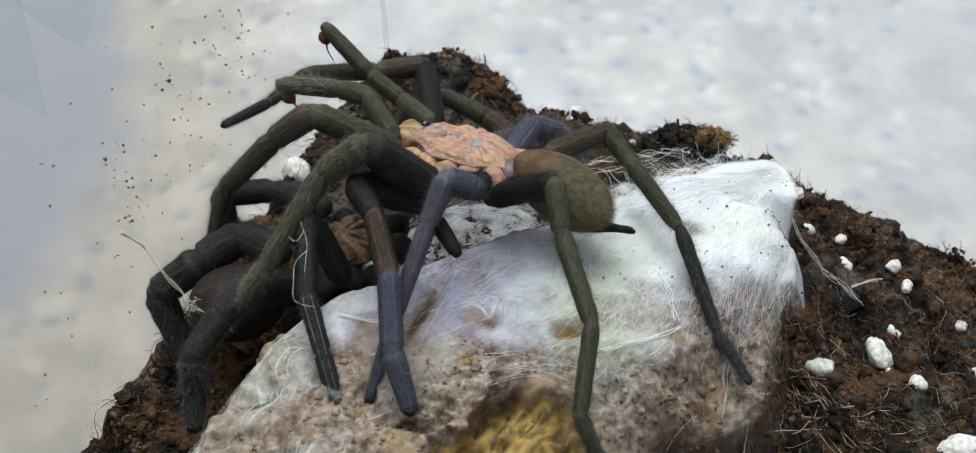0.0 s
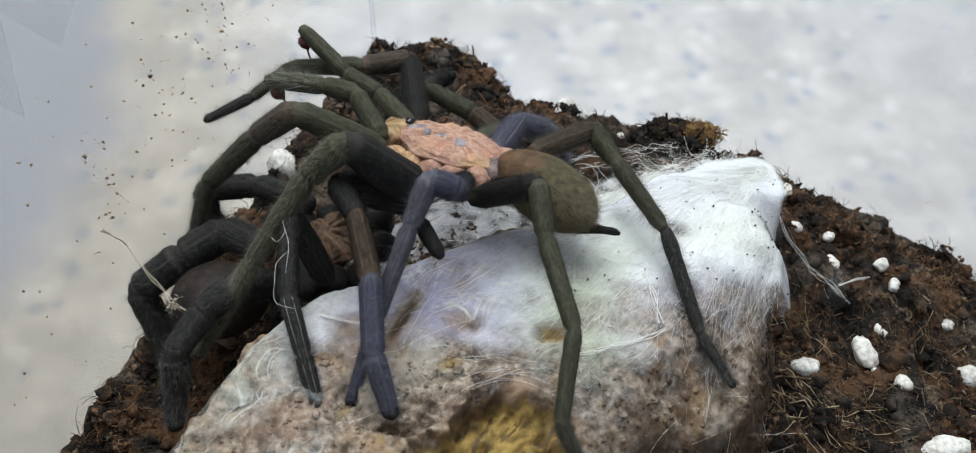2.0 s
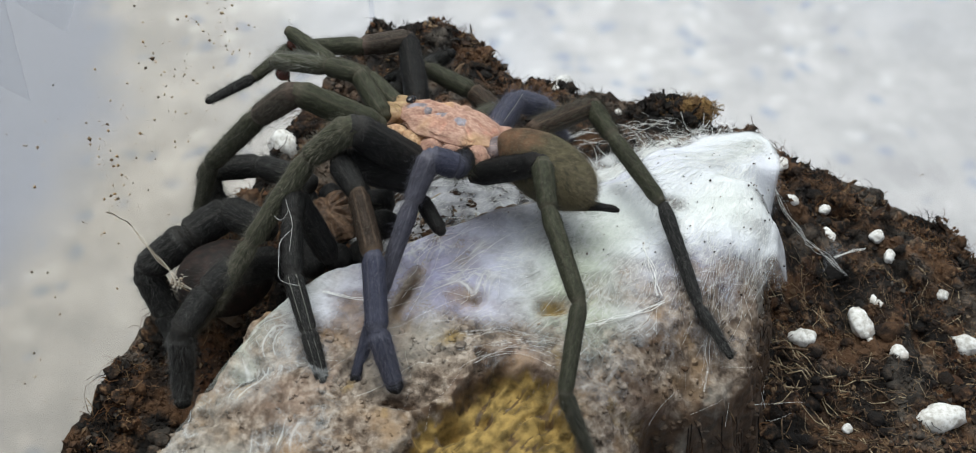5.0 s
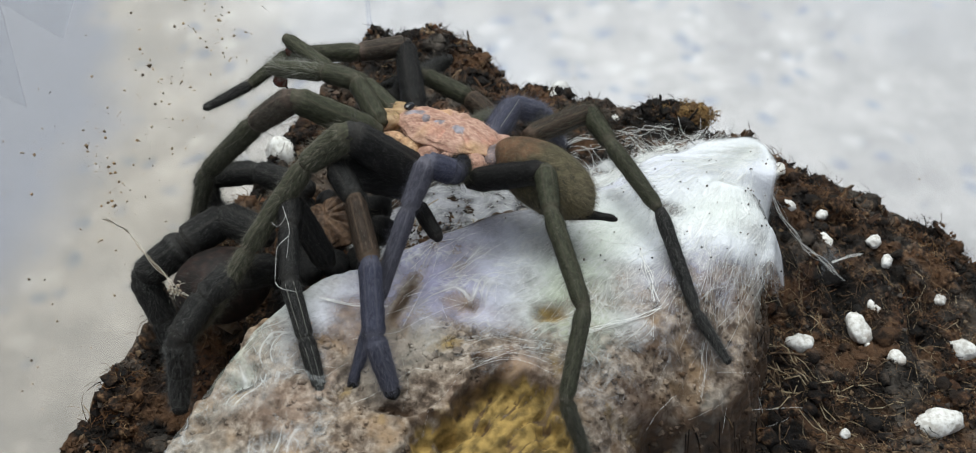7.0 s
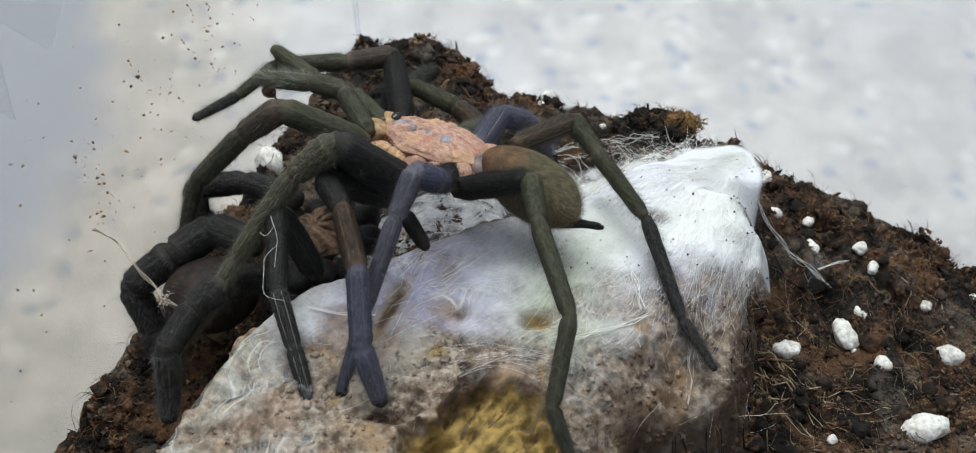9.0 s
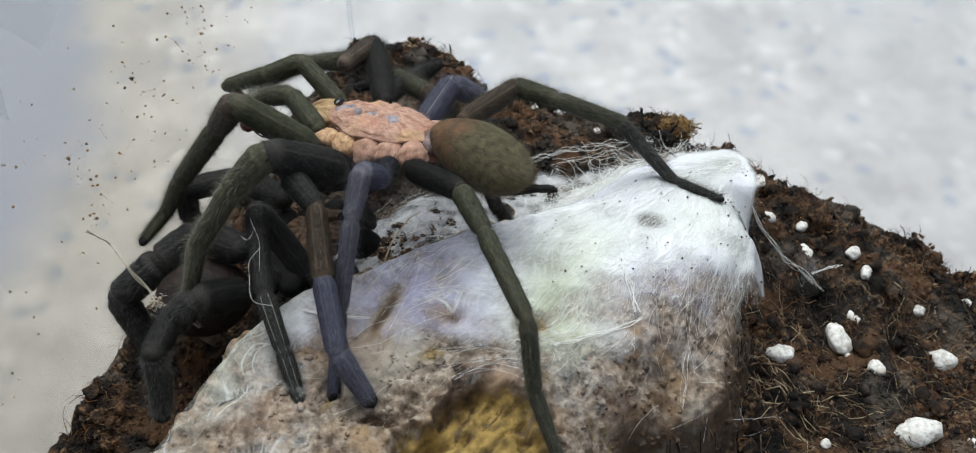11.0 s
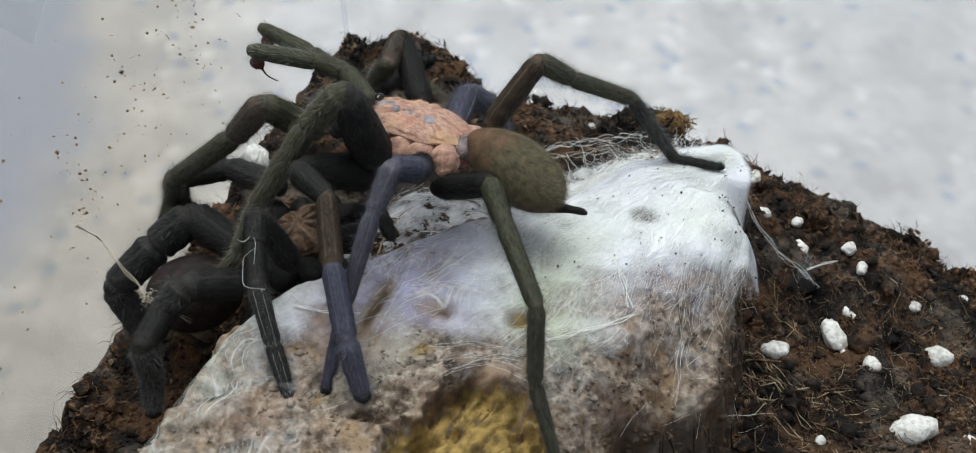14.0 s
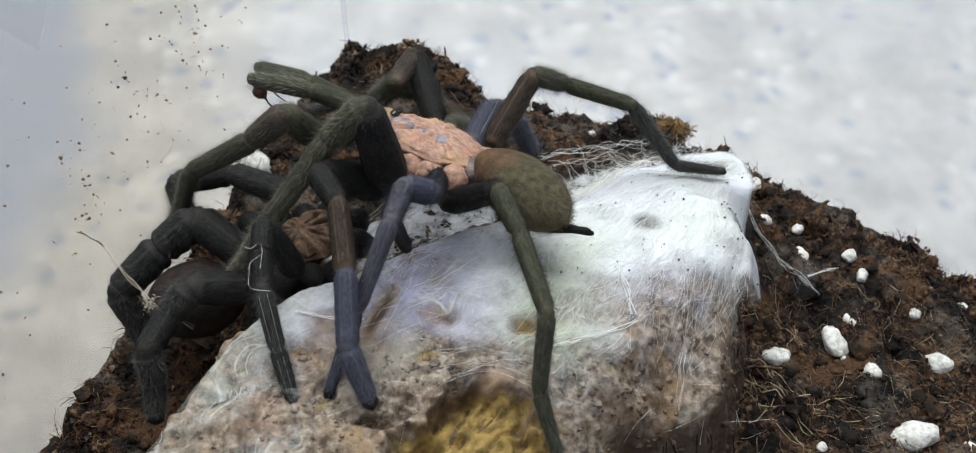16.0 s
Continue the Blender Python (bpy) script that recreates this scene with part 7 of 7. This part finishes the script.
    stance("near_reach", 14.0, (-20.0, 133.4, 104.6), (-26.2, 128.2, 115.3), (-32.0, 130.7, 106.2), (-44.4, 134.6, 92.6), (-47.2, 138.0, 83.3), (-46.4, 129.8, 86.8))
    stance("near_reach", 14.5, (-19.0, 132.7, 104.1), (-24.1, 127.8, 115.5), (-31.2, 130.5, 107.4), (-42.4, 135.7, 93.2), (-46.0, 137.7, 83.8), (-45.7, 129.7, 87.8))
    stance("near_reach", 15.5, (-19.6, 132.4, 105.1), (-23.1, 126.2, 116.4), (-29.4, 129.4, 107.9), (-41.8, 135.2, 95.0), (-45.2, 135.9, 85.5), (-48.6, 138.4, 77.7))
    stance("far_front", 3.5, (-9.0, 142.2, 99.2), (-11.1, 157.0, 100.0), (-18.8, 153.3, 101.9), (-31.3, 155.9, 99.2), (-37.2, 148.9, 98.6), (-44.2, 145.8, 96.6))
    stance("far_front", 9.2, (-8.9, 140.8, 100.5), (-11.0, 155.6, 101.3), (-18.5, 151.8, 103.4), (-31.1, 154.4, 100.5), (-36.9, 147.4, 100.0), (-44.1, 145.6, 96.8))
    stance("far_front", 9.5, (-10.6, 139.8, 101.5), (-11.4, 154.8, 100.6), (-19.0, 153.1, 104.2), (-31.6, 155.2, 101.0), (-36.6, 147.9, 102.6), (-43.0, 147.6, 97.7))
    stance("far_front", 9.7, (-10.9, 140.1, 103.4), (-12.2, 154.9, 101.2), (-20.5, 154.1, 103.8), (-33.8, 155.1, 103.5), (-39.3, 148.0, 104.9), (-45.4, 146.9, 99.8))
    stance("far_front", 11.8, (-10.4, 142.5, 104.5), (-13.6, 157.1, 105.2), (-15.1, 148.7, 106.4), (-20.6, 156.9, 97.9), (-23.9, 149.6, 102.3), (-28.5, 153.2, 96.9))
    stance("far_front", 12.0, (-10.4, 142.5, 105.3), (-15.4, 156.7, 104.2), (-16.3, 148.3, 106.4), (-21.0, 156.3, 97.0), (-23.8, 149.2, 101.9), (-28.3, 153.0, 96.4))
    stance("far_front", 12.5, (-7.9, 141.5, 105.5), (-10.3, 156.0, 102.5), (-12.0, 147.7, 104.3), (-18.1, 154.5, 95.0), (-22.5, 147.8, 99.1), (-27.6, 151.0, 93.9))
    stance("far_front", 13.0, (-8.4, 141.6, 106.0), (-11.5, 155.6, 101.5), (-12.2, 147.3, 104.3), (-17.1, 155.1, 95.0), (-22.1, 148.3, 98.5), (-26.8, 151.9, 93.0))
    stance("far_front", 13.5, (-6.7, 143.0, 103.3), (-10.2, 157.5, 105.9), (-12.8, 149.6, 108.3), (-17.0, 156.4, 98.0), (-21.5, 149.3, 101.5), (-26.7, 152.2, 96.1))
    stance("far_front", 14.0, (-3.5, 142.0, 102.0), (-7.2, 156.4, 103.8), (-9.2, 148.0, 105.4), (-13.2, 154.2, 94.6), (-18.0, 147.9, 99.1), (-23.1, 151.2, 93.9))
    stance("far_front", 14.5, (-2.4, 140.7, 100.9), (-4.8, 155.3, 102.9), (-9.8, 148.3, 104.6), (-17.8, 152.9, 95.4), (-21.8, 146.3, 100.3), (-27.2, 148.7, 95.1))
    stance("far_front", 15.5, (-1.7, 140.2, 101.2), (-5.1, 154.7, 102.9), (-8.3, 146.7, 104.2), (-12.9, 153.4, 94.0), (-18.0, 147.3, 98.5), (-23.9, 150.3, 94.1))
    stance("far_second", 3.5, (0.7, 139.6, 97.0), (4.3, 147.2, 91.8), (-0.1, 152.0, 92.4), (-8.0, 155.8, 94.3), (-11.8, 158.3, 91.2), (-14.9, 155.9, 92.0))
    stance("far_second", 9.2, (0.7, 138.0, 98.6), (4.3, 145.6, 93.4), (-0.1, 150.3, 94.1), (-8.0, 154.6, 95.3), (-11.5, 157.4, 92.1), (-15.0, 155.5, 92.3))
    stance("far_second", 9.7, (-1.3, 137.2, 99.1), (1.2, 145.6, 94.4), (-2.9, 150.3, 96.5), (-9.7, 156.1, 95.8), (-14.0, 157.6, 92.7), (-17.0, 155.0, 93.7))
    stance("far_second", 12.5, (-6.4, 141.5, 104.9), (-3.0, 149.3, 99.7), (-6.0, 154.2, 96.7), (-9.6, 161.5, 93.0), (-12.6, 157.8, 95.7), (-15.9, 155.9, 96.7))
    stance("far_second", 14.5, (0.3, 139.6, 100.7), (3.4, 145.9, 93.7), (-0.4, 151.2, 93.8), (-6.0, 158.1, 92.0), (-9.1, 154.8, 95.1), (-12.6, 155.2, 93.3))
    stance("far_third", 3.5, (3.7, 134.3, 101.0), (7.1, 143.1, 98.7), (12.1, 145.0, 95.5), (16.0, 149.7, 82.5), (14.5, 140.8, 82.5), (10.7, 136.2, 78.8))
    stance("far_third", 9.2, (3.7, 132.8, 102.5), (7.0, 141.6, 100.3), (12.1, 143.3, 97.1), (15.9, 148.0, 84.1), (14.3, 139.2, 84.2), (10.7, 136.1, 79.0))
    stance("far_third", 9.5, (4.4, 131.6, 101.7), (7.5, 140.5, 99.4), (12.5, 142.0, 95.9), (16.7, 146.8, 83.1), (13.9, 138.5, 85.2), (10.5, 137.2, 79.1))
    stance("far_third", 9.7, (1.2, 132.9, 102.1), (6.0, 141.0, 99.5), (11.0, 141.4, 95.7), (16.2, 145.5, 82.9), (13.4, 137.2, 84.9), (10.0, 136.6, 78.8))
    stance("far_third", 11.8, (-6.8, 139.6, 104.1), (-2.8, 148.2, 106.3), (2.0, 149.2, 102.3), (-0.4, 141.7, 90.2), (4.4, 135.6, 85.6), (9.6, 136.1, 81.0))
    stance("far_third", 12.0, (-5.2, 140.4, 105.8), (-1.0, 149.2, 106.5), (3.4, 149.4, 101.9), (1.1, 141.8, 89.8), (6.0, 135.7, 85.4), (11.1, 136.3, 80.7))
    stance("far_third", 12.5, (-1.8, 138.9, 105.4), (2.2, 147.7, 104.9), (5.5, 148.9, 99.6), (1.2, 144.1, 86.8), (5.4, 136.4, 85.5), (10.6, 137.1, 80.7))
    stance("far_third", 13.5, (0.5, 136.2, 105.4), (1.9, 145.7, 104.1), (6.6, 146.2, 100.0), (9.0, 150.6, 86.7), (9.4, 141.8, 84.9), (9.0, 135.1, 83.2))
    stance("far_third", 14.0, (1.8, 135.0, 104.3), (3.8, 144.3, 102.3), (8.0, 145.8, 98.0), (10.5, 150.8, 84.8), (10.8, 141.9, 83.8), (9.3, 135.1, 83.4))
    stance("far_third", 14.5, (4.3, 133.6, 103.0), (7.5, 142.7, 101.8), (11.7, 144.3, 97.4), (15.0, 149.6, 84.5), (13.6, 140.7, 84.4), (9.4, 135.2, 83.2))
    stance("near_palp", 0.0, (-14.6, 132.1, 106.5), (-18.9, 139.0, 108.9), (-23.8, 142.8, 107.1), (-33.9, 146.0, 105.3))
    stance("near_palp", 3.5, (-13.8, 132.9, 105.4), (-17.9, 139.9, 107.9), (-23.3, 143.1, 106.6), (-32.8, 147.5, 103.8))
    stance("near_palp", 9.2, (-13.7, 131.9, 106.4), (-17.8, 139.0, 108.7), (-23.2, 142.3, 107.4), (-32.5, 147.0, 104.3))
    stance("near_palp", 9.5, (-14.7, 129.1, 106.6), (-17.6, 137.1, 106.4), (-22.4, 141.2, 106.5), (-32.4, 144.8, 104.6))
    stance("near_palp", 9.7, (-15.5, 129.5, 106.9), (-19.1, 137.3, 106.7), (-24.8, 140.2, 106.1), (-35.2, 142.5, 104.6))
    stance("near_palp", 11.8, (-22.5, 131.5, 109.7), (-27.8, 138.0, 110.9), (-31.7, 141.0, 106.8), (-35.1, 145.1, 97.4))
    stance("near_palp", 12.0, (-22.0, 130.1, 108.3), (-27.9, 136.2, 108.6), (-31.7, 139.6, 104.7), (-36.7, 140.8, 95.2))
    stance("near_palp", 12.5, (-19.0, 131.5, 107.8), (-21.5, 138.7, 111.6), (-25.8, 142.9, 109.5), (-30.6, 145.5, 100.2))
    stance("near_palp", 13.0, (-19.6, 132.7, 107.9), (-20.8, 139.6, 112.8), (-24.5, 144.3, 110.7), (-32.1, 147.0, 103.5))
    stance("near_palp", 13.5, (-14.9, 133.5, 108.3), (-18.7, 140.0, 112.4), (-23.2, 144.1, 110.4), (-32.7, 147.3, 106.5))
    stance("near_palp", 14.0, (-11.4, 134.2, 110.5), (-15.1, 141.7, 109.3), (-20.2, 145.4, 108.4), (-30.9, 147.2, 109.3))
    stance("near_palp", 14.5, (-11.3, 132.6, 109.2), (-15.8, 139.8, 108.1), (-21.1, 143.2, 107.4), (-31.1, 147.0, 106.1))
    stance("near_palp", 15.5, (-11.2, 132.4, 108.3), (-15.5, 139.4, 106.0), (-21.5, 141.2, 107.4), (-31.4, 145.3, 106.2))
    stance("far_palp", 0.0, (-9.3, 137.5, 104.9), (-14.3, 145.9, 102.0), (-19.6, 149.7, 104.3), (-27.0, 155.5, 109.6))
    stance("far_palp", 1.5, (-9.2, 136.6, 105.3), (-14.2, 145.1, 102.9), (-19.3, 149.2, 104.7), (-26.7, 155.1, 110.2))
    stance("far_palp", 2.5, (-10.7, 138.3, 101.8), (-16.6, 146.6, 102.0), (-22.5, 149.9, 102.3), (-29.9, 157.7, 103.4))
    stance("far_palp", 3.5, (-11.5, 137.2, 103.0), (-17.1, 145.7, 101.8), (-23.2, 148.7, 102.1), (-31.2, 155.9, 102.9))
    stance("far_palp", 9.2, (-11.4, 136.0, 104.2), (-17.0, 144.4, 103.0), (-23.1, 147.6, 103.2), (-30.9, 155.2, 103.3))
    stance("far_palp", 9.5, (-12.8, 135.0, 106.1), (-18.2, 142.4, 101.6), (-23.7, 145.0, 104.3), (-30.7, 152.6, 101.5))
    stance("far_palp", 9.7, (-14.0, 134.7, 105.7), (-20.4, 142.6, 105.3), (-25.3, 146.3, 102.5), (-33.8, 152.9, 101.7))
    stance("far_palp", 11.8, (-19.0, 140.8, 106.6), (-25.5, 146.9, 111.8), (-31.6, 145.4, 109.0), (-38.8, 147.2, 101.2))
    stance("far_palp", 12.0, (-18.6, 141.3, 107.9), (-24.9, 148.0, 112.5), (-30.6, 146.0, 109.3), (-35.3, 152.2, 101.9))
    stance("far_palp", 12.5, (-16.0, 137.5, 109.2), (-21.6, 145.5, 106.4), (-27.1, 148.8, 104.5), (-31.4, 152.6, 95.4))
    stance("far_palp", 13.5, (-13.2, 136.4, 106.7), (-19.9, 143.6, 104.1), (-25.5, 146.9, 102.5), (-31.1, 152.0, 94.8))
    stance("far_palp", 14.0, (-11.0, 137.9, 105.7), (-16.5, 146.4, 104.7), (-21.8, 150.6, 105.7), (-30.6, 157.0, 105.7))
    stance("far_palp", 14.5, (-11.0, 136.4, 103.9), (-16.5, 145.0, 104.7), (-22.2, 148.7, 105.2), (-31.5, 153.8, 103.5))
    stance("far_palp", 15.5, (-11.0, 136.0, 104.1), (-16.5, 144.4, 102.4), (-22.6, 146.9, 104.3), (-31.6, 152.5, 102.3))
    stance("lower_front", 3.5, (-22.5, 116.7, 90.9), (-26.8, 119.5, 102.3), (-26.7, 114.1, 102.5), (-25.9, 105.2, 101.1), (-23.3, 97.8, 97.4), (-20.9, 90.8, 95.1))
    stance("lower_front", 9.2, (-22.3, 115.8, 92.0), (-26.5, 118.4, 103.5), (-26.4, 113.0, 103.8), (-25.6, 104.1, 102.7), (-23.2, 97.3, 98.0), (-20.9, 90.6, 95.3))
    stance("lower_front", 12.5, (-23.4, 115.2, 95.4), (-30.6, 118.2, 105.2), (-29.7, 112.9, 104.0), (-27.6, 104.5, 101.6), (-24.4, 97.4, 97.8), (-21.5, 90.6, 95.5))
    stance("lower_front", 14.5, (-23.7, 117.7, 90.9), (-27.0, 116.7, 102.9), (-26.9, 111.3, 102.4), (-25.5, 102.8, 104.9), (-23.7, 97.3, 98.5), (-21.3, 90.7, 95.2))
    stance("lower_back", 3.5, (-27.3, 133.5, 89.3), (-36.6, 139.6, 87.1), (-46.2, 140.6, 84.8), (-45.8, 139.3, 78.7), (-42.1, 133.9, 81.8), (-41.8, 135.1, 77.8))
    stance("lower_back", 9.2, (-27.0, 132.7, 90.3), (-36.3, 138.7, 88.1), (-45.9, 139.8, 85.6), (-45.6, 138.7, 79.5), (-41.8, 133.3, 82.4), (-41.7, 134.7, 78.4))
    stance("lower_back", 12.5, (-28.4, 133.0, 91.2), (-36.7, 140.3, 88.9), (-46.3, 138.1, 87.5), (-46.2, 137.5, 81.4), (-42.8, 132.1, 84.8), (-42.5, 133.1, 80.8))
    stance("lower_back", 14.5, (-27.2, 134.2, 91.2), (-36.5, 140.4, 89.2), (-46.3, 140.2, 87.3), (-46.0, 139.2, 81.2), (-42.6, 133.7, 84.2), (-42.4, 135.0, 80.2))
    stance("lower_side", 3.5, (-33.4, 123.9, 88.9), (-40.6, 129.5, 86.7), (-47.2, 125.6, 84.9), (-55.0, 123.4, 79.1), (-52.5, 119.8, 71.1), (-50.5, 115.6, 68.3))
    stance("lower_side", 9.2, (-33.1, 123.1, 89.9), (-40.3, 128.7, 87.7), (-46.7, 124.4, 86.3), (-54.5, 122.3, 80.4), (-52.1, 119.0, 72.3), (-50.5, 115.5, 68.4))
    stance("lower_side", 12.5, (-34.5, 122.3, 89.7), (-42.4, 127.1, 88.1), (-48.5, 123.1, 85.4), (-55.9, 120.5, 79.2), (-53.7, 119.9, 70.4), (-50.6, 115.5, 70.9))
    stance("lower_side", 14.5, (-33.2, 123.5, 88.1), (-40.6, 128.7, 90.8), (-46.7, 126.0, 86.8), (-53.8, 121.4, 81.4), (-51.1, 119.2, 73.0), (-50.2, 117.3, 68.1))
    stance("lower_low", 3.5, (-32.2, 119.1, 86.3), (-36.5, 113.6, 91.9), (-40.9, 110.2, 90.1), (-44.4, 104.1, 88.3), (-45.2, 102.7, 80.9), (-45.4, 99.1, 77.1))
    stance("lower_low", 9.2, (-31.9, 118.3, 87.2), (-36.2, 112.8, 92.9), (-40.7, 109.6, 91.0), (-44.1, 103.5, 89.2), (-44.9, 102.0, 81.8), (-45.4, 99.1, 77.4))
    stance("lower_low", 12.5, (-34.0, 114.1, 87.3), (-41.3, 110.0, 90.6), (-45.8, 109.0, 87.1), (-45.3, 102.6, 90.3), (-45.2, 102.2, 82.7), (-45.4, 100.1, 77.8))
    stance("lower_low", 14.5, (-31.2, 115.8, 88.9), (-39.1, 113.1, 92.5), (-42.8, 111.0, 88.6), (-45.1, 104.2, 88.8), (-45.3, 103.7, 81.2), (-45.2, 100.0, 77.5))
    stance("lower_far", 3.5, (-21.6, 150.6, 85.0), (-16.0, 151.0, 87.8), (-12.6, 154.0, 92.1), (-9.7, 157.9, 91.9), (-6.7, 160.2, 91.7), (-4.3, 160.1, 93.6))
    stance("lower_far", 9.2, (-21.4, 149.6, 86.1), (-15.9, 149.6, 89.2), (-12.5, 151.9, 94.0), (-9.5, 155.7, 93.9), (-6.6, 158.0, 93.7), (-4.2, 160.0, 93.8))
    stance("lower_far", 12.5, (-19.6, 152.1, 88.2), (-13.9, 152.3, 91.0), (-10.3, 153.3, 95.9), (-7.4, 157.3, 95.6), (-4.4, 159.6, 95.4), (-2.0, 159.3, 97.4))
    stance("lower_far", 14.5, (-19.4, 151.5, 86.2), (-14.7, 152.1, 90.3), (-11.2, 152.9, 95.4), (-8.0, 156.6, 95.2), (-5.4, 159.3, 94.8), (-2.6, 159.2, 96.2))
    stance("lower_palp", 9.2, (-7.5, 114.7, 106.7), (-4.6, 110.1, 105.2))
    stance("lower_palp", 12.5, (-19.5, 121.0, 109.2), (-17.2, 116.8, 107.6))
    stance("lower_palp", 14.5, (-8.4, 117.7, 104.0), (-6.5, 114.3, 102.2))
    stance("body", 3.5, (-10.9, 135.8, 104.0), (3.7, 127.0, 106.2), (19.9, 116.6, 101.3))
    stance("body", 7.0, (-10.6, 134.7, 105.0), (4.0, 125.6, 106.8), (19.9, 114.7, 102.3))
    stance("body", 9.2, (-10.6, 134.7, 105.0), (4.0, 125.6, 106.8), (19.9, 114.7, 102.3))
    stance("body", 9.5, (-10.4, 132.1, 105.4), (3.7, 122.5, 107.9), (19.6, 112.4, 101.0))
    stance("body", 9.7, (-12.2, 133.0, 106.5), (1.7, 122.7, 106.9), (17.9, 112.7, 101.1))
    stance("body", 11.8, (-21.5, 136.6, 108.4), (-5.2, 131.4, 110.9), (11.8, 121.2, 109.9))
    stance("body", 12.0, (-20.3, 134.9, 109.5), (-4.0, 129.7, 111.5), (14.3, 122.3, 108.1))
    stance("body", 12.5, (-17.0, 135.2, 109.1), (-1.2, 128.9, 111.9), (16.7, 121.0, 107.2))
    stance("body", 13.0, (-17.8, 135.3, 110.0), (-1.9, 128.8, 111.7), (16.1, 120.9, 106.5))
    stance("body", 13.5, (-13.6, 136.4, 108.2), (2.0, 129.2, 110.0), (18.3, 118.7, 105.8))
    stance("body", 14.0, (-11.1, 136.0, 107.2), (3.6, 127.0, 108.8), (19.6, 116.9, 102.6))
    stance("body", 14.5, (-10.2, 135.3, 105.5), (4.4, 126.2, 106.7), (19.7, 114.2, 102.7))
    stance("body", 15.5, (-9.7, 135.0, 106.1), (4.5, 125.4, 107.6), (20.2, 114.7, 101.7))
    stance("body", 16.0, (-9.2, 136.4, 104.8), (4.6, 126.2, 106.3), (19.6, 113.6, 103.3))
    still = [0.5 * k for k in range(19)]
    times = still[:-1] + [9.0, 9.2, 9.35, 9.5, 9.7] + [10.0 + 0.25 * k for k in range(7)] + [11.75, 12.0, 12.25, 12.5, 12.75, 13.0, 13.25, 13.5, 13.75, 14.0, 14.25, 14.5, 15.0, 15.5, 16.0]
    walk(upper, [(t, body_pose(t)) for t in times])
    rest = lower.matrix_world.copy()
    for limb, (spider, pieces) in MOVING.items():
        for i, ob in enumerate(pieces):
            rows = []
            for t in times:
                home = body_pose(t) if spider is upper else rest
                m = abdomen_pose(t) if limb == "body" else piece_pose(joints_at(limb, t), i)
                rows.append((t, home.inverted() @ m))
            walk(ob, rows)


motions()
